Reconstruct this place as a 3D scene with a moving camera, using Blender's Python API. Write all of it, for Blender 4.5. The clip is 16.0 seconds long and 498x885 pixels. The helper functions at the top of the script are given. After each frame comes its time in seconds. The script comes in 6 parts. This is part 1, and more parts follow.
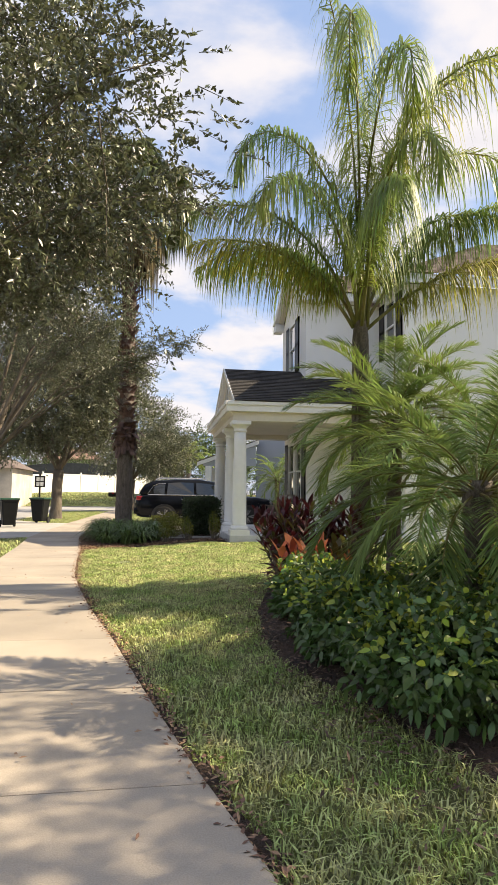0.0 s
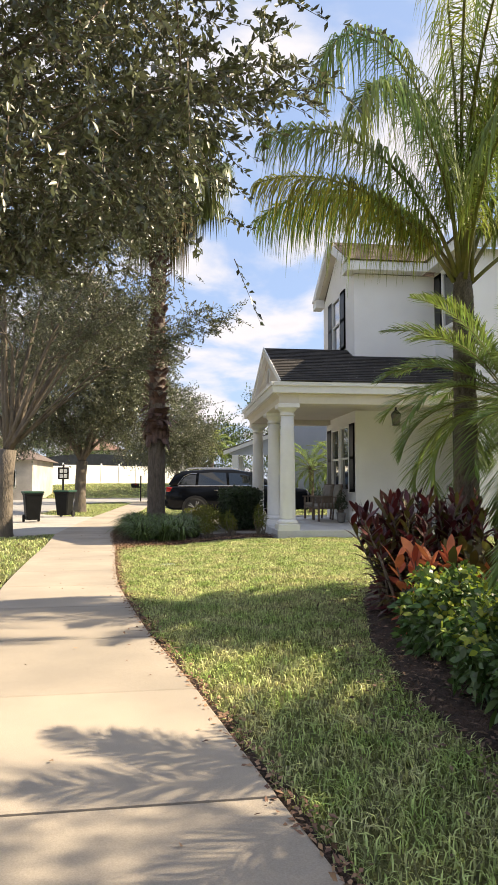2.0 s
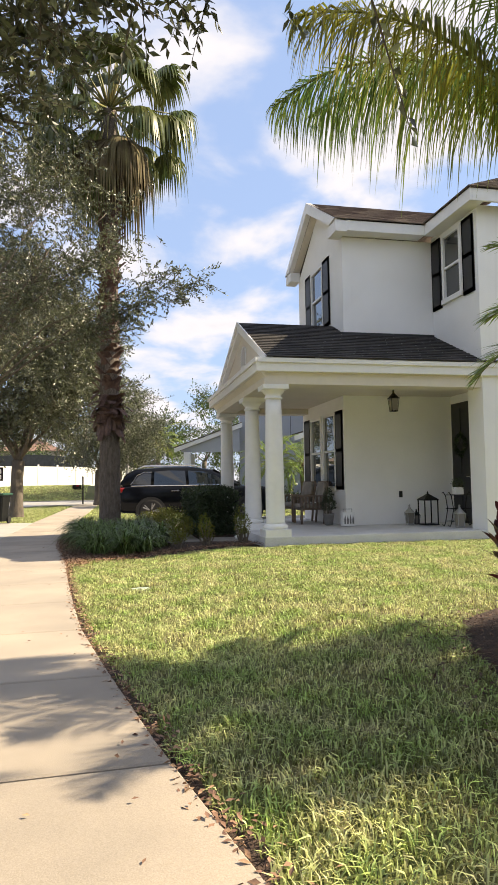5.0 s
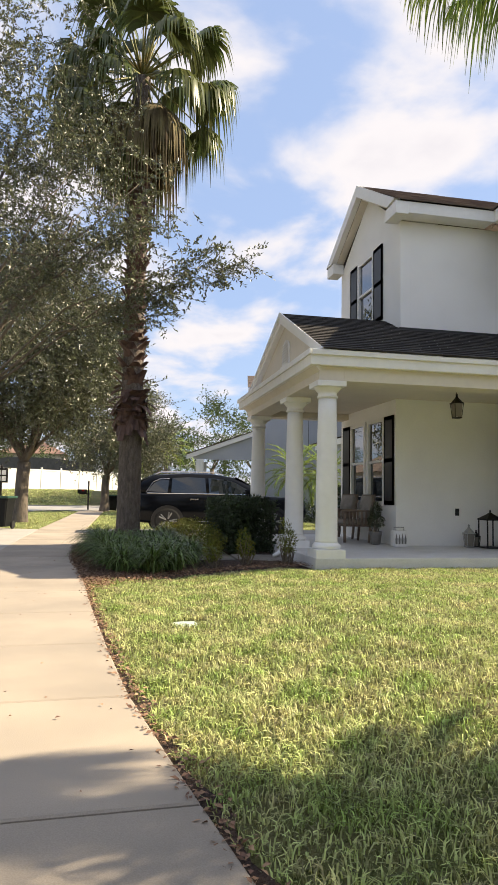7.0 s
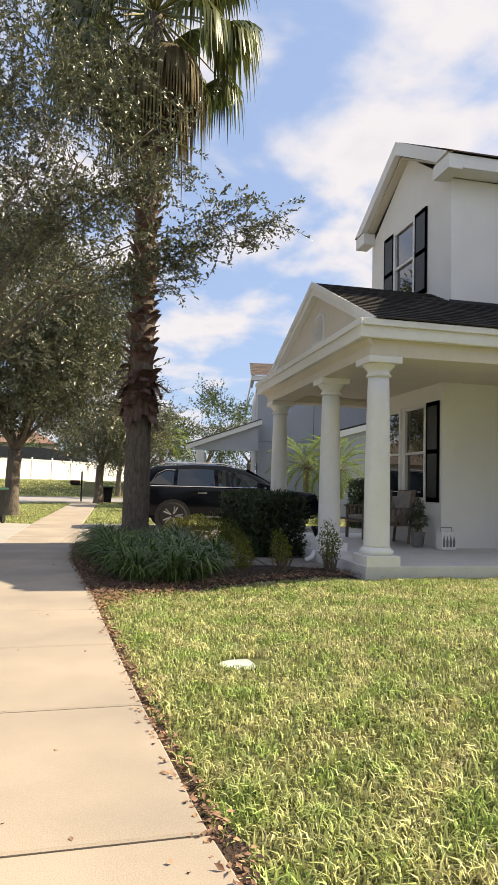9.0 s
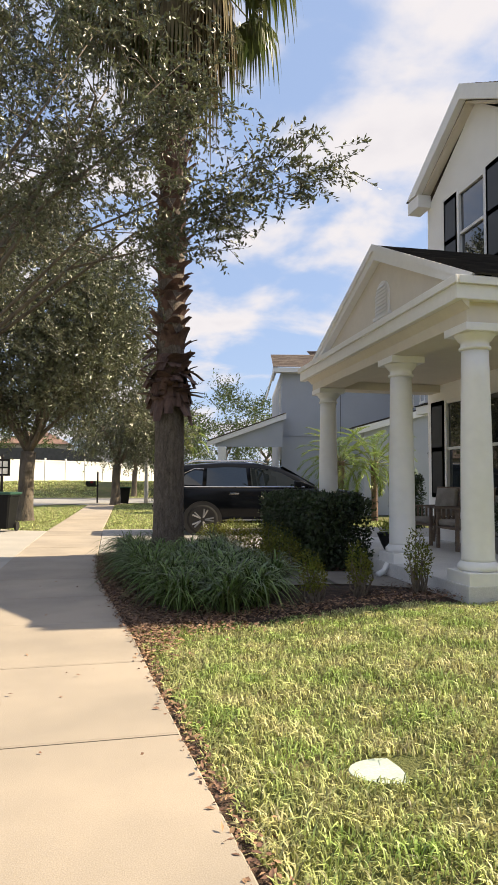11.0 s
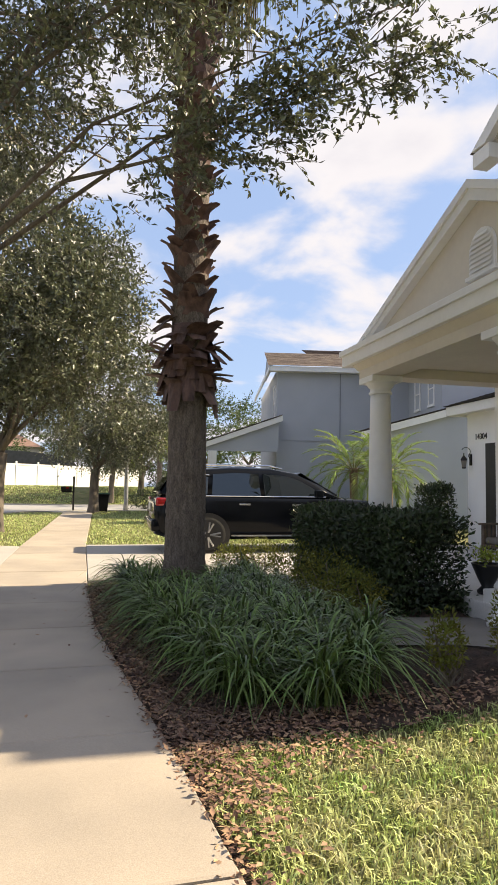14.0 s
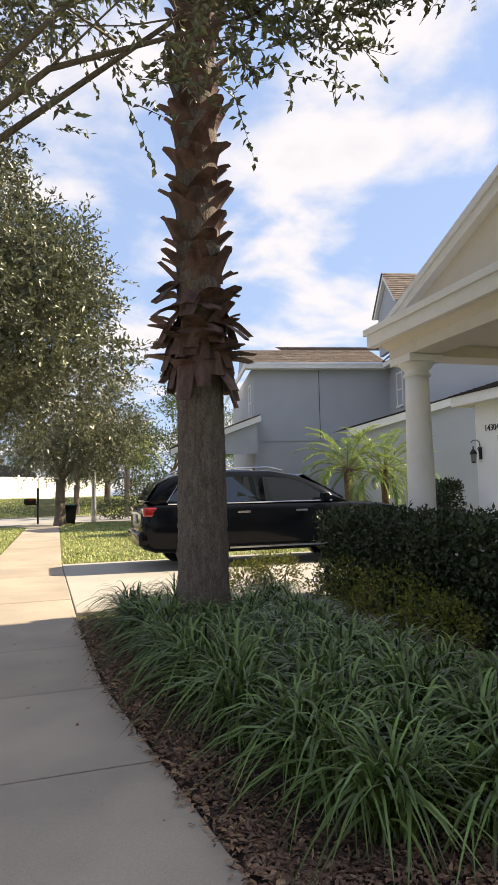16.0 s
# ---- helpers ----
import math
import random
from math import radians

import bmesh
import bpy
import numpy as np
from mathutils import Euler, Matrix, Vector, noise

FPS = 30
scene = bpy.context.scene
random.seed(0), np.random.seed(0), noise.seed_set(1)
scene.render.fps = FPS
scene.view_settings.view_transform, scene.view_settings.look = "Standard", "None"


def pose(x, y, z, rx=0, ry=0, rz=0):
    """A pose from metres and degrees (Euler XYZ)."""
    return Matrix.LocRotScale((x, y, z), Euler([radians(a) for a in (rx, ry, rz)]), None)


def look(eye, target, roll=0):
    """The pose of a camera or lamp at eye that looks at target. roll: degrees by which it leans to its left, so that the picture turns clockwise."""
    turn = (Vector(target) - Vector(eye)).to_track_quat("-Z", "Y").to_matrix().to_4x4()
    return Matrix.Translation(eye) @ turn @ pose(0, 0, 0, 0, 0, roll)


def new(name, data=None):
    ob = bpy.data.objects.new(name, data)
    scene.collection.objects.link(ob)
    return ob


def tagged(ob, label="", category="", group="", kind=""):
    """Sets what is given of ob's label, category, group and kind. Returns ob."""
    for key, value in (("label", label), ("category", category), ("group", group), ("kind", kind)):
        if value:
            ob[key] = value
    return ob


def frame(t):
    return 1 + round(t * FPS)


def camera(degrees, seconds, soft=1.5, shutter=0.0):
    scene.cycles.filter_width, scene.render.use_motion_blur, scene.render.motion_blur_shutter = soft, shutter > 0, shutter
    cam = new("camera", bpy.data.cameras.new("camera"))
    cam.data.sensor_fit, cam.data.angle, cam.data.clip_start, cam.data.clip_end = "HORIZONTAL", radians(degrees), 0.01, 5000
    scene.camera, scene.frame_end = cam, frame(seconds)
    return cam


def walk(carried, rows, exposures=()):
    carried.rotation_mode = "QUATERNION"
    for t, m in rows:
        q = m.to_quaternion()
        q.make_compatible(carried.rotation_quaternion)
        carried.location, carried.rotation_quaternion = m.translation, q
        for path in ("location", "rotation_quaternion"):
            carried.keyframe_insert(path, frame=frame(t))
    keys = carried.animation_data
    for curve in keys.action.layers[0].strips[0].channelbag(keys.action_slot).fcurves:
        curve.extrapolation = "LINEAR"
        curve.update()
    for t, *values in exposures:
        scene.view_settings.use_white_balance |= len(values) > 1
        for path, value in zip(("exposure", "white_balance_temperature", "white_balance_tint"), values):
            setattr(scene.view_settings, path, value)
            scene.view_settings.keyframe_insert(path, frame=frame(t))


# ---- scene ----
cam = camera(41.7, 16.0, soft=1.1)
PATH = [
    (0, (-4.788, 0.01, 1.225), (-4.509, 1.984, 1.385), 0.7),
    (0.5, (-4.911, 0.412, 1.239), (-4.629, 2.386, 1.389), 0.1),
    (1, (-5.009, 0.805, 1.233), (-4.734, 2.781, 1.365), -0.3),
    (1.5, (-5.152, 1.219, 1.262), (-4.908, 3.201, 1.376), -0.1),
    (2, (-5.272, 1.61, 1.265), (-5.041, 3.593, 1.391), 0.0),
    (2.5, (-5.322, 1.985, 1.296), (-5.076, 3.965, 1.437), 0.1),
    (3, (-5.431, 2.387, 1.3), (-5.14, 4.361, 1.438), -0.1),
    (3.2, (-5.443, 2.523, 1.282), (-5.132, 4.493, 1.419), -0.3),
    (5.3, (-5.77, 4.423, 1.226), (-5.339, 6.372, 1.351), -0.4),
    (5.5, (-5.828, 4.582, 1.223), (-5.395, 6.53, 1.358), 0.1),
    (6, (-5.902, 5.058, 1.235), (-5.486, 7.007, 1.406), 0.2),
    (6.5, (-6.037, 5.482, 1.253), (-5.628, 7.432, 1.428), 0.6),
    (7, (-6.076, 5.906, 1.231), (-5.67, 7.858, 1.386), 1.0),
    (7.5, (-6.205, 6.368, 1.218), (-5.797, 8.321, 1.36), 1.3),
    (8, (-6.252, 6.829, 1.203), (-5.819, 8.777, 1.337), 1.5),
    (8.2, (-6.28, 6.984, 1.221), (-5.842, 8.93, 1.358), 2.0),
    (10.3, (-6.447, 8.677, 1.323), (-6.016, 10.626, 1.439), 0.3),
    (10.5, (-6.472, 8.878, 1.344), (-6.052, 10.83, 1.463), 0.6),
    (11, (-6.583, 9.329, 1.324), (-6.18, 11.285, 1.443), 0.3),
    (11.5, (-6.591, 9.751, 1.314), (-6.185, 11.705, 1.442), 0.1),
    (12, (-6.66, 10.183, 1.322), (-6.245, 12.134, 1.462), 0.2),
    (12.5, (-6.706, 10.595, 1.322), (-6.269, 12.541, 1.468), 0.4),
    (13, (-6.749, 11.061, 1.356), (-6.292, 13.002, 1.502), 0.6),
    (13.5, (-6.85, 11.468, 1.361), (-6.377, 13.407, 1.501), 0.8),
    (14, (-6.915, 11.92, 1.364), (-6.433, 13.856, 1.503), 0.9),
    (14.5, (-7.053, 12.328, 1.375), (-6.561, 14.262, 1.512), 0.6),
    (15, (-7.108, 12.809, 1.372), (-6.585, 14.735, 1.502), 0.8),
    (15.5, (-7.199, 13.27, 1.381), (-6.672, 15.195, 1.51), 0.6),
    (16, (-7.191, 13.599, 1.375), (-6.594, 15.501, 1.527), -1.3),
]
# the clip's own exposure drifts a little along the walk
EXPOSURES = [(0, 0.92), (2.5, 1.0), (6, 0.97), (8.2, 0.85), (10.3, 0.80), (12.5, 0.84), (14.5, 0.92), (16, 0.96)]
walk(cam, [(t, look(eye, target, roll)) for t, eye, target, roll in PATH], EXPOSURES)

# ---- light ----
SUN_DIR = Vector((4.2, -0.15, 3.5)).normalized()
SUN_EL = math.asin(SUN_DIR.z)
SUN_AZ = math.atan2(SUN_DIR.x, SUN_DIR.y)
world = bpy.data.worlds.new("world")
scene.world = world
world.use_nodes = True


def build_sky(w):
    nt = w.node_tree
    nt.nodes.clear()
    out = nt.nodes.new("ShaderNodeOutputWorld")
    bg = nt.nodes.new("ShaderNodeBackground")
    sky = nt.nodes.new("ShaderNodeTexSky")
    sky.sky_type = "NISHITA"
    sky.sun_disc = False
    sky.sun_elevation = SUN_EL
    sky.sun_rotation = SUN_AZ
    sky.air_density = 1.0
    sky.dust_density = 0.6
    tc = nt.nodes.new("ShaderNodeTexCoord")
    sep = nt.nodes.new("ShaderNodeSeparateXYZ")
    nt.links.new(tc.outputs["Generated"], sep.inputs[0])
    # project the direction on a cloud layer overhead
    up = nt.nodes.new("ShaderNodeMath"); up.operation = "ADD"; up.inputs[1].default_value = 0.22
    nt.links.new(sep.outputs["Z"], up.inputs[0])
    mx = nt.nodes.new("ShaderNodeMath"); mx.operation = "MAXIMUM"; mx.inputs[1].default_value = 0.05
    nt.links.new(up.outputs[0], mx.inputs[0])
    dx = nt.nodes.new("ShaderNodeMath"); dx.operation = "DIVIDE"
    dy = nt.nodes.new("ShaderNodeMath"); dy.operation = "DIVIDE"
    nt.links.new(sep.outputs["X"], dx.inputs[0]); nt.links.new(mx.outputs[0], dx.inputs[1])
    nt.links.new(sep.outputs["Y"], dy.inputs[0]); nt.links.new(mx.outputs[0], dy.inputs[1])
    comb = nt.nodes.new("ShaderNodeCombineXYZ")
    nt.links.new(dx.outputs[0], comb.inputs[0]); nt.links.new(dy.outputs[0], comb.inputs[1])
    n = nt.nodes.new("ShaderNodeTexNoise")
    n.inputs["Scale"].default_value = CLOUD_SCALE; n.inputs["Detail"].default_value = 9; n.inputs["Roughness"].default_value = 0.5
    n.inputs["Distortion"].default_value = 0.25
    nt.links.new(comb.outputs[0], n.inputs["Vector"])
    ramp = nt.nodes.new("ShaderNodeMapRange")
    ramp.interpolation_type = "SMOOTHSTEP"
    ramp.inputs["From Min"].default_value = CLOUD_LOW; ramp.inputs["From Max"].default_value = CLOUD_HIGH
    nt.links.new(n.outputs[0], ramp.inputs["Value"])
    # greyer hearts of the clouds
    heart = nt.nodes.new("ShaderNodeMapRange")
    heart.interpolation_type = "SMOOTHSTEP"
    heart.inputs["From Min"].default_value = CLOUD_HIGH; heart.inputs["From Max"].default_value = CLOUD_HIGH + 0.16
    nt.links.new(n.outputs[0], heart.inputs["Value"])
    shade = nt.nodes.new("ShaderNodeMix"); shade.data_type = "RGBA"
    nt.links.new(heart.outputs[0], shade.inputs["Factor"])
    shade.inputs[6].default_value = CLOUD_COL; shade.inputs[7].default_value = CLOUD_GREY
    mix = nt.nodes.new("ShaderNodeMix"); mix.data_type = "RGBA"
    nt.links.new(ramp.outputs[0], mix.inputs["Factor"])
    tint = nt.nodes.new("ShaderNodeMix"); tint.data_type = "RGBA"; tint.inputs["Factor"].default_value = 0.65
    nt.links.new(sky.outputs[0], tint.inputs[6]); tint.inputs[7].default_value = (2.9, 4.0, 6.6, 1)
    nt.links.new(tint.outputs[2], mix.inputs[6]); nt.links.new(shade.outputs[2], mix.inputs[7])
    nt.links.new(mix.outputs[2], bg.inputs["Color"])
    bg.inputs["Strength"].default_value = SKY_STRENGTH
    nt.links.new(bg.outputs[0], out.inputs[0])


CLOUD_SCALE, CLOUD_LOW, CLOUD_HIGH, SKY_STRENGTH = 2.7, 0.43, 0.61, 0.09
CLOUD_COL, CLOUD_GREY = (5.6, 5.55, 6.0, 1), (4.8, 4.8, 5.4, 1)
build_sky(world)
sun_data = bpy.data.lights.new("sun", "SUN")
sun_data.energy, sun_data.angle, sun_data.color = 5.2, radians(0.6), (1.0, 0.87, 0.66)
sun = new("sun", sun_data)
sun.matrix_world = look(SUN_DIR * 60, (0, 0, 0))
scene.view_settings.use_white_balance = True
scene.view_settings.white_balance_temperature = 7000

# ---- materials ----


def mat(name, col, rough=0.7, metal=0.0, col2=None, scale=8.0, fine=60.0, bump=0.2, var=0.0, spec=0.5, stretch=(1, 1, 1), isl=0.0, trans=0.0, bump_dist=0.01, coat=0.0, grain=0.11):
    """A procedural surface: two scales of noise in colour, fine relief, optional change from piece to piece."""
    m = bpy.data.materials.new(name)
    m.use_nodes = True
    nt = m.node_tree
    b = nt.nodes["Principled BSDF"]
    b.inputs["Roughness"].default_value = rough
    b.inputs["Metallic"].default_value = metal
    b.inputs["Specular IOR Level"].default_value = spec
    if coat:
        b.inputs["Coat Weight"].default_value = coat
        b.inputs["Coat Roughness"].default_value = 0.04
    tc = nt.nodes.new("ShaderNodeTexCoord")
    mp = nt.nodes.new("ShaderNodeMapping")
    mp.inputs["Scale"].default_value = stretch
    nt.links.new(tc.outputs["Object"], mp.inputs[0])
    n1 = nt.nodes.new("ShaderNodeTexNoise"); n1.inputs["Scale"].default_value = scale; n1.inputs["Detail"].default_value = 5
    n2 = nt.nodes.new("ShaderNodeTexNoise"); n2.inputs["Scale"].default_value = fine; n2.inputs["Detail"].default_value = 3
    nt.links.new(mp.outputs[0], n1.inputs["Vector"]); nt.links.new(mp.outputs[0], n2.inputs["Vector"])
    c2 = col2 or tuple(c * 0.72 for c in col)
    mix = nt.nodes.new("ShaderNodeMix"); mix.data_type = "RGBA"
    mr = nt.nodes.new("ShaderNodeMapRange"); mr.inputs["From Min"].default_value = 0.36; mr.inputs["From Max"].default_value = 0.66
    nt.links.new(n1.outputs[0], mr.inputs["Value"])
    nt.links.new(mr.outputs[0], mix.inputs["Factor"])
    mix.inputs[6].default_value = (*col, 1); mix.inputs[7].default_value = (*c2, 1)
    val = nt.nodes.new("ShaderNodeMapRange")
    val.inputs["From Min"].default_value = 0.3; val.inputs["From Max"].default_value = 0.7
    val.inputs["To Min"].default_value = 1 - grain; val.inputs["To Max"].default_value = 1 + grain
    nt.links.new(n2.outputs[0], val.inputs["Value"])
    hsv = nt.nodes.new("ShaderNodeHueSaturation")
    nt.links.new(mix.outputs[2], hsv.inputs["Color"])
    last = val.outputs[0]
    for amount, socket in ((var, "obj"), (isl, "isl")):
        if amount:
            src = nt.nodes.new("ShaderNodeObjectInfo" if socket == "obj" else "ShaderNodeNewGeometry")
            r = nt.nodes.new("ShaderNodeMapRange")
            r.inputs["To Min"].default_value = 1 - amount; r.inputs["To Max"].default_value = 1 + amount
            nt.links.new(src.outputs["Random" if socket == "obj" else "Random Per Island"], r.inputs["Value"])
            mu = nt.nodes.new("ShaderNodeMath"); mu.operation = "MULTIPLY"
            nt.links.new(last, mu.inputs[0]); nt.links.new(r.outputs[0], mu.inputs[1])
            last = mu.outputs[0]
            if socket == "isl":
                h = nt.nodes.new("ShaderNodeMapRange")
                h.inputs["To Min"].default_value = 0.485; h.inputs["To Max"].default_value = 0.515
                nt.links.new(src.outputs["Random Per Island"], h.inputs["Value"])
                nt.links.new(h.outputs[0], hsv.inputs["Hue"])
    nt.links.new(last, hsv.inputs["Value"])
    nt.links.new(hsv.outputs[0], b.inputs["Base Color"])
    if bump:
        bp = nt.nodes.new("ShaderNodeBump"); bp.inputs["Strength"].default_value = bump; bp.inputs["Distance"].default_value = bump_dist
        nt.links.new(n2.outputs[0], bp.inputs["Height"])
        nt.links.new(bp.outputs[0], b.inputs["Normal"])
    if trans:
        tr = nt.nodes.new("ShaderNodeBsdfTranslucent")
        nt.links.new(hsv.outputs[0], tr.inputs["Color"])
        ms = nt.nodes.new("ShaderNodeMixShader"); ms.inputs[0].default_value = trans
        nt.links.new(b.outputs[0], ms.inputs[1]); nt.links.new(tr.outputs[0], ms.inputs[2])
        nt.links.new(ms.outputs[0], nt.nodes["Material Output"].inputs[0])
    return m


def glass_mat(name, col, rough=0.02):
    m = bpy.data.materials.new(name)
    m.use_nodes = True
    b = m.node_tree.nodes["Principled BSDF"]
    b.inputs["Base Color"].default_value = (*col, 1)
    b.inputs["Roughness"].default_value = rough
    b.inputs["Specular IOR Level"].default_value = 0.5
    b.inputs["Transmission Weight"].default_value = 0.0
    b.inputs["Coat Weight"].default_value = 1.0
    b.inputs["Coat Roughness"].default_value = 0.01
    return m


M = dict(
    stucco=mat("white_stucco", (0.90, 0.89, 0.87), 0.85, col2=(0.85, 0.84, 0.82), scale=1.2, fine=60, bump=0.18, grain=0.02),
    trim=mat("white_trim_paint", (0.84, 0.83, 0.81), 0.5, col2=(0.80, 0.79, 0.77), scale=2, fine=12, bump=0.03, grain=0.02),
    # cream made more beige: warm bounce from lawn and pavement put into the colour
    beige=mat("bounce_warmed_cream", (0.70, 0.64, 0.54), 0.6, col2=(0.66, 0.60, 0.51), scale=2, fine=12, bump=0.03, grain=0.02),
    grey=mat("grey_stucco", (0.43, 0.45, 0.49), 0.9, col2=(0.40, 0.42, 0.46), scale=0.8, fine=50, bump=0.12, grain=0.025),
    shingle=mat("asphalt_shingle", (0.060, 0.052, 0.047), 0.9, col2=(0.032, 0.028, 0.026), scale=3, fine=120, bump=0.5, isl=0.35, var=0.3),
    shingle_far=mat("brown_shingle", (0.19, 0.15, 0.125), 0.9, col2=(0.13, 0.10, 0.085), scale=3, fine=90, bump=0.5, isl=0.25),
    tile=mat("terracotta_roof", (0.28, 0.17, 0.13), 0.8, scale=4, fine=40),
    concrete=mat("sidewalk_concrete", (0.43, 0.365, 0.295), 0.9, col2=(0.335, 0.29, 0.24), scale=1.1, fine=160, bump=0.25, var=0.06, bump_dist=0.004),
    concrete2=mat("driveway_concrete", (0.45, 0.42, 0.38), 0.9, col2=(0.37, 0.35, 0.32), scale=0.9, fine=120, bump=0.25, bump_dist=0.004),
    porchfloor=mat("painted_porch_slab", (0.66, 0.65, 0.64), 0.6, col2=(0.58, 0.57, 0.56), scale=2, fine=90, bump=0.1),
    # path concrete darkened in its base colour to carry the shade on it
    path=mat("shade_darkened_path_concrete", (0.24, 0.22, 0.20), 0.9, col2=(0.17, 0.155, 0.14), scale=1.6, fine=120, bump=0.3, bump_dist=0.004),
    soil=mat("lawn_soil", (0.105, 0.125, 0.035), 1.0, col2=(0.15, 0.135, 0.055), scale=2.2, fine=60, bump=0.8, bump_dist=0.03),
    mulch=mat("brown_mulch", (0.085, 0.052, 0.038), 1.0, col2=(0.042, 0.028, 0.022), scale=9, fine=70, bump=1.0, bump_dist=0.03),
    chip=mat("mulch_chip", (0.20, 0.125, 0.09), 0.9, col2=(0.10, 0.062, 0.045), scale=6, fine=80, bump=0.4, isl=0.5),
    deadleaf=mat("dry_leaf", (0.36, 0.215, 0.135), 0.8, col2=(0.19, 0.105, 0.07), scale=8, fine=60, bump=0.2, isl=0.45),
    grass=mat("grass_blade", (0.33, 0.425, 0.125), 0.45, col2=(0.57, 0.54, 0.27), scale=3.4, fine=11, bump=0, isl=0.75, trans=0.26, spec=0.35),
    asphalt=mat("asphalt", (0.36, 0.345, 0.33), 0.9, col2=(0.31, 0.30, 0.285), scale=0.7, fine=150, bump=0.4),
    bark=mat("oak_bark", (0.20, 0.165, 0.13), 0.95, col2=(0.115, 0.095, 0.078), scale=6, fine=38, bump=1.0, bump_dist=0.03, stretch=(1, 1, 0.3)),
    oak=mat("oak_leaf", (0.135, 0.145, 0.075), 0.36, col2=(0.085, 0.098, 0.050), scale=1.5, fine=20, bump=0, isl=0.6, trans=0.22, spec=0.9),
    palmtrunk=mat("palm_trunk", (0.20, 0.165, 0.14), 0.95, col2=(0.115, 0.093, 0.078), scale=5, fine=30, bump=0.8, bump_dist=0.02, grain=0.45, stretch=(5.0, 5.0, 1.3)),
    boot=mat("palm_boot", (0.19, 0.115, 0.092), 0.7, col2=(0.075, 0.042, 0.036), scale=9, fine=50, bump=0.6, isl=0.4, stretch=(1, 1, 0.4)),
    fan=mat("fan_palm_leaf", (0.095, 0.125, 0.040), 0.36, col2=(0.12, 0.135, 0.04), scale=1.2, fine=20, bump=0, isl=0.35, trans=0.3),
    thatch=mat("dry_palm_thatch", (0.20, 0.165, 0.085), 0.9, col2=(0.14, 0.105, 0.06), scale=3, fine=20, bump=0, isl=0.4, trans=0.2),
    queen=mat("queen_palm_leaf", (0.17, 0.27, 0.065), 0.45, col2=(0.30, 0.33, 0.07), scale=0.9, fine=12, bump=0, isl=0.35, trans=0.42),
    queen_old=mat("yellowing_palm_leaf", (0.42, 0.39, 0.06), 0.55, col2=(0.27, 0.27, 0.06), scale=1.5, fine=12, bump=0, isl=0.35, trans=0.42),
    pygmy=mat("date_palm_leaf", (0.18, 0.27, 0.08), 0.34, col2=(0.29, 0.36, 0.09), scale=1.1, fine=12, bump=0, isl=0.3, trans=0.35),
    rachis=mat("frond_stem", (0.17, 0.18, 0.05), 0.5, col2=(0.22, 0.17, 0.06), scale=3, fine=20, bump=0.1),
    hedge=mat("hedge_leaf", (0.040, 0.062, 0.020), 0.45, col2=(0.028, 0.045, 0.017), scale=2, fine=20, bump=0, isl=0.45, trans=0.2),
    shrub=mat("shrub_leaf", (0.13, 0.15, 0.03), 0.6, col2=(0.19, 0.17, 0.04), scale=3, fine=20, bump=0, isl=0.4, trans=0.25, spec=0.15),
    liriope=mat("liriope_blade", (0.085, 0.135, 0.040), 0.38, col2=(0.165, 0.225, 0.065), scale=2, fine=14, bump=0, isl=0.75, trans=0.18, spec=0.42),
    ixora=mat("ixora_leaf", (0.06, 0.115, 0.03), 0.4, col2=(0.105, 0.17, 0.042), scale=2, fine=14, bump=0, isl=0.4, trans=0.22, spec=0.6),
    ixora_new=mat("young_yellow_leaf", (0.30, 0.40, 0.05), 0.4, col2=(0.40, 0.42, 0.07), scale=5, fine=20, bump=0, isl=0.3, trans=0.3),
    maroon=mat("maroon_croton_leaf", (0.125, 0.018, 0.026), 0.36, col2=(0.065, 0.015, 0.018), scale=4, fine=20, bump=0, isl=0.5, trans=0.25),
    croton=mat("orange_croton_leaf", (0.68, 0.20, 0.10), 0.4, col2=(0.50, 0.15, 0.07), scale=5, fine=20, bump=0, isl=0.4, trans=0.25),
    croton_g=mat("bronze_croton_leaf", (0.15, 0.095, 0.025), 0.4, col2=(0.09, 0.10, 0.025), scale=5, fine=20, bump=0, isl=0.5, trans=0.25),
    magenta=mat("magenta_cordyline_leaf", (0.30, 0.012, 0.075), 0.4, col2=(0.20, 0.012, 0.05), scale=5, fine=20, bump=0, isl=0.4, trans=0.3),
    black=mat("black_paint", (0.014, 0.014, 0.015), 0.45, col2=(0.022, 0.021, 0.021), scale=5, fine=60, bump=0.1),
    iron=mat("wrought_iron", (0.018, 0.016, 0.015), 0.5, metal=0.5, scale=10, fine=90, bump=0.2),
    carpaint=mat("black_car_paint", (0.006, 0.007, 0.010), 0.12, col2=(0.005, 0.006, 0.008), scale=2, fine=30, bump=0, spec=0.16),
    rubber=mat("tyre_rubber", (0.018, 0.018, 0.018), 0.9, scale=10, fine=90, bump=0.3),
    chrome=mat("chrome", (0.75, 0.75, 0.76), 0.15, metal=1.0, scale=5, fine=50, bump=0),
    alloy=mat("alloy_rim", (0.45, 0.45, 0.46), 0.3, metal=0.9, scale=5, fine=50, bump=0),
    redlens=mat("red_tail_lens", (0.35, 0.010, 0.012), 0.2, scale=8, fine=40, bump=0, coat=1.0),
    plate=mat("licence_plate", (0.7, 0.7, 0.68), 0.5, scale=8, fine=40, bump=0.1),
    glass=glass_mat("window_glass", (0.012, 0.016, 0.020)),
    carglass=glass_mat("tinted_car_glass", (0.010, 0.014, 0.016)),
    lampglass=glass_mat("lantern_glass", (0.20, 0.18, 0.15), 0.1),
    bin=mat("bin_plastic", (0.010, 0.011, 0.012), 0.5, spec=0.15, scale=5, fine=60, bump=0.1),
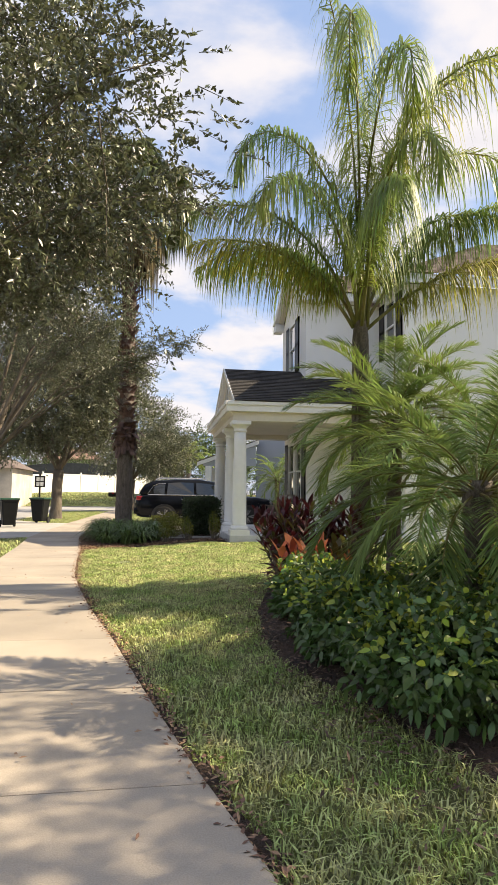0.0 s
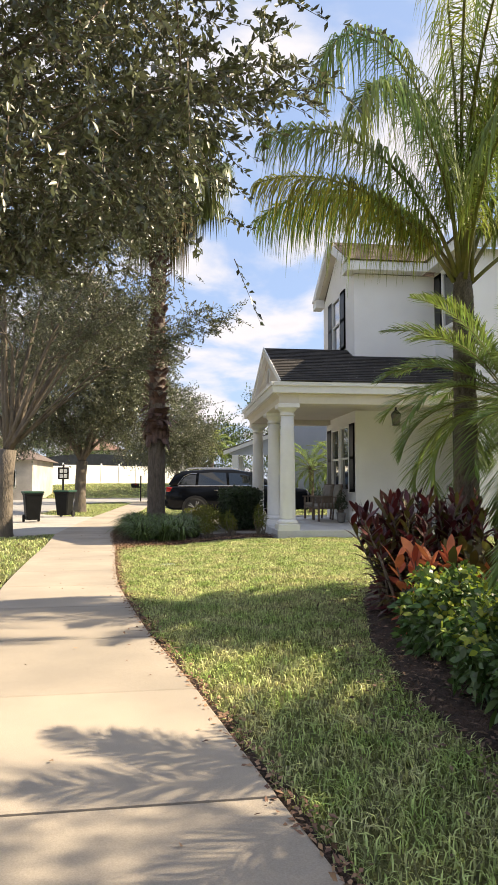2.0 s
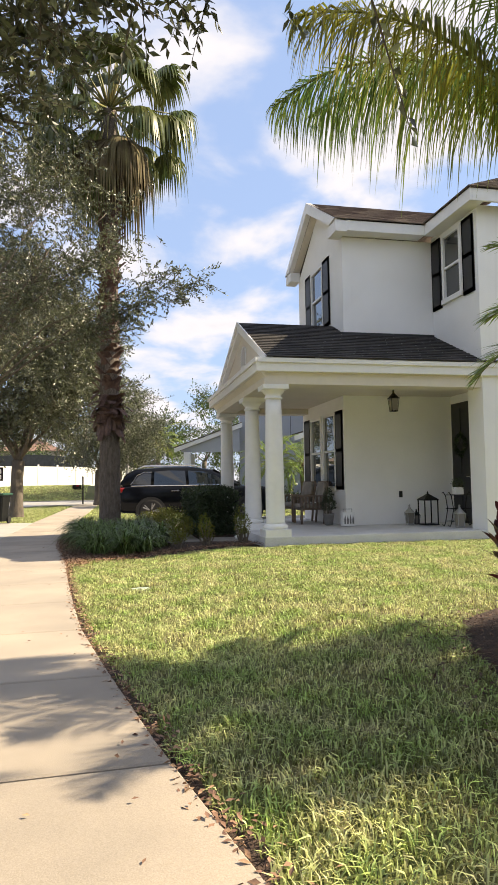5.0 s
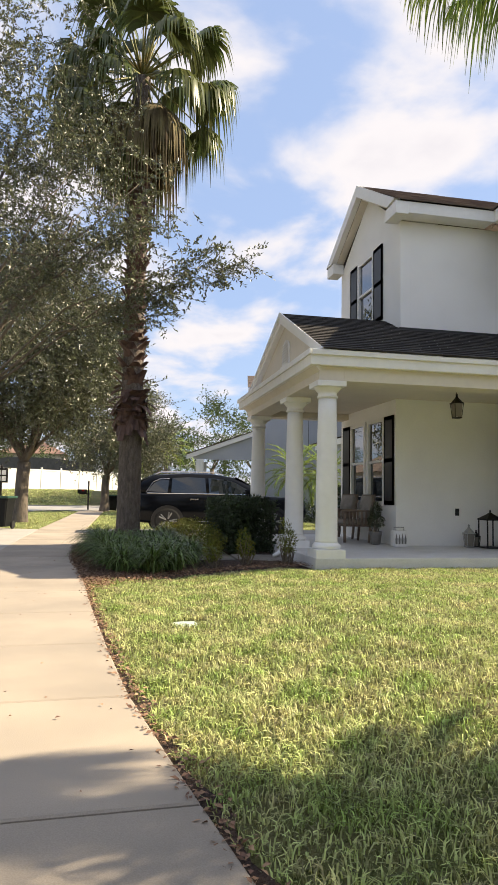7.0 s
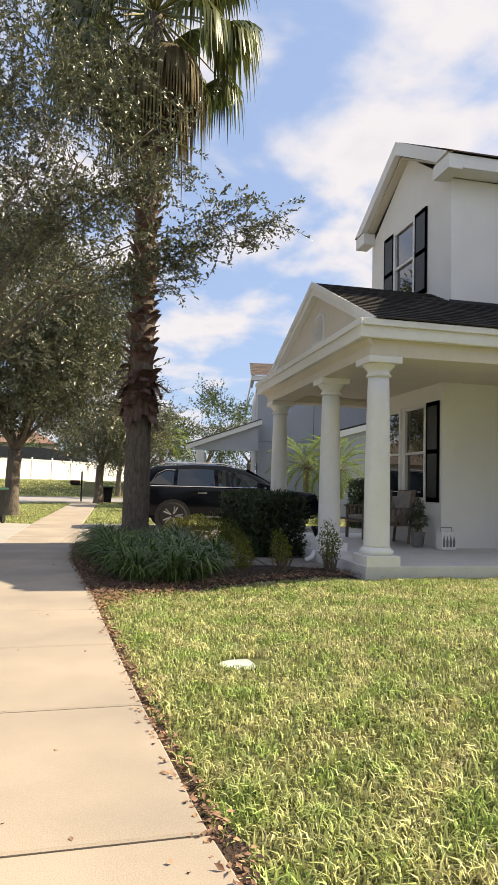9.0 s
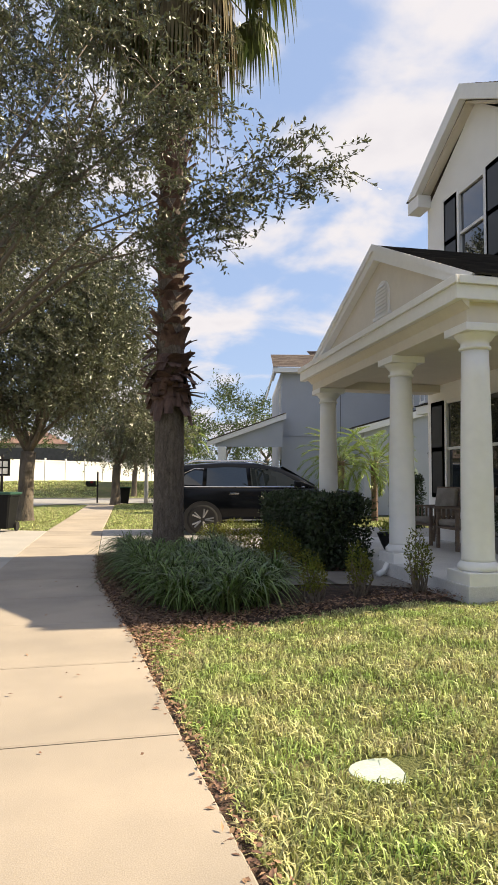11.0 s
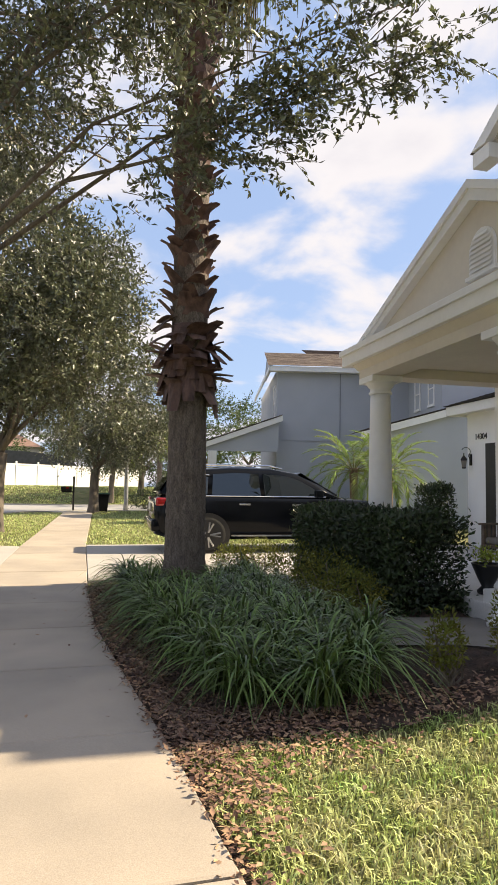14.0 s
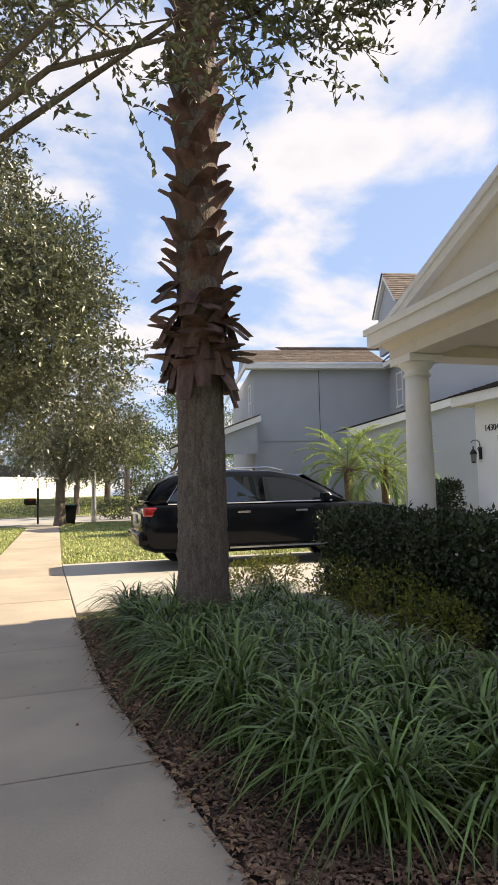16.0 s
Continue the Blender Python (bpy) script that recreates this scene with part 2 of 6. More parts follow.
    binlid=mat("green_bin_lid", (0.022, 0.085, 0.055), 0.5, scale=5, fine=60, bump=0.1),
    vinyl=mat("white_vinyl_fence", (0.80, 0.80, 0.78), 0.5, col2=(0.74, 0.74, 0.72), scale=0.7, fine=30, bump=0.05),
    wood=mat("weathered_teak", (0.21, 0.155, 0.115), 0.7, col2=(0.14, 0.10, 0.08), scale=4, fine=40, bump=0.3, stretch=(1, 1, 4)),
    cushion=mat("taupe_cushion", (0.33, 0.30, 0.27), 0.95, scale=6, fine=150, bump=0.4),
    pot=mat("grey_pot", (0.22, 0.21, 0.20), 0.8, scale=6, fine=60, bump=0.2),
    cover=mat("utility_cover_plastic", (0.50, 0.58, 0.54), 0.7, col2=(0.42, 0.50, 0.46), scale=6, fine=60, bump=0.15),
    steel=mat("galvanised_steel", (0.42, 0.42, 0.41), 0.5, metal=0.7, scale=5, fine=60, bump=0.1),
    farwall=mat("cream_far_wall", (0.62, 0.56, 0.48), 0.9, scale=1, fine=40, bump=0.1),
    farleaf=mat("far_tree_leaf", (0.085, 0.125, 0.032), 0.55, col2=(0.055, 0.085, 0.025), scale=0.4, fine=6, bump=0, isl=0.4, trans=0.2),
    screen=mat("dark_screen_roof", (0.07, 0.072, 0.075), 0.8, scale=2, fine=40, bump=0.1),
)

# ---- building helpers ----
Z = Vector((0, 0, 1))


def link(name, me, material, parent=None, label="", m=None):
    ob = new(name, me)
    if material is not None and not me.materials:
        me.materials.append(material)
    if parent is not None:
        ob.parent = parent
    if m is not None:
        ob.matrix_local = m
    if label:
        ob["label"] = label
    return ob


def part(name, bm, material, parent=None, label="", smooth=False, m=None):
    """Links a bmesh as one mesh object under a thing or a part."""
    me = bpy.data.meshes.new(name)
    bmesh.ops.recalc_face_normals(bm, faces=bm.faces)
    bm.to_mesh(me)
    bm.free()
    if smooth:
        me.polygons.foreach_set("use_smooth", [True] * len(me.polygons))
    return link(name, me, material, parent, label, m)


def thing(name, label, category, group="", kind="", at=(0, 0, 0), rz=0):
    e = new(name)
    e.empty_display_size = 0.1
    e.matrix_world = pose(*at, 0, 0, rz)
    return tagged(e, label, category, group, kind)


def box(bm, x0, y0, z0, x1, y1, z1, bevel=0.0):
    r = bmesh.ops.create_cube(bm, size=1, matrix=Matrix.Translation(((x0 + x1) / 2, (y0 + y1) / 2, (z0 + z1) / 2)) @ Matrix.Diagonal((abs(x1 - x0), abs(y1 - y0), abs(z1 - z0), 1)))
    if bevel:
        es = list({e for v in r["verts"] for e in v.link_edges})
        bmesh.ops.bevel(bm, geom=es, offset=bevel, segments=2, affect="EDGES", profile=0.6)
    return bm


def boxbm(*a, **k):
    return box(bmesh.new(), *a, **k)


def lathe(bm, prof, n=24, at=(0, 0, 0), caps=True):
    """Revolves (radius, z) pairs round z."""
    rings = []
    for r, z in prof:
        rings.append([bm.verts.new((at[0] + r * math.cos(2 * math.pi * i / n), at[1] + r * math.sin(2 * math.pi * i / n), at[2] + z)) for i in range(n)])
    for a, b in zip(rings, rings[1:]):
        for i in range(n):
            bm.faces.new((a[i], a[(i + 1) % n], b[(i + 1) % n], b[i]))
    if caps:
        bm.faces.new(rings[0][::-1])
        bm.faces.new(rings[-1])
    return bm


def tube(bm, pts, radii, n=8):
    """A round bar along points."""
    pts = [Vector(p) for p in pts]
    if not hasattr(radii, "__len__"):
        radii = [radii] * len(pts)
    rings = []
    side = None
    for i, p in enumerate(pts):
        d = (pts[min(i + 1, len(pts) - 1)] - pts[max(i - 1, 0)]).normalized()
        if side is None:
            side = d.orthogonal().normalized()
        side = (side - d * side.dot(d)).normalized()
        up = d.cross(side)
        rings.append([bm.verts.new(p + float(radii[i]) * (math.cos(2 * math.pi * k / n) * side + math.sin(2 * math.pi * k / n) * up)) for k in range(n)])
    for a, b in zip(rings, rings[1:]):
        for k in range(n):
            bm.faces.new((a[k], a[(k + 1) % n], b[(k + 1) % n], b[k]))
    bm.faces.new(rings[0][::-1])
    bm.faces.new(rings[-1])
    return bm


def prism(bm, outline, lo, hi, axis="z"):
    """Extrudes a 2D outline along an axis; axis x takes (y, z) pairs, axis y (x, z) pairs."""
    def at(p, h):
        return {"z": (p[0], p[1], h), "x": (h, p[0], p[1]), "y": (p[0], h, p[1])}[axis]
    a = [bm.verts.new(at(p, lo)) for p in outline]
    b = [bm.verts.new(at(p, hi)) for p in outline]
    n = len(a)
    for i in range(n):
        bm.faces.new((a[i], a[(i + 1) % n], b[(i + 1) % n], b[i]))
    bm.faces.new(a[::-1])
    bm.faces.new(b)
    return bm


def arrays_mesh(name, verts, faces_n, loops, smooth=False):
    """A mesh out of numpy arrays; all faces have faces_n corners."""
    me = bpy.data.meshes.new(name)
    v = np.asarray(verts, dtype=np.float32).reshape(-1, 3)
    l = np.asarray(loops, dtype=np.int32).ravel()
    nf = len(l) // faces_n
    me.vertices.add(len(v)); me.vertices.foreach_set("co", v.ravel())
    me.loops.add(len(l)); me.loops.foreach_set("vertex_index", l)
    me.polygons.add(nf)
    me.polygons.foreach_set("loop_start", np.arange(nf, dtype=np.int32) * faces_n)
    if smooth:
        me.polygons.foreach_set("use_smooth", np.ones(nf, dtype=bool))
    me.update(calc_edges=True)
    return me


def unit(a):
    return a / np.maximum(np.linalg.norm(a, axis=-1, keepdims=True), 1e-6)


def leaves_mesh(name, pos, along, normal, length, width, fold=0.25):
    """Small leaves: each a pointed, folded blade of four corners and two faces."""
    along = unit(along)
    side = unit(np.cross(normal, along))
    nrm = np.cross(along, side)
    length, width = np.asarray(length)[:, None], np.asarray(width)[:, None]
    a = pos
    tip = pos + along * length
    mid = pos + along * length * 0.45
    lf = mid + side * width * 0.5 + nrm * width * fold
    rt = mid - side * width * 0.5 + nrm * width * fold
    n = len(pos)
    v = np.stack([a, rt, tip, lf], axis=1).reshape(-1, 3)
    base = (np.arange(n) * 4)[:, None]
    tri = np.concatenate([base + np.array([[0, 1, 2]]), base + np.array([[0, 2, 3]])], axis=1)
    return arrays_mesh(name, v, 3, tri)


def strips_mesh(name, pts, side, width):
    """Blades of several joints: pts n x k x 3, side n x 3, width n x k."""
    n, k, _ = pts.shape
    off = side[:, None, :] * width[:, :, None] * 0.5
    v = np.stack([pts - off, pts + off], axis=2).reshape(-1, 3)
    base = (np.arange(n) * k * 2)[:, None, None]
    q = np.arange(k - 1)[None, :, None] * 2 + np.array([0, 1, 3, 2])[None, None, :]
    return arrays_mesh(name, v, 4, base + q)


def rng_dirs(rng, n):
    return unit(rng.normal(size=(n, 3)))


def smooth01(a, lo, hi):
    t = min(1, max(0, (a - lo) / (hi - lo)))
    return t * t * (3 - 2 * t)


EDGE_Y = (-6, 2.2, 3.0, 4.4, 5.85, 7.3, 8.9, 10.0, 11.2, 13.0, 15.2, 16.2, 18.5, 20.7, 27.4, 50)
EDGE_X = (-3.3, -4.39, -4.58, -4.87, -5.15, -5.47, -5.76, -5.94, -6.07, -6.24, -6.42, -6.53, -6.78, -6.84, -6.86, -6.45)


def walk_edge(y):
    """x of the pavement's edge at the lawn."""
    return float(np.interp(y, EDGE_Y, EDGE_X))


def gz(x, y):
    """Height of the ground: level at the pavement, rising softly to the house and to the far fence."""
    lo = max(-5.4, walk_edge(y) + 0.06)
    return 0.12 * smooth01(x, lo, lo + 2.0) * (1 - smooth01(y, 20.0, 21.6)) + 1.25 * smooth01(y, 60.6, 71.5)


def gz_np(x, y):
    s = lambda a, lo, hi: (lambda t: t * t * (3 - 2 * t))(np.clip((a - lo) / (hi - lo), 0, 1))
    lo = np.maximum(-5.4, np.interp(y, EDGE_Y, EDGE_X) + 0.06)
    return 0.12 * s(x, lo, lo + 2.0) * (1 - s(y, 20.0, 21.6)) + 1.25 * s(y, 60.6, 71.5)


WALK_W = 1.40

# ---- ground, pavements, road ----


def build_ground():
    xs = np.concatenate([np.linspace(-400, -14, 12), np.linspace(-13, 3, 65), np.linspace(4, 400, 14)])
    ys = np.concatenate([np.linspace(-300, -3, 10), np.linspace(-2, 30, 97), np.linspace(31, 59, 12), np.linspace(60, 74, 15), np.linspace(76, 500, 18)])
    X, Y = np.meshgrid(xs, ys)
    Zg = gz_np(X, Y) - 0.035
    v = np.stack([X, Y, Zg], axis=-1).reshape(-1, 3)
    nx, ny = len(xs), len(ys)
    i = (np.arange(ny - 1)[:, None] * nx + np.arange(nx - 1)[None, :]).ravel()
    q = np.stack([i, i + 1, i + nx + 1, i + nx], axis=1)
    ob = link("ground", arrays_mesh("ground", v, 4, q, True), M["soil"])
    return tagged(ob, "lawn soil with short turf, level with the pavement", "ground", kind="structure")


build_ground()

PAVE = thing("pavement", "pale concrete pavement of square slabs with dark joints", "pavement", kind="structure")


def slab(parent, outline, top, thick, material, name="slab"):
    bm = prism(bmesh.new(), outline, top - thick, top)
    es = [e for e in bm.edges if all(abs(v.co.z - top) < 1e-5 for v in e.verts)]
    bmesh.ops.bevel(bm, geom=es, offset=0.008, segments=1, affect="EDGES")
    return part(name, bm, material, parent)


def pavement_slab(y0, y1, top):
    """One slab between two joints: follows both bowed edges, with a worn chamfer all round."""
    bm = bmesh.new()
    rows = []
    n, c = 6, 0.009
    for j in range(n + 1):
        y = y0 + (y1 - y0) * j / n
        r, l = walk_edge(y), walk_edge(y) - WALK_W
        dz = 0.007 if j in (0, n) else 0.0
        sec = [(l, -0.09), (l, top - 0.008 - dz), (l + c, top - dz), (l + 0.5 * WALK_W, top - dz), (r - c, top - dz), (r, top - 0.008 - dz), (r, -0.09)]
        rows.append([bm.verts.new((x, y + 0.04 * (x - l) / WALK_W, z)) for x, z in sec])
        if j in (0, n - 1):
            y = y0 + (y1 - y0) * (0.008 if j == 0 else 0.992)
            r, l = walk_edge(y), walk_edge(y) - WALK_W
            sec = [(l, -0.09), (l, top - 0.008), (l + c, top), (l + 0.5 * WALK_W, top), (r - c, top), (r, top - 0.008), (r, -0.09)]
            rows.append([bm.verts.new((x, y + 0.04 * (x - l) / WALK_W, z)) for x, z in sec])
    for p, q in zip(rows, rows[1:]):
        for i in range(6):
            bm.faces.new((p[i], p[i + 1], q[i + 1], q[i]))
    bm.faces.new(rows[0])
    bm.faces.new(rows[-1][::-1])
    return part("slab", bm, M["concrete"], PAVE)


def build_pavement():
    step, gap = 1.42, 0.008
    rng = np.random.default_rng(3)
    # the joints lie at 15.62 and every slab before and after it
    y = 15.62 - 16 * step
    while y < 46:
        pavement_slab(y + gap, y + step - gap, 0.012 + float(rng.uniform(-0.003, 0.003)))
        y += step


def build_driveway():
    d = thing("driveway", "pale concrete driveway with a flared apron to the road", "driveway", kind="structure")
    slab(d, [(walk_edge(21.6) + 0.01, 21.65), (-4.2, 21.65), (-4.2, 27.4), (walk_edge(27.4) + 0.01, 27.4)], 0.018, 0.1, M["concrete2"])
    slab(d, [(-4.18, 21.65), (-1.0, 21.65), (-1.0, 27.4), (-4.18, 27.4)], 0.02, 0.1, M["concrete2"])
    slab(d, [(-0.98, 21.65), (2.25, 21.65), (2.25, 27.4), (-0.98, 27.4)], 0.022, 0.1, M["concrete2"])
    w = WALK_W + 0.01
    slab(d, [(walk_edge(18.5) - w, 18.8), (walk_edge(22) - w, 22), (walk_edge(27.2) - w, 27.2), (-9.2, 27.6), (-11.0, 30.0), (-11.0, 16.6), (-9.0, 17.9)], 0.008, 0.1, M["concrete2"])
    return d


def build_road():
    r = thing("road", "pale grey street bending round the corner", "road", kind="structure")
    bm = prism(bmesh.new(), [(-11.0, -60), (-11.0, 44), (-9.8, 47.0), (-6.5, 49.0), (60, 50.0), (60, 60), (-18, 60), (-19, -60)], -0.1, -0.026)
    part("carriageway", bm, M["asphalt"], r)
    bm = bmesh.new()
    prism(bm, [(-10.86, -60), (-10.86, 16.4), (-11.04, 16.4), (-11.04, -60)], -0.1, 0.03)
    prism(bm, [(-10.86, 30.2), (-10.86, 43.8), (-9.7, 46.7), (-6.4, 48.75), (60, 49.75), (60, 49.95), (-6.5, 48.98), (-9.84, 46.95), (-11.04, 44), (-11.04, 30.2)], -0.1, 0.03)
    part("kerb", bm, M["concrete2"], r, "pale concrete kerb")
    bm = prism(bmesh.new(), [(-18.9, 60.05), (60, 60.05), (60, 60.4), (-18.9, 60.4)], -0.1, 0.03)
    part("kerb", bm, M["concrete2"], r, "pale concrete kerb")
    # far pavement and a side path on the corner
    bm = prism(bmesh.new(), [(-8.0, 45.8), (-6.4, 45.8), (-6.0, 48.6), (-8.6, 47.2)], -0.1, 0.006)
    part("ramp", bm, M["concrete2"], r)


build_pavement()
build_driveway()
build_road()


def bed(name, label, pts, lift=0.0):
    """A planting bed: a low mound of mulch following the ground."""
    bm = bmesh.new()
    c = np.mean(np.array(pts), axis=0)
    rings = []
    for k, h in ((1.0, -0.03), (0.93, 0.01), (0.6, 0.035), (0.25, 0.04)):
        rings.append([bm.verts.new((c[0] + (x - c[0]) * k, c[1] + (y - c[1]) * k, gz(c[0] + (x - c[0]) * k, c[1] + (y - c[1]) * k) + h + lift)) for x, y in pts])
    for a, b in zip(rings, rings[1:]):
        for i in range(len(a)):
            j = (i + 1) % len(a)
            bm.faces.new((a[i], a[j], b[j], b[i]))
    bm.faces.new(rings[-1])
    ob = part(name, bm, M["mulch"], smooth=True)
    return tagged(ob, label, "planting bed", kind="structure")


BED1 = [(-3.4, 0.5), (-3.35, 2.6), (-3.55, 3.6), (-3.85, 4.6), (-3.9, 5.4), (-3.75, 6.6), (-3.35, 8.2), (-2.9, 9.1), (-2.3, 9.5), (-1.2, 9.6), (0.2, 9.5), (1.0, 6.0), (1.2, 0.5)]
BED2 = [(-6.40, 15.35), (-5.5, 15.45), (-4.6, 15.55), (-3.2, 15.5), (-3.02, 15.6), (-3.05, 16.2), (-4.35, 16.4), (-4.6, 18.0), (-4.65, 21.4), (-6.83, 21.45), (-6.83, 20.4), (-6.77, 18.5), (-6.66, 17.4), (-6.52, 16.2)]
BED3 = [(-3.9, 18.1), (-3.1, 17.9), (-3.0, 21.5), (-3.9, 21.5)]
bed("mulch_bed", "dark brown mulch bed under the palms", BED1)
bed("mulch_bed", "brown mulch bed strewn with dry leaves round the palm", BED2)
bed("mulch_bed", "dark mulch bed under the clipped hedge", BED3)

GARDEN_PATH = thing("garden_path", "grey concrete path from the driveway to the porch", "path", kind="structure")
slab(GARDEN_PATH, [(-4.62, 16.45), (-3.95, 16.4), (-3.9, 18.0), (-3.92, 21.6), (-4.62, 21.6)], 0.075, 0.12, M["path"])
slab(GARDEN_PATH, [(-3.93, 16.4), (-3.02, 16.35), (-3.02, 17.85), (-3.88, 18.0)], 0.10, 0.12, M["path"])

# ---- the white house ----
HOUSE = thing("house", "white stucco two-storey house with columned porch and dark roof", "house")
FLOOR = 0.28
EAVE_T, EAVE_B = 3.45, 3.22      # top and bottom of the porch fascia
SOFFIT = 3.00


def wall(name, bm, material=None, label=""):
    return part(name, bm, material or M["stucco"], HOUSE, label)


def shingle_slope(parent, p0, p1, q0, q1, material, name="roof_shingles", rows=None, thick=0.02):
    """A pitched roof field from the eave line p0-p1 up to q0-q1, in overlapping courses."""
    p0, p1, q0, q1 = map(Vector, (p0, p1, q0, q1))
    nrm = (p1 - p0).cross(q0 - p0).normalized()
    if nrm.z < 0:
        nrm = -nrm
    span = ((q0 - p0).length + (q1 - p1).length) / 2
    rows = rows or max(3, int(span / 0.14))
    bm = bmesh.new()
    for i in range(rows):
        a, b = i / rows, min(1.0, (i + 1.25) / rows)
        la, lb = p0.lerp(q0, a), p1.lerp(q1, a)
        ua, ub = p0.lerp(q0, b), p1.lerp(q1, b)
        n = max(1, int((lb - la).length / 0.32))
        shift = (i % 2) * 0.5 + 0.13 * (i % 3)
        cuts = sorted({0.0, 1.0, *[min(1, max(0, (k + shift) / n)) for k in range(n + 1)]})
        for c0, c1 in zip(cuts, cuts[1:]):
            if c1 - c0 < 1e-3:
                continue
            lift = thick * (1.0 + 0.25 * ((i * 7 + int(c0 * 97)) % 5) / 5)
            v = [bm.verts.new(x) for x in (la.lerp(lb, c0) + nrm * lift, la.lerp(lb, c1) + nrm * lift, ua.lerp(ub, c1) + nrm * 0.004, ua.lerp(ub, c0) + nrm * 0.004)]
            w = [bm.verts.new(x) for x in (la.lerp(lb, c0), la.lerp(lb, c1))]
            bm.faces.new(v)
            bm.faces.new((w[0], w[1], v[1], v[0]))
    ob = part(name, bm, material, parent)
    ob["kind"] = "stuff"
    return ob


def sash_window(parent, x, y0, y1, z0, z1, axis="x", out=-1, rail=0.5, name="window"):
    """A double-hung window set in a wall whose plane is x (or y): white frame, two dark sashes."""
    def bx(a0, a1, h0, h1, d0, d1):
        lo, hi = sorted((d0 * out, d1 * out))
        return boxbm(x + lo, a0, h0, x + hi, a1, h1, bevel=0.006) if axis == "x" else boxbm(a0, x + lo, h0, a1, x + hi, h1, bevel=0.006)
    w = part(name, bx(y0, y1, z0, z1, -0.06, -0.045), M["black"], parent, "white-framed double-hung window with dark panes")
    f = 0.055
    part("frame", bx(y0 - f, y0 + 0.02, z0 - f, z1 + f, -0.04, 0.035), M["trim"], w)
    part("frame", bx(y1 - 0.02, y1 + f, z0 - f, z1 + f, -0.04, 0.035), M["trim"], w)
    part("frame", bx(y0 + 0.021, y1 - 0.021, z1 - 0.02, z1 + f, -0.04, 0.03), M["trim"], w)
    part("sill", bx(y0 - f - 0.02, y1 + f + 0.02, z0 - f - 0.03, z0 + 0.02, -0.04, 0.06), M["trim"], w)
    zm = z0 + (z1 - z0) * rail
    part("meeting_rail", bx(y0 + 0.02, y1 - 0.02, zm - 0.025, zm + 0.025, -0.03, 0.02), M["trim"], w)
    part("pane", bx(y0 + 0.02, y1 - 0.02, zm + 0.025, z1 - 0.02, -0.03, -0.012), M["glass"], w)
    part("pane", bx(y0 + 0.02, y1 - 0.02, z0 + 0.02, zm - 0.025, -0.042, -0.025), M["glass"], w)
    return w


def shutter(parent, x, y0, y1, z0, z1, out=-1):
    """A black louvred shutter fixed to a wall whose plane is x."""
    a, b = sorted((x + 0.002 * out, x + 0.035 * out))
    s = part("shutter", boxbm(a, y0, z0, (a + b) / 2, y1, z1), M["black"], parent, "black louvred shutter")
    st = 0.045
    bm = bmesh.new()
    for lo, hi, h0, h1 in ((y0, y0 + st, z0, z1), (y1 - st, y1, z0, z1), (y0 + st, y1 - st, z0, z0 + 0.08), (y0 + st, y1 - st, z1 - 0.08, z1), (y0 + st, y1 - st, (z0 + z1) / 2 - 0.04, (z0 + z1) / 2 + 0.04)):
        box(bm, a, lo, h0, b, hi, h1)
    part("shutter_frame", bm, M["black"], s)
    bm = bmesh.new()
    z = z0 + 0.1
    while z < z1 - 0.1:
        v = [bm.verts.new(p) for p in ((b - 0.004, y0 + st, z), (b - 0.004, y1 - st, z), (a + 0.012, y1 - st, z + 0.045), (a + 0.012, y0 + st, z + 0.045))]
        bm.faces.new(v)
        z += 0.045
    part("louvres", bm, M["black"], s)
    return s


def column(parent, y, x=-2.79):
    """A round Tuscan porch column on a square plinth."""
    c = new("column")
    c.parent = parent
    c.location = (x, y, 0)
    c["label"] = "round white porch column with a moulded capital"
    part("plinth", boxbm(-0.235, -0.235, 0.10, 0.235, 0.235, FLOOR + 0.12, bevel=0.012), M["trim"], c)
    b = FLOOR + 0.12
    part("base", lathe(bmesh.new(), [(0.20, b), (0.222, b + 0.02), (0.222, b + 0.055), (0.195, b + 0.08), (0.18, b + 0.10)], 28), M["trim"], c, smooth=True)
    prof = [(0.178, b + 0.10)]
    for k in range(9):
        t = k / 8
        prof.append((0.172 - 0.03 * t ** 1.8, b + 0.13 + t * (2.74 - b - 0.13)))
    part("shaft", lathe(bmesh.new(), prof, 28), M["trim"], c, smooth=True)
    part("capital", lathe(bmesh.new(), [(0.142, 2.74), (0.168, 2.75), (0.168, 2.775), (0.148, 2.785), (0.15, 2.83), (0.175, 2.85), (0.21, 2.90), (0.22, 2.91)], 28), M["trim"], c, smooth=True)
    part("abacus", boxbm(-0.235, -0.235, 2.91, 0.235, 0.235, SOFFIT - 0.002, bevel=0.008), M["trim"], c)
    return c


X_FRONT, Y_NEAR, Y_FAR, Y_RIDGE, Z_RIDGE = -2.99, 15.77, 21.5, 18.06, 4.72
INX, WALLY = 1.3, 17.3     # upper storey: the recess


def holed(x0, x1, y0, y1, z0, z1, a, b, c, d):
    """A wall with one window opening."""
    bm = bmesh.new()
    box(bm, x0, y0, z0, x1, a, z1)
    box(bm, x0, b, z0, x1, y1, z1)
    box(bm, x0, a, z0, x1, b, c)
    box(bm, x0, a, d, x1, b, z1)
    return bm


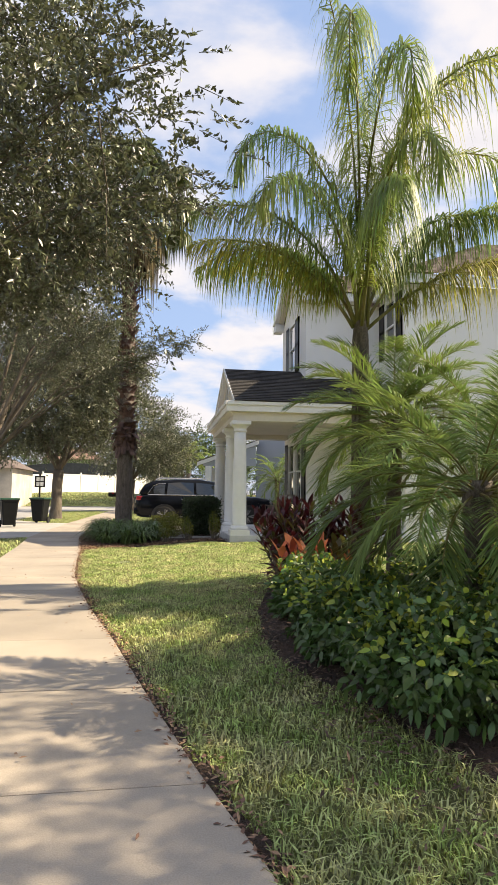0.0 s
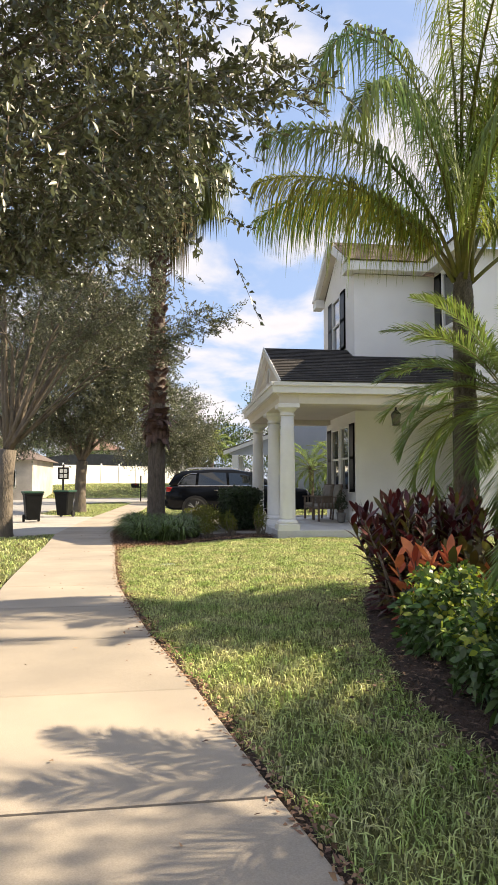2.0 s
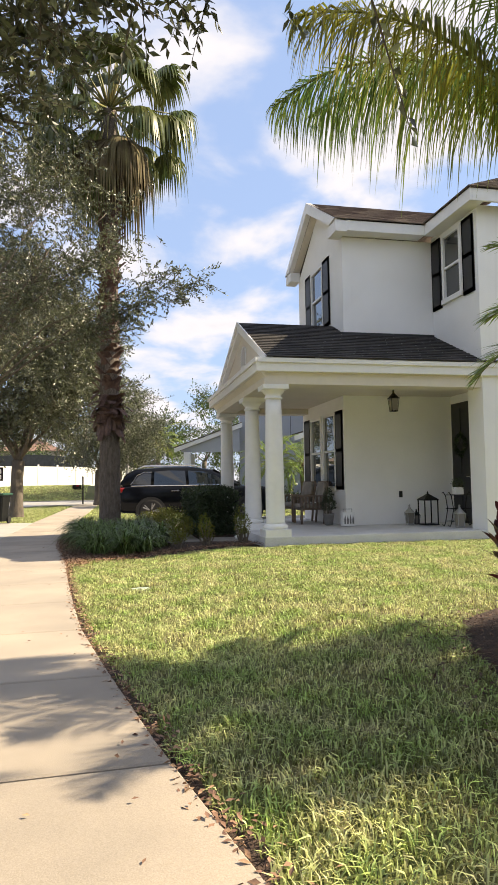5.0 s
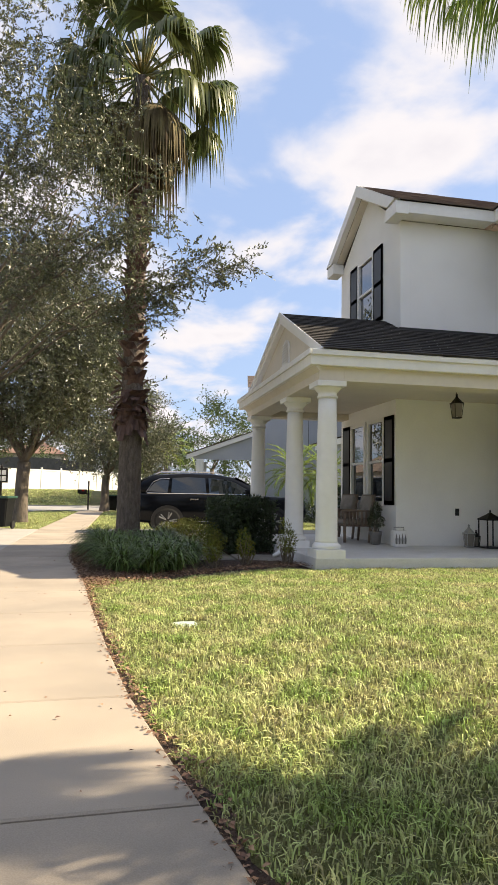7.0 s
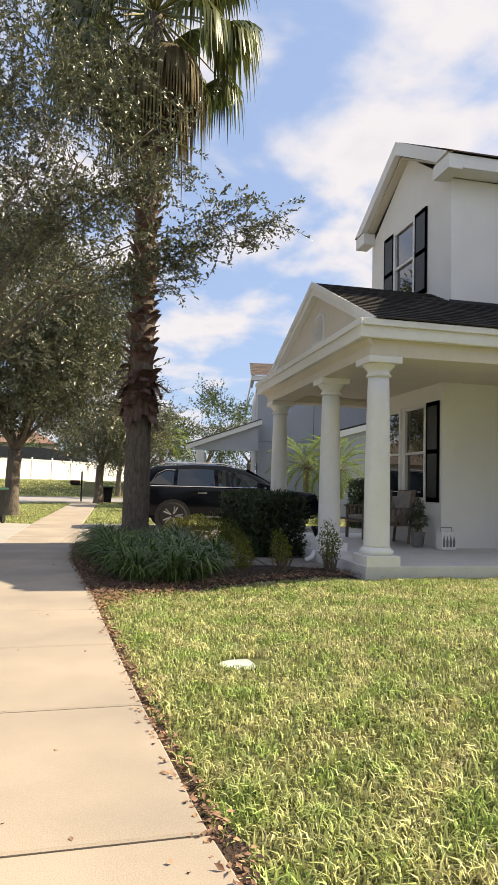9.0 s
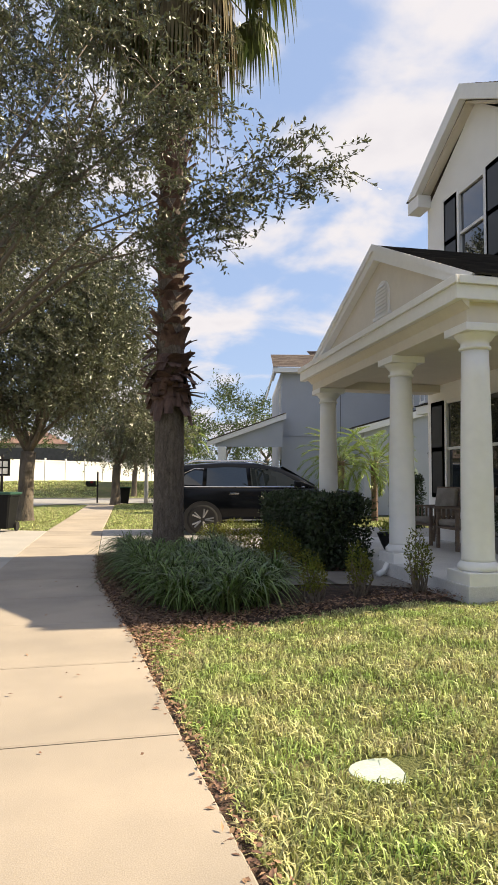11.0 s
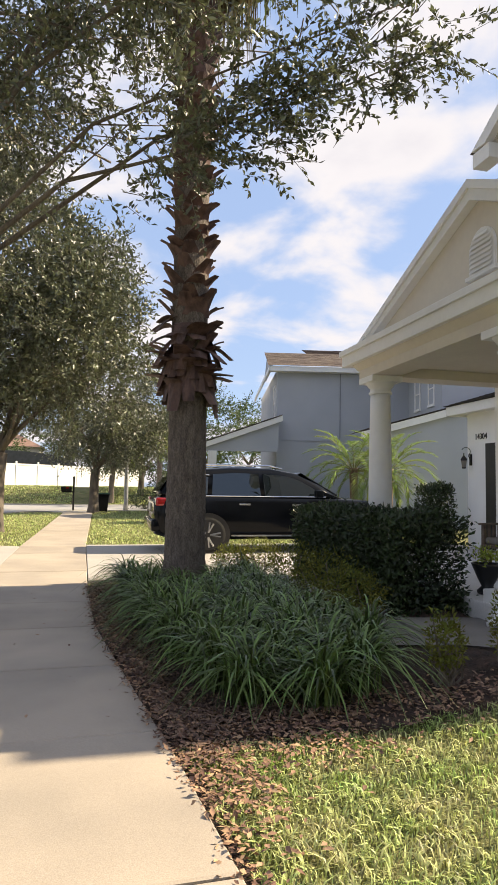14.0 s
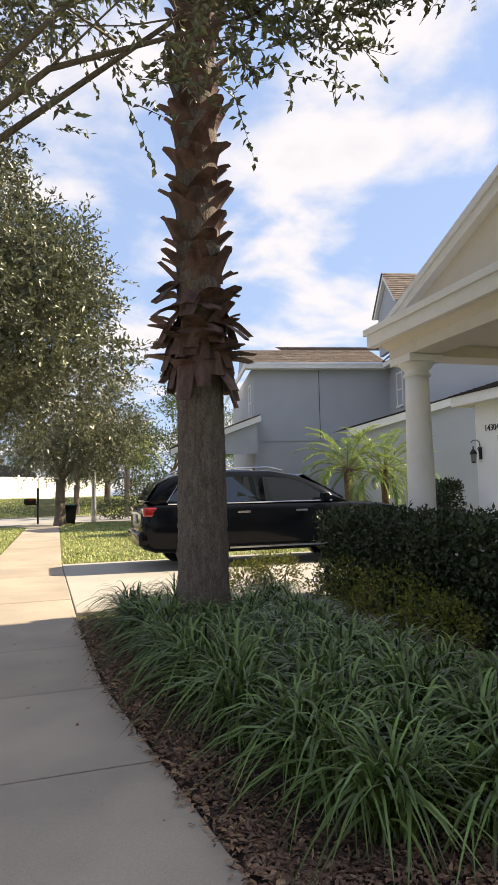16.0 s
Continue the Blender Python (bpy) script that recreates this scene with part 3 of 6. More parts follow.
def build_house():
    # porch slab
    wall("porch_slab", boxbm(-3.04, 15.44, 0.0, 1.29, 21.2, FLOOR - 0.01, bevel=0.012), M["porchfloor"], "white painted porch slab")
    # ground floor: front room, recessed entry, main block
    bm = bmesh.new()
    box(bm, -0.64, 17.86, FLOOR - 0.03, 2.2, 18.06, 3.3)                       # porch back wall
    wall("porch_wall", bm)
    wall("entry_floor", boxbm(1.291, 15.99, 0.0, 1.949, 17.859, FLOOR - 0.004), M["porchfloor"])
    bm = bmesh.new()
    ys = ((17.86, 18.42), (19.24, 19.44), (20.26, 20.99))
    for a, b in ys:
        box(bm, -0.64, a + (0.2 if a < 18 else 0), FLOOR - 0.2, -0.44, b, 3.3)
    for a, b in ((18.42, 19.24), (19.44, 20.26)):
        box(bm, -0.64, a, FLOOR - 0.2, -0.44, b, 1.08)
        box(bm, -0.64, a, 2.80, -0.44, b, 3.3)
    wall("front_wall", bm)
    wall("side_wall", boxbm(-0.439, 20.79, 0.0, 2.24, 20.99, 3.3))
    for a, b in ((18.44, 19.22), (19.46, 20.24)):
        sash_window(HOUSE, -0.64, a, b, 1.10, 2.78)
    shutter(HOUSE, -0.64, 17.93, 18.36, 1.05, 2.83)
    shutter(HOUSE, -0.64, 20.34, 20.80, 1.05, 2.83)
    wall("entry_wall", boxbm(1.95, 15.99, FLOOR, 2.4, 17.859, 3.3))
    wall("main_wall", boxbm(2.601, 15.45, 0.0, 10.0, 18.05, 3.3))
    wall("main_pier", boxbm(INX, 15.45, 0.0, 2.6, 15.985, SOFFIT + 0.5))
    # upper storey: street gable, recess wall, main upper block
    wall("upper_front", holed(-0.80, -0.60, WALLY, 20.6, 3.3, 6.52, 18.62, 19.42, 4.9, 6.32))
    wall("upper_block", boxbm(-0.599, WALLY, 3.3, 8.0, 20.6, 6.52))
    wall("upper_recess", holed(INX, INX + 0.2, 15.45, WALLY - 0.01, 3.3, 6.6, 16.08, 16.74, 5.05, 6.4))
    wall("upper_main", boxbm(INX + 0.201, 15.45, 3.3, 10.0, WALLY - 0.01, 6.6))
    bm = prism(bmesh.new(), [(WALLY, 6.52), (20.6, 6.52), (18.9, 7.66)], -0.80, 0.0, "x")
    wall("gable_wall", bm)
    wall("garage_block", boxbm(2.25, 18.3, 0.0, 9.0, 26.3, 3.35))
    wall("rear_block", boxbm(2.6, 18.1, 0.3, 9.0, 20.6, 3.3))


build_house()


def build_openings():
    # upper street window with shutters
    sash_window(HOUSE, -0.80, 18.62, 19.42, 4.9, 6.32)
    shutter(HOUSE, -0.80, 18.12, 18.56, 4.8, 6.38)
    shutter(HOUSE, -0.80, 19.48, 19.92, 4.8, 6.38)
    # recess window
    sash_window(HOUSE, INX, 16.08, 16.74, 5.05, 6.4)
    shutter(HOUSE, INX, 15.56, 15.96, 4.93, 6.47)
    shutter(HOUSE, INX, 16.86, 17.24, 4.93, 6.47)
    # entry door in the recess
    d = part("door", boxbm(1.92, 16.90, FLOOR, 1.948, 17.78, 2.95, bevel=0.005), M["black"], HOUSE, "black front door in the porch recess")
    for a, b, lo, hi in ((16.98, 17.3, 0.45, 1.2), (17.38, 17.7, 0.45, 1.2), (16.98, 17.3, 1.35, 2.82), (17.38, 17.7, 1.35, 2.82)):
        part("panel", boxbm(1.905, a, lo, 1.919, b, hi, bevel=0.006), M["black"], d)
    part("door_handle", tube(bmesh.new(), [(1.91, 17.0, 1.28), (1.86, 17.0, 1.30), (1.86, 17.10, 1.30)], 0.012), M["chrome"], d)
    return d


build_openings()


def build_porch_roof():
    # beam, soffit and ceiling, in the cream that has bounce light painted in
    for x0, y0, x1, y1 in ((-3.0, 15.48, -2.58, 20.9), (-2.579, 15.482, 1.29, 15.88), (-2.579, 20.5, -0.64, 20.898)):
        part("porch_beam", boxbm(x0, y0, SOFFIT, x1, y1, EAVE_B, bevel=0.006), M["beige"], HOUSE, "cream porch beam, its tint deepened for warm bounced light")
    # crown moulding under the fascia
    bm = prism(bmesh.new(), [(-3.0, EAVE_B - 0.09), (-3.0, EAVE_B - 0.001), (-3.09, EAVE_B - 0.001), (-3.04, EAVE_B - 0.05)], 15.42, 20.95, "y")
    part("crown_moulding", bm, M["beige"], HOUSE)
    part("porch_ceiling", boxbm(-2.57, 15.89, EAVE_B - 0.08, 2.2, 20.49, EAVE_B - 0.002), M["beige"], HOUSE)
    # stepped fascia all round
    y0, y1, x0 = Y_NEAR - 0.38, Y_FAR - 0.3, X_FRONT - 0.17
    bm = bmesh.new()
    box(bm, x0, y0, EAVE_B, 1.9, y0 + 0.12, EAVE_T, bevel=0.01)
    part("fascia", bm, M["trim"], HOUSE)
    part("fascia", boxbm(x0 + 0.004, y0 + 0.121, EAVE_B, x0 + 0.12, y1, EAVE_T - 0.004, bevel=0.01), M["trim"], HOUSE)
    part("fascia", boxbm(x0 + 0.02, y0 - 0.035, EAVE_T - 0.075, 2.0, y0 - 0.002, EAVE_T + 0.012, bevel=0.008), M["trim"], HOUSE)
    part("fascia", boxbm(x0 - 0.035, y0 - 0.035, EAVE_T - 0.075, x0, y1 + 0.03, EAVE_T + 0.012, bevel=0.008), M["trim"], HOUSE)
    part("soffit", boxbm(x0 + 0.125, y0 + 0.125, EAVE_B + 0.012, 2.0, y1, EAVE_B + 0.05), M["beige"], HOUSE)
    part("ledge", boxbm(x0 + 0.004, y0 + 0.004, EAVE_T + 0.0125, X_FRONT + 0.26, y1 + 0.02, EAVE_T + 0.022), M["trim"], HOUSE)
    # gable field with the louvred vent
    xg = X_FRONT + 0.14
    bm = prism(bmesh.new(), [(y0 + 0.2, EAVE_T - 0.02), (y1 - 0.2, EAVE_T - 0.02), (Y_RIDGE, Z_RIDGE - 0.12)], xg, xg + 0.12, "x")
    part("porch_gable", bm, M["beige"], HOUSE, "cream stucco gable, its tint deepened for warm bounced light")
    v = new("gable_vent")
    v.parent = HOUSE
    v["label"] = "white arched louvre vent in the gable"
    v.location = (xg - 0.002, Y_RIDGE - 0.1, 3.71)
    v.scale = (1, 1.15, 1.15)
    arch = [(-0.2, 0.0), (0.2, 0.0), (0.2, 0.22)] + [(0.2 * math.cos(a), 0.22 + 0.2 * math.sin(a)) for a in np.linspace(0.2, math.pi - 0.2, 9)] + [(-0.2, 0.22)]
    part("backing", prism(bmesh.new(), arch, -0.03, 0.0, "x"), M["trim"], v)
    part("vent_sill", boxbm(-0.055, -0.24, -0.04, 0.0, 0.24, 0.0, bevel=0.005), M["trim"], v)
    for k in range(8):
        z = 0.04 + k * 0.045
        w = 0.17 if z < 0.24 else math.sqrt(max(0.001, 0.17 ** 2 - (z - 0.22) ** 2))
        bm = bmesh.new()
        vs = [bm.verts.new(p) for p in ((-0.058, -w, z - 0.02), (-0.058, w, z - 0.02), (-0.032, w, z + 0.02), (-0.032, -w, z + 0.02))]
        bm.faces.new(vs)
        part("slat", bm, M["trim"], v)
    # rake boards
    for ya in (y0 - 0.035, y1 + 0.03):
        za = EAVE_T + 0.012
        bm = bmesh.new()
        dy, dz = Y_RIDGE - ya, Z_RIDGE - za
        L = math.hypot(dy, dz)
        ny, nz = -dz / L, dy / L
        if nz < 0:
            ny, nz = -ny, -nz
        o = [(ya, za), (Y_RIDGE, Z_RIDGE + 0.02), (Y_RIDGE, Z_RIDGE - 0.19), (ya + 0.33 * (1 if dy > 0 else -1), za)]
        prism(bm, o, X_FRONT + 0.03, X_FRONT + 0.139, "x")
        prism(bm, [(ya, za + 0.022), (Y_RIDGE, Z_RIDGE + 0.042), (Y_RIDGE, Z_RIDGE - 0.06), (ya + 0.12 * (1 if dy > 0 else -1), za)], X_FRONT, X_FRONT + 0.029, "x")
        part("rake_board", bm, M["trim"], HOUSE)
    # slopes
    xr = X_FRONT + 0.012
    shingle_slope(HOUSE, (xr, y0 - 0.05, EAVE_T + 0.02), (2.0, y0 - 0.05, EAVE_T + 0.02), (xr, Y_RIDGE, Z_RIDGE + 0.02), (2.0, Y_RIDGE, Z_RIDGE + 0.02), M["shingle"])
    shingle_slope(HOUSE, (2.0, y1 + 0.05, EAVE_T + 0.02), (xr, y1 + 0.05, EAVE_T + 0.02), (2.0, Y_RIDGE, Z_RIDGE + 0.02), (xr, Y_RIDGE, Z_RIDGE + 0.02), M["shingle"])
    # flashing where the roof meets the upper walls
    zt = EAVE_T + 0.02 + (Z_RIDGE - EAVE_T) * (WALLY - y0) / (Y_RIDGE - y0)
    part("flashing", boxbm(-0.84, WALLY - 0.03, zt - 0.03, INX, WALLY - 0.002, zt + 0.05), M["black"], HOUSE)


build_porch_roof()
for yc in (15.68, 17.54, 20.62):
    column(HOUSE, yc)


def build_upper_roof():
    y0, y1, yr, zr = 16.94, 20.9, 18.9, 7.90
    ze, xo = 6.59, -1.06
    # boxed eaves
    part("fascia", boxbm(xo, y0, ze - 0.06, INX - 0.32, y0 + 0.05, ze + 0.16, bevel=0.006), M["trim"], HOUSE)
    part("soffit", boxbm(xo + 0.06, y0 + 0.051, ze - 0.055, INX - 0.32, WALLY - 0.002, ze - 0.02), M["trim"], HOUSE)
    for ya, yb in ((y0, WALLY + 0.14), (20.46, y1)):
        part("eave_return", boxbm(xo - 0.004, ya - 0.004, ze - 0.09, -0.802, yb, ze + 0.15, bevel=0.01), M["trim"], HOUSE)
    for ya in (y0, y1):
        s = 1 if ya < yr else -1
        za = ze + 0.165
        bm = prism(bmesh.new(), [(ya, za + 0.02), (yr, zr + 0.04), (yr, zr - 0.22), (ya + 0.36 * s, za)], xo - 0.025, xo + 0.10, "x")
        part("rake_board", bm, M["trim"], HOUSE)
        bm = prism(bmesh.new(), [(ya + 0.36 * s, za), (yr, zr - 0.24), (yr, zr - 0.28), (ya + 0.44 * s, za)], xo + 0.101, -0.802, "x")
        part("soffit", bm, M["beige"], HOUSE)
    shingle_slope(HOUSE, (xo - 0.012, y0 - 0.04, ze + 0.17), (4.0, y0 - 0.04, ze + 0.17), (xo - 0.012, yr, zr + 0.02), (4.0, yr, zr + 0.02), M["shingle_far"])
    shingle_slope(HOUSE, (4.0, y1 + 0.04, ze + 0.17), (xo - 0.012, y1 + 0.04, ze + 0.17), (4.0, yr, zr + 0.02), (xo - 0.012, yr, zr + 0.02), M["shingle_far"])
    # eave of the main upper block along the recess
    xe = INX - 0.32
    part("fascia", boxbm(xe, 15.12, ze - 0.06, xe + 0.05, WALLY - 0.3, ze + 0.18, bevel=0.006), M["trim"], HOUSE)
    part("soffit", boxbm(xe + 0.051, 15.12, ze - 0.055, INX - 0.002, WALLY - 0.3, ze - 0.02), M["trim"], HOUSE)
    part("fascia", boxbm(xe + 0.051, 15.12, ze - 0.06, 10.3, 15.17, ze + 0.18, bevel=0.006), M["trim"], HOUSE)
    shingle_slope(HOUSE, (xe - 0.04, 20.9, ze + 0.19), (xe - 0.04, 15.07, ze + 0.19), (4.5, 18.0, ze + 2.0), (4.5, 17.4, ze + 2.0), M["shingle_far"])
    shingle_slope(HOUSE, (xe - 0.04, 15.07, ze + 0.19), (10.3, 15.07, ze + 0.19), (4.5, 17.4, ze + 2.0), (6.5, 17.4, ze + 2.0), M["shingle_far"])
    # garage wing roof
    part("fascia", boxbm(1.9, 18.2, 3.25, 1.96, 26.7, 3.48, bevel=0.006), M["trim"], HOUSE)
    part("soffit", boxbm(1.961, 18.2, 3.27, 2.248, 26.7, 3.3), M["trim"], HOUSE)
    part("fascia", boxbm(1.961, 26.64, 3.25, 9.3, 26.7, 3.48, bevel=0.006), M["trim"], HOUSE)
    shingle_slope(HOUSE, (1.86, 26.75, 3.49), (1.86, 18.2, 3.49), (5.5, 23.5, 4.7), (5.5, 20.6, 4.7), M["shingle"])
    shingle_slope(HOUSE, (9.4, 26.75, 3.49), (1.86, 26.75, 3.49), (6.5, 23.5, 4.7), (5.5, 23.5, 4.7), M["shingle"])
    # flat black slab in place of the unlit inside of the garage opening
    g = part("garage_door", boxbm(2.21, 21.2, 0.03, 2.247, 25.5, 2.5), M["black"], HOUSE, "black slab standing for the dark inside of the open garage")
    return g


build_upper_roof()

# ---- plants ----


def oak(base, height, crown, n_twigs, leaf, seed, trunk_r=0.2, targets=(), label="live oak with grey bark and small dark leaves", fork=1.9, mats=("bark", "oak"), per=16):
    """An oak: tapered forked trunk with limbs, and a crown of small leaves on twigs.
    crown: list of (centre, radii) lobes in world metres; targets: ends of extra limbs with foliage."""
    rng = np.random.default_rng(seed)
    t = thing("oak_tree", label, "tree", at=base)
    B = np.array(base)
    bm = bmesh.new()
    top = np.array((0.08, 0.05, fork))
    flare = [(0, 0, -0.1), (0, 0, 0.12), (0.02, 0.0, 0.5), (0.03, 0.04, fork * 0.7), tuple(top)]
    tube(bm, flare, [trunk_r * 1.5, trunk_r * 1.2, trunk_r, trunk_r * 0.92, trunk_r * 0.95], 12)
    ends = []
    lobes = [(np.array(c) - B, np.array(r)) for c, r in crown]
    limbs = []
    for c, r in lobes:
        for k in range(3):
            d = rng_dirs(rng, 1)[0]
            limbs.append(c + d * r * 0.55)
    for g in targets:
        limbs.append(np.array(g) - B)
    twigs_p, twigs_d = [], []
    for j, e in enumerate(limbs):
        a = top + rng.normal(size=3) * 0.03
        mid = a * 0.5 + e * 0.5 + np.array((0, 0, 0.22 * np.linalg.norm(e - a) * 0.5)) + rng.normal(size=3) * 0.12
        q = [a, a * 0.62 + mid * 0.38 + rng.normal(size=3) * 0.05, mid, mid * 0.5 + e * 0.5 + rng.normal(size=3) * 0.1, e]
        r0 = trunk_r * rng.uniform(0.22, 0.36) * (0.6 if j >= 3 * len(lobes) else 1.0)
        tube(bm, q, [r0 * 1.5, r0 * 0.95, r0 * 0.55, r0 * 0.28, 0.006], 7)
        for k in range(5):
            s = q[2] * (1 - k / 5) + e * (k / 5)
            f = s + rng_dirs(rng, 1)[0] * np.array((0.9, 0.9, 0.6)) * rng.uniform(0.5, 1.1) + np.array((0, 0, 0.15))
            tube(bm, [s, s * 0.5 + f * 0.5 + rng.normal(size=3) * 0.06, f], [r0 * 0.28, r0 * 0.17, 0.006], 5)
    part("trunk", bm, M[mats[0]], t, smooth=True)
    # twigs: on the shells of the lobes, in uneven clumps
    tot = sum(r[0] * r[1] * r[2] for _, r in lobes)
    for c, r in lobes:
        n = int(n_twigs * r[0] * r[1] * r[2] / tot)
        ncl = max(6, n // 14)
        d = rng_dirs(rng, ncl)
        cl = c + d * r * (rng.uniform(0.25, 1.0, size=(ncl, 1)) ** 0.45)
        i = rng.integers(0, ncl, n)
        p = cl[i] + rng.normal(size=(n, 3)) * np.array((0.26, 0.26, 0.2))
        twigs_p.append(p)
        twigs_d.append(unit((p - c) / r + rng.normal(size=(n, 3)) * 0.7 + np.array((0, 0, -0.15))))
    for g in targets:
        e = np.array(g) - B
        n = 110
        f = rng.uniform(0.62, 1.0, size=(n, 1))
        p = top * (1 - f) + e * f + np.array((0, 0, 1.0)) * (f * (1 - f)) * 0.6 + rng.normal(size=(n, 3)) * np.array((0.42, 0.42, 0.30)) * (1.25 - f)
        twigs_p.append(p)
        twigs_d.append(unit((e - top) / np.linalg.norm(e - top) * 0.8 + rng.normal(size=(n, 3)) * 0.55 + np.array((0, 0, -0.25))))
    P, D = np.concatenate(twigs_p), np.concatenate(twigs_d)
    n = len(P)
    L = rng.uniform(0.16, 0.36, size=(n, 1, 1)) * (leaf / 0.055)
    f = np.linspace(0.05, 1, per)[None, :, None]
    pos = P[:, None, :] + D[:, None, :] * L * f + np.array((0, 0, -0.06)) * f * f
    al = unit(D[:, None, :] * 0.7 + rng.normal(size=(n, per, 3)) * 0.75)
    nr = rng_dirs(rng, n * per) + np.array((0, 0, 0.8))
    me = leaves_mesh("crown", pos.reshape(-1, 3), al.reshape(-1, 3), nr, leaf * rng.uniform(0.7, 1.25, n * per), leaf * 0.43 * rng.uniform(0.8, 1.2, n * per))
    link("crown", me, M[mats[1]], t)
    # bare twig wood
    pts = np.stack([P, P + D * L[:, 0] + np.array((0, 0, -0.06))], axis=1)
    sd = unit(np.cross(D, rng_dirs(rng, n)))
    me = strips_mesh("twigs", pts, sd, np.tile(np.array((0.009, 0.003)), (n, 1)))
    link("twig_wood", me, M[mats[0]], t)["kind"] = "stuff"
    return t


def frond(rng, origin, azim, rise, length, droop, n_leaf, leaf_len, leaf_w, hang, vee=0.5, stem_r=0.018, bare=0.18, plumose=0.0, late=1.4):
    """A feather frond: arching stem and rows of leaflets. Returns the stem's points, radii, leaflet strips."""
    k = 14
    az, el = radians(azim), radians(rise)
    s = np.linspace(0, 1, k)
    d0 = np.array((math.cos(az), math.sin(az), 0))
    ang = el - radians(droop) * s ** late
    step = length / (k - 1)
    pts = [np.array(origin, dtype=float)]
    for i in range(1, k):
        pts.append(pts[-1] + step * (d0 * math.cos(ang[i]) + np.array((0, 0, 1)) * math.sin(ang[i])))
    pts = np.array(pts)
    f = np.linspace(bare, 1.0, n_leaf)
    idx = f * (k - 1)
    base = np.stack([np.interp(idx, np.arange(k), pts[:, j]) for j in range(3)], axis=1)
    tang = unit(np.gradient(pts, axis=0))
    tan = np.stack([np.interp(idx, np.arange(k), tang[:, j]) for j in range(3)], axis=1)
    lat = np.array((-math.sin(az), math.cos(az), 0))
    upv = unit(np.cross(tan, lat))
    upv = np.where(upv[:, 2:3] < 0, -upv, upv)
    out_p, out_s, out_w = [], [], []
    for sgn in (-1, 1):
        prof = np.sin(np.clip((f - bare) / (1 - bare), 0, 1) * math.pi * 0.86 + 0.32) ** 0.7
        ll = leaf_len * np.clip(prof, 0.25, 1) * rng.uniform(0.85, 1.12, n_leaf)
        tw = rng.normal(size=n_leaf) * plumose
        d = unit(lat * sgn * (0.85 - 0.3 * f[:, None]) + tan * (0.55 + 0.25 * f[:, None]) + upv * (vee + tw)[:, None] + rng.normal(size=(n_leaf, 3)) * 0.11)
        j = 4
        u = np.linspace(0, 1, j)[None, :, None]
        p = base[:, None, :] + d[:, None, :] * ll[:, None, None] * u * (1 - 0.35 * hang * u)
        p = p - np.array((0, 0, 1.0)) * hang * ll[:, None, None] * 0.8 * u ** 1.7
        out_p.append(p)
        sd = unit(np.cross(d, np.array((0, 0, 1.0)) + rng.normal(size=(n_leaf, 3)) * 0.25))
        out_s.append(sd)
        w = leaf_w * np.array((0.5, 1.0, 0.75, 0.08))[None, :] * rng.uniform(0.8, 1.2, (n_leaf, 1))
        out_w.append(w)
    return pts, np.linspace(stem_r, stem_r * 0.2, k), np.concatenate(out_p), np.concatenate(out_s), np.concatenate(out_w)


def feather_palm(name, label, base, trunk, n_frond, seed, length, leaf_len, leaf_w, hang, rises, droops, n_leaf, leafmat, oldmat=None, stem_r=0.018, lead=(), plumose=0.0, trunkmat="palmtrunk", vee=0.4):
    """A feather palm: ringed trunk and arching fronds, each a part with its stem."""
    rng = np.random.default_rng(seed)
    t = thing(name, label, "palm", at=base)
    bm = bmesh.new()
    h = trunk[-1][1]
    prof = []
    z = -0.1
    while z < h:
        r = float(np.interp(z, [q[1] for q in trunk], [q[0] for q in trunk]))
        prof += [(r * 1.05, z), (r, z + 0.025), (r * 0.99, z + 0.07)]
        z += 0.085
    lathe(bm, prof, 14)
    part("trunk", bm, M[trunkmat], t, smooth=True)
    specs = list(lead)
    for k in range(n_frond):
        u = (k + 0.5) / n_frond
        specs.append((k * 137.5 + rng.uniform(-14, 14), rises[0] + (rises[1] - rises[0]) * u, droops[0] + (droops[1] - droops[0]) * u, length * rng.uniform(0.88, 1.1), u))
    for az, rise, droop, ln, u in specs:
        r = 0.05 + 0.05 * u
        o = (r * math.cos(radians(az)), r * math.sin(radians(az)), h - 0.12 * u)
        pts, rad, p, s, w = frond(rng, o, az, rise, ln, droop, n_leaf, leaf_len, leaf_w, hang, vee=vee, stem_r=stem_r, plumose=plumose, late=2.4 if rise > 82 else 1.4)
        mm = oldmat if (u > 0.86 and oldmat) else leafmat
        fr = link("frond", strips_mesh("frond", p, s, w), M[mm], t)
        part("frond_stem", tube(bmesh.new(), pts, list(rad), 6), M["rachis"], fr, smooth=True)
    return t


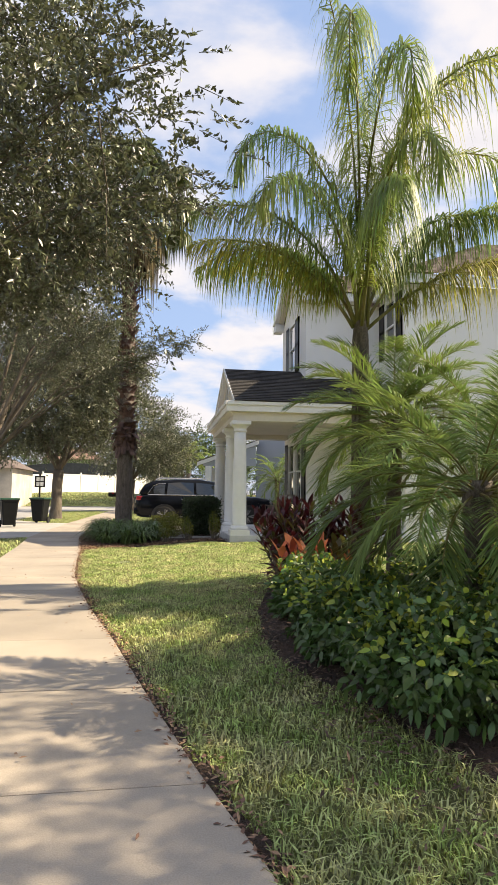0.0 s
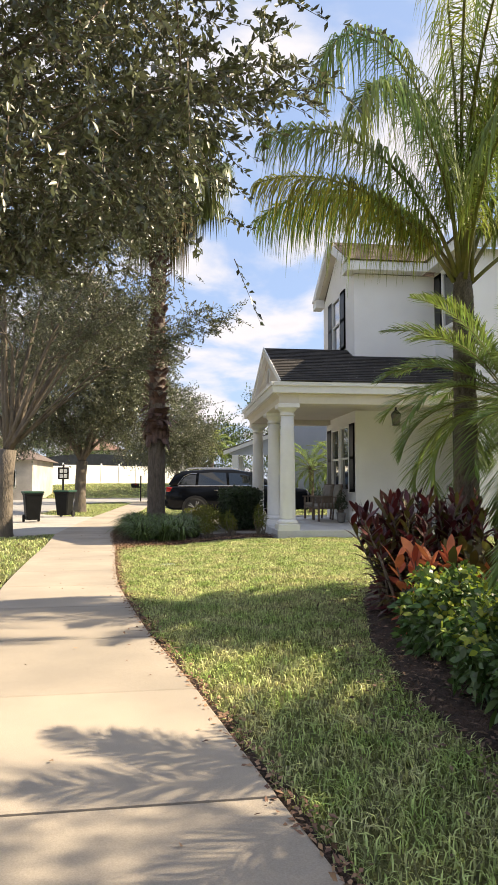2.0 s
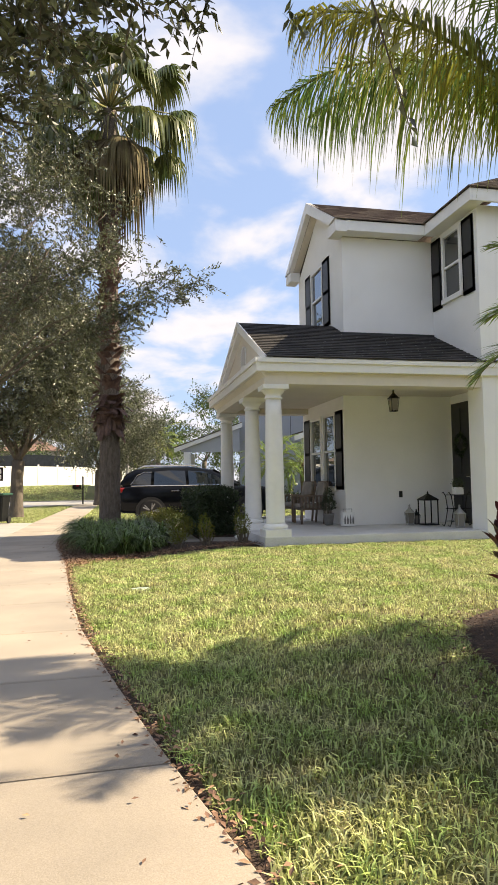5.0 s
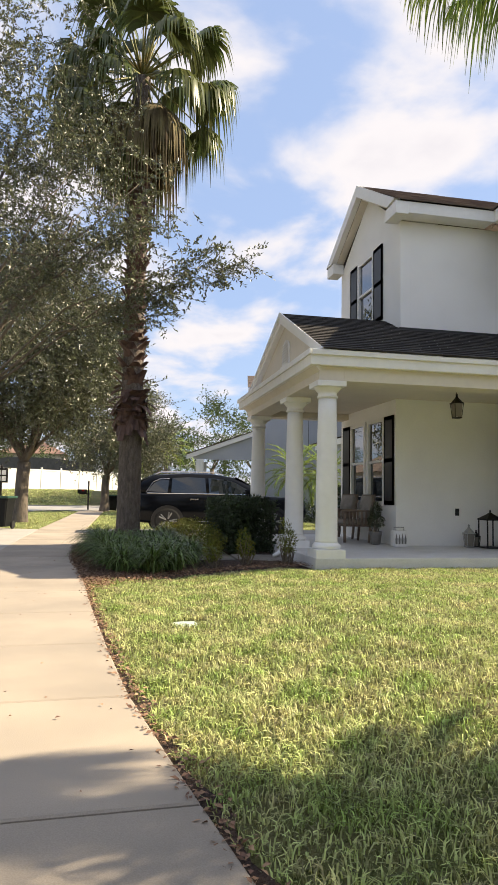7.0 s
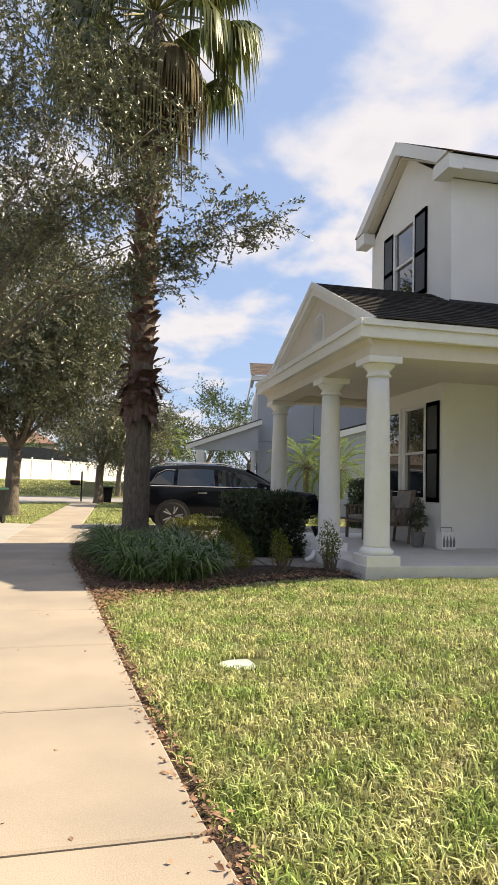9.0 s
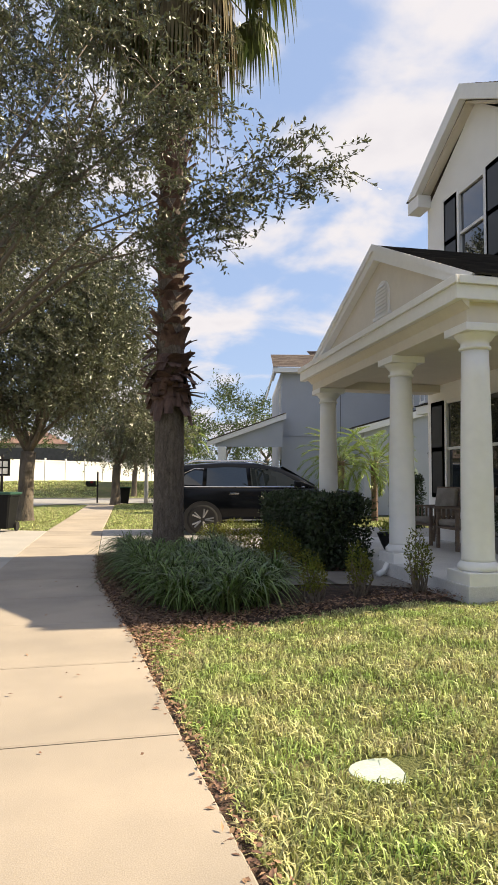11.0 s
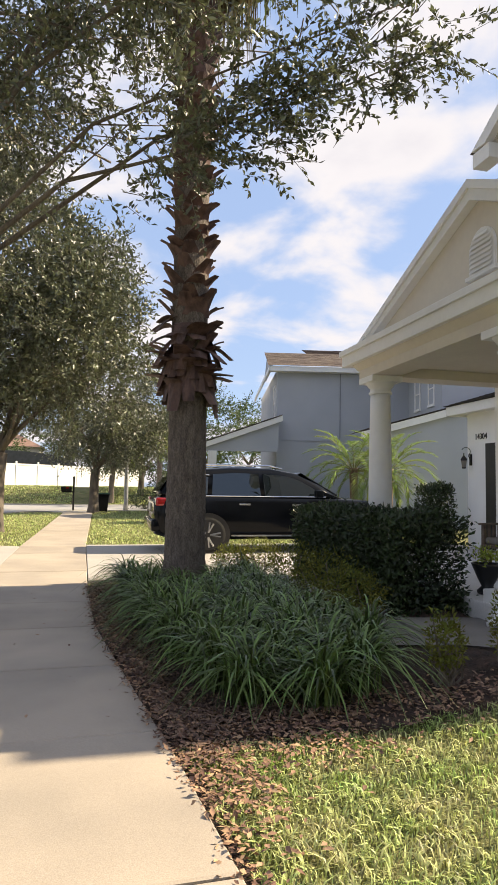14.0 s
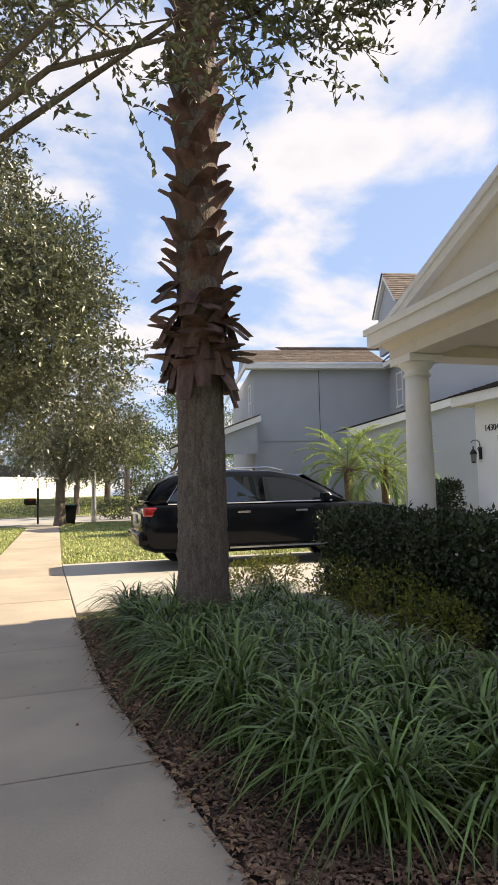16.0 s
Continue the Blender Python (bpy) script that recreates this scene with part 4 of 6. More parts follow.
def fan_palm(base, height, seed):
    """A tall fan palm: crossed trunk, split boots, dead skirt and fan leaves."""
    rng = np.random.default_rng(seed)
    t = thing("fan_palm", "tall fan palm with ragged brown boots on its trunk", "palm", at=base)
    bm = bmesh.new()
    prof = []
    z = -0.1
    while z < height:
        r = float(np.interp(z, (0, 0.5, 2.4, 6, height), (0.30, 0.245, 0.225, 0.2, 0.19))) * (1 + 0.010 * math.sin(z * 37) + 0.016 * math.sin(z * 61))
        prof.append((r, z))
        z += 0.05
    lathe(bm, prof, 128)
    # uneven fibres on the trunk
    for v in bm.verts:
        a = math.atan2(v.co.y, v.co.x)
        k = 1 + 0.012 * math.sin(a * 46 + 2 * math.sin(v.co.z * 2.3) + 5 * noise.noise(Vector((v.co.x * 3, v.co.y * 3, v.co.z * 1.5)))) + 0.02 * noise.noise(Vector((v.co.x * 9, v.co.y * 9, v.co.z * 2)))
        v.co.x *= k
        v.co.y *= k
    part("trunk", bm, M["palmtrunk"], t, smooth=True)
    # boots: broken leaf bases, the lowest ones hanging out as a ragged collar

    def boot(az, z, ln, wd, out, curl):
        b = bmesh.new()
        d = Vector((math.cos(az), math.sin(az), 0))
        s = Vector((-math.sin(az), math.cos(az), 0))
        r = 0.19
        rows = []
        for i in range(5):
            u = i / 4
            c = d * (r + out * u ** 1.3) + Z * (z + ln * (u * (1 - curl) - curl * u * u * 0.9))
            w = wd * (1 - 0.55 * u)
            rows.append([b.verts.new(c - s * w - d * 0.02), b.verts.new(c + d * 0.018), b.verts.new(c + s * w - d * 0.02), b.verts.new(c - d * 0.03)])
        for q, p in zip(rows, rows[1:]):
            for k in range(4):
                b.faces.new((q[k], q[(k + 1) % 4], p[(k + 1) % 4], p[k]))
        b.faces.new(rows[-1])
        b.faces.new(rows[0][::-1])
        me = bpy.data.meshes.new("boot")
        bmesh.ops.recalc_face_normals(b, faces=b.faces)
        b.to_mesh(me)
        b.free()
        return link("boot", me, M["boot"], t)

    z, k = 2.55, 0
    while z < height - 1.2:
        for j in range(8 if z < 3.35 else 6):
            az = k * 2.399 + j * 2 * math.pi / (8 if z < 3.35 else 6) + rng.uniform(-0.2, 0.2)
            if z < 3.35:
                boot(az, z + rng.uniform(-0.1, 0.12), rng.uniform(0.30, 0.56), rng.uniform(0.13, 0.20), rng.uniform(0.14, 0.36), rng.uniform(0.25, 1.0))
            else:
                boot(az, z + rng.uniform(-0.05, 0.05), rng.uniform(0.12, 0.24), rng.uniform(0.11, 0.15), rng.uniform(0.10, 0.21), rng.uniform(-0.1, 0.25))
        z += 0.13 if z < 3.35 else 0.17
        k += 1
    for j in range(22):
        boot(j * 2.399, rng.uniform(2.75, 3.15), rng.uniform(0.32, 0.52), rng.uniform(0.11, 0.17), rng.uniform(0.10, 0.22), rng.uniform(0.95, 1.25))
    for j in range(16):
        boot(j * 2.399 + 0.7, rng.uniform(2.6, 2.95), rng.uniform(0.10, 0.2), rng.uniform(0.11, 0.17), rng.uniform(0.26, 0.40), rng.uniform(0.2, 0.9))
    # fan leaves

    def fan(az, el, stem, size, droop, material):
        d = np.array((math.cos(az) * math.cos(el), math.sin(az) * math.cos(el), math.sin(el)))
        s = np.array((-math.sin(az), math.cos(az), 0))
        o = np.array((0, 0, height)) + d * 0.12
        hub = o + d * stem + np.array((0, 0, -droop * 0.25))
        up = np.cross(d, s)
        n = 38
        a = np.linspace(-1.9, 1.9, n)
        dirs = unit(np.cos(a)[:, None] * d + np.sin(a)[:, None] * s + 0.12 * up * np.cos(a * 2)[:, None])
        ln = size * (1 - 0.12 * np.abs(a)) * rng.uniform(0.9, 1.08, n)
        u = np.linspace(0, 1, 6)[None, :, None]
        p = hub + dirs[:, None, :] * ln[:, None, None] * u * (1 - 0.25 * droop * u)
        bend = rng.uniform(0.75, 1.25, (n, 1, 1))
        p = p - np.array((0, 0, 1)) * droop * ln[:, None, None] * bend * (0.18 * u + 1.15 * np.clip(u - 0.42, 0, 1) ** 1.25)
        p[:, 4:, :2] = p[:, 3:4, :2] + (p[:, 4:, :2] - p[:, 3:4, :2]) * max(0.25, 1 - 0.6 * droop)
        sd = unit(np.cross(dirs, up[None, :] + rng.normal(size=(n, 3)) * 0.2))
        w = np.tile(np.array((0.012, 0.05, 0.062, 0.05, 0.026, 0.004))[None, :], (n, 1)) * (size / 0.9)
        f = link("fan_leaf", strips_mesh("fan_leaf", p, sd, w), M[material], t)
        part("leaf_stem", tube(bmesh.new(), [o, (o + hub) / 2 + np.array((0, 0, 0.06)), hub], [0.03, 0.02, 0.012], 6), M["rachis"], f, smooth=True)

    for k in range(34):
        u = (k + 0.5) / 34
        fan(k * 2.399 + rng.uniform(-0.2, 0.2), radians(84 - 112 * u) + rng.uniform(-0.08, 0.08), rng.uniform(1.0, 1.6), rng.uniform(1.05, 1.4), 0.55 + 0.7 * u * rng.uniform(0.8, 1.2), "fan")
    for k in range(15):
        fan(k * 2.399 + 0.4, radians(-34 - 40 * (k / 15)), rng.uniform(0.7, 1.1), rng.uniform(1.0, 1.4), 1.3, "thatch" if k % 3 else "fan")
    return t


def leafy_mass(name, label, category, lobes, n, leaf, seed, material, aspect=0.45, at=(0, 0, 0), box_lobe=False, up=0.5, stems=None, extra=None, core=None):
    """A shrub or hedge: stems and many single leaves over one or more rounded lobes.
    lobes: (centre, radii) relative to at; box_lobe clips them square."""
    rng = np.random.default_rng(seed)
    t = thing(name, label, category, at=at)
    tot = sum(r[0] * r[1] + r[1] * r[2] + r[0] * r[2] for _, r in lobes)
    P, D = [], []
    bm = bmesh.new()
    for c, r in lobes:
        c, r = np.array(c), np.array(r)
        m = int(n * (r[0] * r[1] + r[1] * r[2] + r[0] * r[2]) / tot)
        d = rng_dirs(rng, m)
        if box_lobe:
            q = rng.uniform(-1, 1, (m, 3))
            k = rng.integers(0, 3, m)
            q[np.arange(m), k] = np.sign(q[np.arange(m), k]) * rng.uniform(0.72, 1.0, m)
            p = c + q * r * np.where(rng.uniform(size=(m, 1)) < 0.25, rng.uniform(0.2, 0.9, (m, 1)), 1.0)
            p = p + rng.normal(size=(m, 3)) * 0.03 + q * 0.035 * np.sin(p[:, [1, 2, 0]] * 7 + 1)
            d = unit(q ** 5 + rng.normal(size=(m, 3)) * 0.25)
        else:
            lump = 1 + 0.16 * np.sin(d[:, :1] * 7 + c[0] * 3) * np.sin(d[:, 1:2] * 6 + 1) + 0.1 * np.sin(d[:, 2:] * 9)
            p = c + d * r * lump * (rng.uniform(0.2, 1.0, (m, 1)) ** 0.35)
        p[:, 2] = np.maximum(p[:, 2], 0.02)
        P.append(p); D.append(d)
        for k in range(7):
            e = c + rng_dirs(rng, 1)[0] * r * 0.8
            e[2] = max(e[2], 0.1)
            b0 = np.array((c[0] + rng.uniform(-0.3, 0.3) * r[0], c[1] + rng.uniform(-0.3, 0.3) * r[1], -0.02))
            tube(bm, [b0, (b0 + e) / 2 + rng.normal(size=3) * 0.04, e], [0.014, 0.009, 0.003], 5)
    part("stem_wood", bm, M["bark"], t)["kind"] = "stuff"
    P, D = np.concatenate(P), np.concatenate(D)
    m = len(P)
    al = unit(D * 0.6 + rng.normal(size=(m, 3)) * 0.6 + np.array((0, 0, up * 0.5)))
    nr = D + np.array((0, 0, up)) + rng.normal(size=(m, 3)) * 0.5
    sel = np.zeros(m, bool)
    if extra:
        sel = (rng.uniform(size=m) < extra[1]) & (P[:, 2] > np.quantile(P[:, 2], 0.6))
    for mask, mt, nm in ((~sel, material, "foliage"), (sel, extra[0] if extra else None, "young_leaves")):
        if mask.any():
            k = int(mask.sum())
            if material == "ixora":
                # broad oval leaves with a drooping tip
                u = np.linspace(0, 1, 5)[None, :, None]
                ln = leaf * rng.uniform(0.7, 1.25, k)
                pts = P[mask][:, None, :] + al[mask][:, None, :] * ln[:, None, None] * u - np.array((0, 0, 0.3)) * ln[:, None, None] * u ** 2
                wd = leaf * 0.5 * np.array((0.12, 0.8, 1.0, 0.72, 0.05))[None, :] * rng.uniform(0.8, 1.2, (k, 1))
                link(nm, strips_mesh(nm, pts, unit(np.cross(al[mask], nr[mask])), wd), M[mt], t)
                continue
            link(nm, leaves_mesh(nm, P[mask], al[mask], nr[mask], leaf * rng.uniform(0.7, 1.3, k), leaf * aspect * rng.uniform(0.8, 1.2, k)), M[mt], t)
    return t


def blade_clump(name, label, category, spots, per, length, width, seed, material, lean=0.9, at=(0, 0, 0)):
    """Tufts of arching strap leaves at the given spots (x, y)."""
    rng = np.random.default_rng(seed)
    t = thing(name, label, category, at=at)
    sp = np.repeat(np.array(spots, dtype=float), per, axis=0)
    m = len(sp)
    az = rng.uniform(0, 2 * math.pi, m)
    ln = length * rng.uniform(0.6, 1.15, m)
    out = lean * rng.uniform(0.3, 1.0, m)
    d = np.stack([np.cos(az), np.sin(az), np.zeros(m)], axis=1)
    u = np.linspace(0, 1, 7)[None, :, None]
    base = np.concatenate([sp + rng.normal(size=(m, 2)) * 0.05, np.zeros((m, 1))], axis=1)
    p = base[:, None, :] + d[:, None, :] * (ln * out)[:, None, None] * u ** 1.5 * 0.8
    p = p + np.array((0, 0, 1.0)) * ln[:, None, None] * (u * 1.2 - (0.50 + 0.66 * out)[:, None, None] * u ** 2.0)
    p[:, :, 2] = np.maximum(p[:, :, 2], 0.015)
    sd = unit(np.stack([-np.sin(az), np.cos(az), rng.normal(size=m) * 0.25], axis=1))
    w = width * np.array((0.8, 0.95, 1.0, 1.0, 0.9, 0.6, 0.06))[None, :] * rng.uniform(0.75, 1.2, (m, 1))
    link("foliage", strips_mesh("foliage", p, sd, w), M[material], t)["kind"] = "stuff"
    return t


def rosette(name, label, at, n_stem, height, n_leaf, leaf_l, leaf_w, seed, materials, spread=0.25):
    """A croton-like bush: several stems, each with whorls of broad pointed leaves."""
    rng = np.random.default_rng(seed)
    t = thing(name, label, "shrub", at=at)
    bm = bmesh.new()
    buckets = {mt: [] for mt in materials}
    for s in range(n_stem):
        b0 = np.array((rng.normal() * spread * 0.4, rng.normal() * spread * 0.4, -0.03))
        a = rng.uniform(0, 6.28)
        e = b0 + np.array((math.cos(a) * spread * rng.uniform(0.3, 1.1), math.sin(a) * spread * rng.uniform(0.3, 1.1), height * rng.uniform(0.7, 1.05)))
        tube(bm, [b0, (b0 + e) / 2 + rng.normal(size=3) * 0.03, e], [0.014, 0.011, 0.006], 6)
        for k in range(n_leaf):
            u = 1 - 0.93 * (k / n_leaf) ** 1.1
            p = b0 + (e - b0) * u
            az = k * 2.399 + s
            el = radians(70 - 75 * (k / n_leaf)) + rng.normal() * 0.12
            d = np.array((math.cos(az) * math.cos(el), math.sin(az) * math.cos(el), math.sin(el)))
            mt = materials[int(rng.integers(0, len(materials)))] if k > 1 else materials[0]
            buckets[mt].append((p, d, leaf_l * rng.uniform(0.75, 1.2), leaf_w * rng.uniform(0.8, 1.2)))
    part("stem_wood", bm, M["bark"], t)["kind"] = "stuff"
    for mt, rows in buckets.items():
        if not rows:
            continue
        m = len(rows)
        p0 = np.array([r[0] for r in rows]); d = np.array([r[1] for r in rows]); ln = np.array([r[2] for r in rows]); wd = np.array([r[3] for r in rows])
        u = np.linspace(0, 1, 6)[None, :, None]
        p = p0[:, None, :] + d[:, None, :] * ln[:, None, None] * u - np.array((0, 0, 1.0)) * ln[:, None, None] * 0.28 * u ** 2
        sd = unit(np.cross(d, np.array((0, 0, 1.0)) + np.random.default_rng(seed + 1).normal(size=(m, 3)) * 0.2))
        w = wd[:, None] * np.array((0.15, 0.7, 1.0, 0.9, 0.55, 0.03))[None, :]
        link("leaves", strips_mesh("leaves", p, sd, w), M[mt], t)
    return t

# the palms and trees along the pavement
fan_palm((-5.72, 19.85, 0.02), 10.3, 11)
feather_palm("queen_palm", "queen palm with long drooping yellow-green fronds", (-2.1, 8.4, 0.1), [(0.15, 0), (0.13, 1.0), (0.11, 3.2), (0.08, 3.5)], 3, 5, 3.0, 0.80, 0.017, 1.2,
             (78, 60), (80, 100), 190, "queen", oldmat="queen_old", stem_r=0.026, plumose=0.6,
             lead=[(196, 70, 100, 3.0, 0.5), (180, 60, 78, 2.65, 0.95), (330, 88, 185, 6.3, 0.9), (235, 88, 62, 4.6, 0.2), (150, 66, 95, 3.0, 0.3), (355, 84, 165, 4.4, 0.3), (225, 80, 140, 3.3, 0.2),
                   (8, 60, 45, 3.3, 0.3), (355, 44, 48, 2.8, 0.95), (265, 85, 190, 4.9, 0.2), (300, 87, 195, 5.2, 0.2), (280, 83, 180, 3.6, 0.3), (250, 87, 190, 5.4, 0.2), (210, 84, 170, 3.9, 0.3)])
feather_palm("date_palm", "pygmy date palm with arching feathery green fronds", (-1.85, 7.85, 0.1), [(0.10, 0), (0.09, 0.9), (0.11, 2.1)], 42, 8, 1.45, 0.40, 0.013, 0.3, (82, -18), (55, 95), 90, "pygmy", stem_r=0.009, vee=0.3)
feather_palm("date_palm", "pygmy date palm with arching feathery green fronds", (-2.55, 4.35, 0.1), [(0.10, 0), (0.09, 0.8), (0.11, 1.25)], 34, 9, 1.25, 0.36, 0.013, 0.3, (66, -14), (55, 95), 85, "pygmy", stem_r=0.009, vee=0.3)
feather_palm("date_palm", "pygmy date palm with arching feathery green fronds", (-0.9, 7.2, 0.1), [(0.10, 0), (0.09, 0.8), (0.11, 1.75)], 36, 10, 1.6, 0.38, 0.013, 0.3, (80, -10), (55, 95), 80, "pygmy", stem_r=0.009, vee=0.3)
oak((-8.75, 6.6, -0.02), 7, [((-7.2, 6.6, 5.3), (2.0, 2.4, 2.2)), ((-6.0, 6.0, 4.4), (1.25, 1.5, 1.5)), ((-8.8, 7.0, 6.0), (2.0, 2.4, 1.9))], 6400, 0.065, 21, 0.19,
    targets=[(-4.85, 5.4, 3.75), (-5.0, 6.4, 4.3), (-5.3, 4.9, 4.5), (-5.5, 7.2, 3.9), (-6.1, 8.0, 3.75), (-6.6, 8.1, 3.6)])
oak((-9.3, 17.9, -0.02), 8, [((-8.6, 17.8, 6.5), (2.7, 3.0, 2.1)), ((-6.5, 17.2, 6.4), (1.7, 1.6, 1.1)), ((-9.8, 20.2, 5.9), (2.4, 2.6, 2.2)), ((-9.2, 22.0, 4.8), (1.8, 1.8, 1.6)), ((-9.0, 18.6, 9.0), (2.7, 2.8, 2.2))], 6000, 0.070, 22, 0.2,
    targets=[(-3.9, 16.8, 5.3), (-4.6, 16.4, 5.2), (-5.3, 16.7, 4.6), (-5.7, 16.2, 5.6), (-6.9, 16.5, 5.2)], fork=2.1)
oak((2.4, 2.2, 0.1), 7, [((1.9, 1.0, 5.0), (2.2, 2.0, 1.6)), ((1.4, 3.4, 4.6), (1.7, 1.2, 1.3))], 3000, 0.072, 27, 0.2, label="live oak beside the planting bed shading the lawn", per=12)
oak((-9.45, 32.0, -0.02), 8, [((-9.3, 32.0, 6.9), (3.3, 3.4, 3.6)), ((-7.3, 30.6, 5.2), (2.0, 2.2, 2.2)), ((-11.0, 33.0, 5.2), (2.4, 2.6, 2.3)), ((-7.4, 33.5, 7.4), (2.0, 2.2, 2.4))], 7600, 0.150, 23, 0.26, fork=2.3, per=11)
oak((-6.5, 46.0, -0.02), 8, [((-6.4, 46.0, 5.4), (3.6, 3.4, 2.9)), ((-4.5, 45.0, 4.2), (2.2, 2.2, 1.8))], 3600, 0.14, 24, 0.25, fork=2.2, per=10)
oak((-17.5, 45.0, -0.02), 7, [((-17.5, 45.0, 5.0), (3.4, 3.4, 2.4))], 2200, 0.15, 25, 0.2, fork=2.0, per=10)
oak((-5.0, 62.5, 0.0), 7, [((-5.0, 62.5, 5.2), (3.6, 3.6, 2.6))], 1900, 0.18, 26, 0.22, fork=2.2, per=10)

# strap-leaved ground cover round the fan palm
rngl = np.random.default_rng(40)
LIRIOPE = []
yy = 15.95
while yy < 20.6:
    x0 = walk_edge(yy) + 0.56
    x1 = float(np.interp(yy, (15.9, 16.6, 18.0, 20.6), (-4.9, -4.75, -4.85, -5.1)))
    xx = x0
    while xx < x1:
        px, py = xx + rngl.uniform(-0.1, 0.1), yy + rngl.uniform(-0.1, 0.1)
        if math.hypot(px + 5.77, py - 19.85) > 0.36 and not (yy < 16.25 and xx < -6.0):
            LIRIOPE.append((px, py))
        xx += 0.40
    yy += 0.40
for i in range(0, len(LIRIOPE), 1):
    sx, sy = LIRIOPE[i]
    blade_clump("liriope_clump", "tuft of dark green strap-leaved liriope in mulch", "grass clump", [(0, 0)], 200, rngl.uniform(0.80, 1.04), 0.0145, 100 + i, "liriope", 0.96, at=(sx, sy, gz(sx, sy)))["group"] = "liriope round the palm"

# clipped hedge and low shrubs by the porch
leafy_mass("hedge", "dark green clipped box hedge beside the garden path", "hedge", [((0, 0, 0.535), (0.42, 1.68, 0.515))], 26000, 0.062, 50, "hedge", at=(-3.45, 19.72, 0.05), box_lobe=True, aspect=0.5)
for k, (sx, sy, h, r) in enumerate(((-4.1, 21.75, 0.52, 0.36), (-4.55, 21.6, 0.45, 0.3), (-4.2, 19.6, 0.62, 0.36), (-4.14, 18.7, 0.62, 0.40), (-4.1, 18.1, 0.5, 0.34))):
    leafy_mass("shrub", "low yellow-green shrub beside the hedge", "shrub", [((0, 0, h * 0.55), (r, r * 1.2, h * 0.5))], 1500, 0.04, 60 + k, "shrub", at=(sx - 0.2, sy, 0.04))["group"] = "low shrubs"
for k, (sx, sy, h) in enumerate(((-4.56, 15.92, 0.50), (-4.04, 15.96, 0.55), (-3.38, 15.9, 0.66))):
    leafy_mass("shrub", "small sparse shrub in the mulch before the porch", "shrub", [((0, 0, h * 0.6), (0.13, 0.13, h * 0.42)), ((0.08, 0.03, h * 0.5), (0.1, 0.1, h * 0.3))], 800, 0.036, 70 + k, "shrub", at=(sx, sy, gz(sx, sy) + 0.02))["group"] = "small shrubs"

# planting bed with crotons
IX = [((-0.25, -1.45, 0.30), (0.50, 0.75, 0.32)), ((-0.35, -0.5, 0.30), (0.45, 0.7, 0.31)), ((-0.30, 0.15, 0.27), (0.45, 0.5, 0.33)), ((0.4, -0.9, 0.36), (0.6, 0.9, 0.42)), ((0.5, 0.2, 0.33), (0.5, 0.7, 0.38)), ((-0.34, 1.05, 0.27), (0.38, 0.55, 0.31))]
for k, (c, r) in enumerate(IX):
    leafy_mass("ixora_bush", "dense dark green broad-leaved bush in the bed", "shrub", [((0, 0, c[2]), r)], 3600, 0.065, 80 + k, "ixora", at=(-3.0 + c[0], 4.9 + c[1], 0.08), extra=("ixora_new", 0.22 + 0.05 * (k % 3)))["group"] = "bed bushes"
leafy_mass("ixora_bush", "bush with glossy yellow-green young leaves", "shrub", [((0, 0, 0.36), (0.45, 0.6, 0.4))], 1500, 0.085, 90, "ixora", at=(-2.35, 3.9, 0.1), extra=("ixora_new", 0.5))["group"] = "bed bushes"
rosette("croton", "dark maroon croton with upright narrow leaves", (-3.22, 7.25, 0.1), 34, 1.02, 34, 0.19, 0.046, 95, ["maroon", "maroon", "croton_g"], 0.4)
rosette("croton", "dark maroon croton with upright narrow leaves", (-2.72, 7.3, 0.1), 30, 1.0, 32, 0.19, 0.046, 96, ["maroon", "maroon", "croton_g"], 0.4)
rosette("croton", "orange-red croton with broad pointed leaves", (-3.36, 6.58, 0.1), 5, 0.60, 15, 0.25, 0.08, 97, ["croton", "croton", "croton"], 0.14)
rosette("croton", "bronze and orange croton with broad leaves", (-2.9, 6.5, 0.1), 8, 0.66, 18, 0.22, 0.07, 98, ["croton_g", "croton", "croton_g"], 0.25)
rosette("cordyline", "magenta cordyline with broad leaves", (-1.55, 5.0, 0.1), 4, 0.75, 14, 0.34, 0.08, 99, ["magenta", "maroon"], 0.16)

# ---- the neighbour's grey house ----
NEIGHBOUR = thing("house", "grey stucco two-storey house with brown shingle roof", "house")


def npart(name, bm, material="grey", label=""):
    return part(name, bm, M[material], NEIGHBOUR, label)


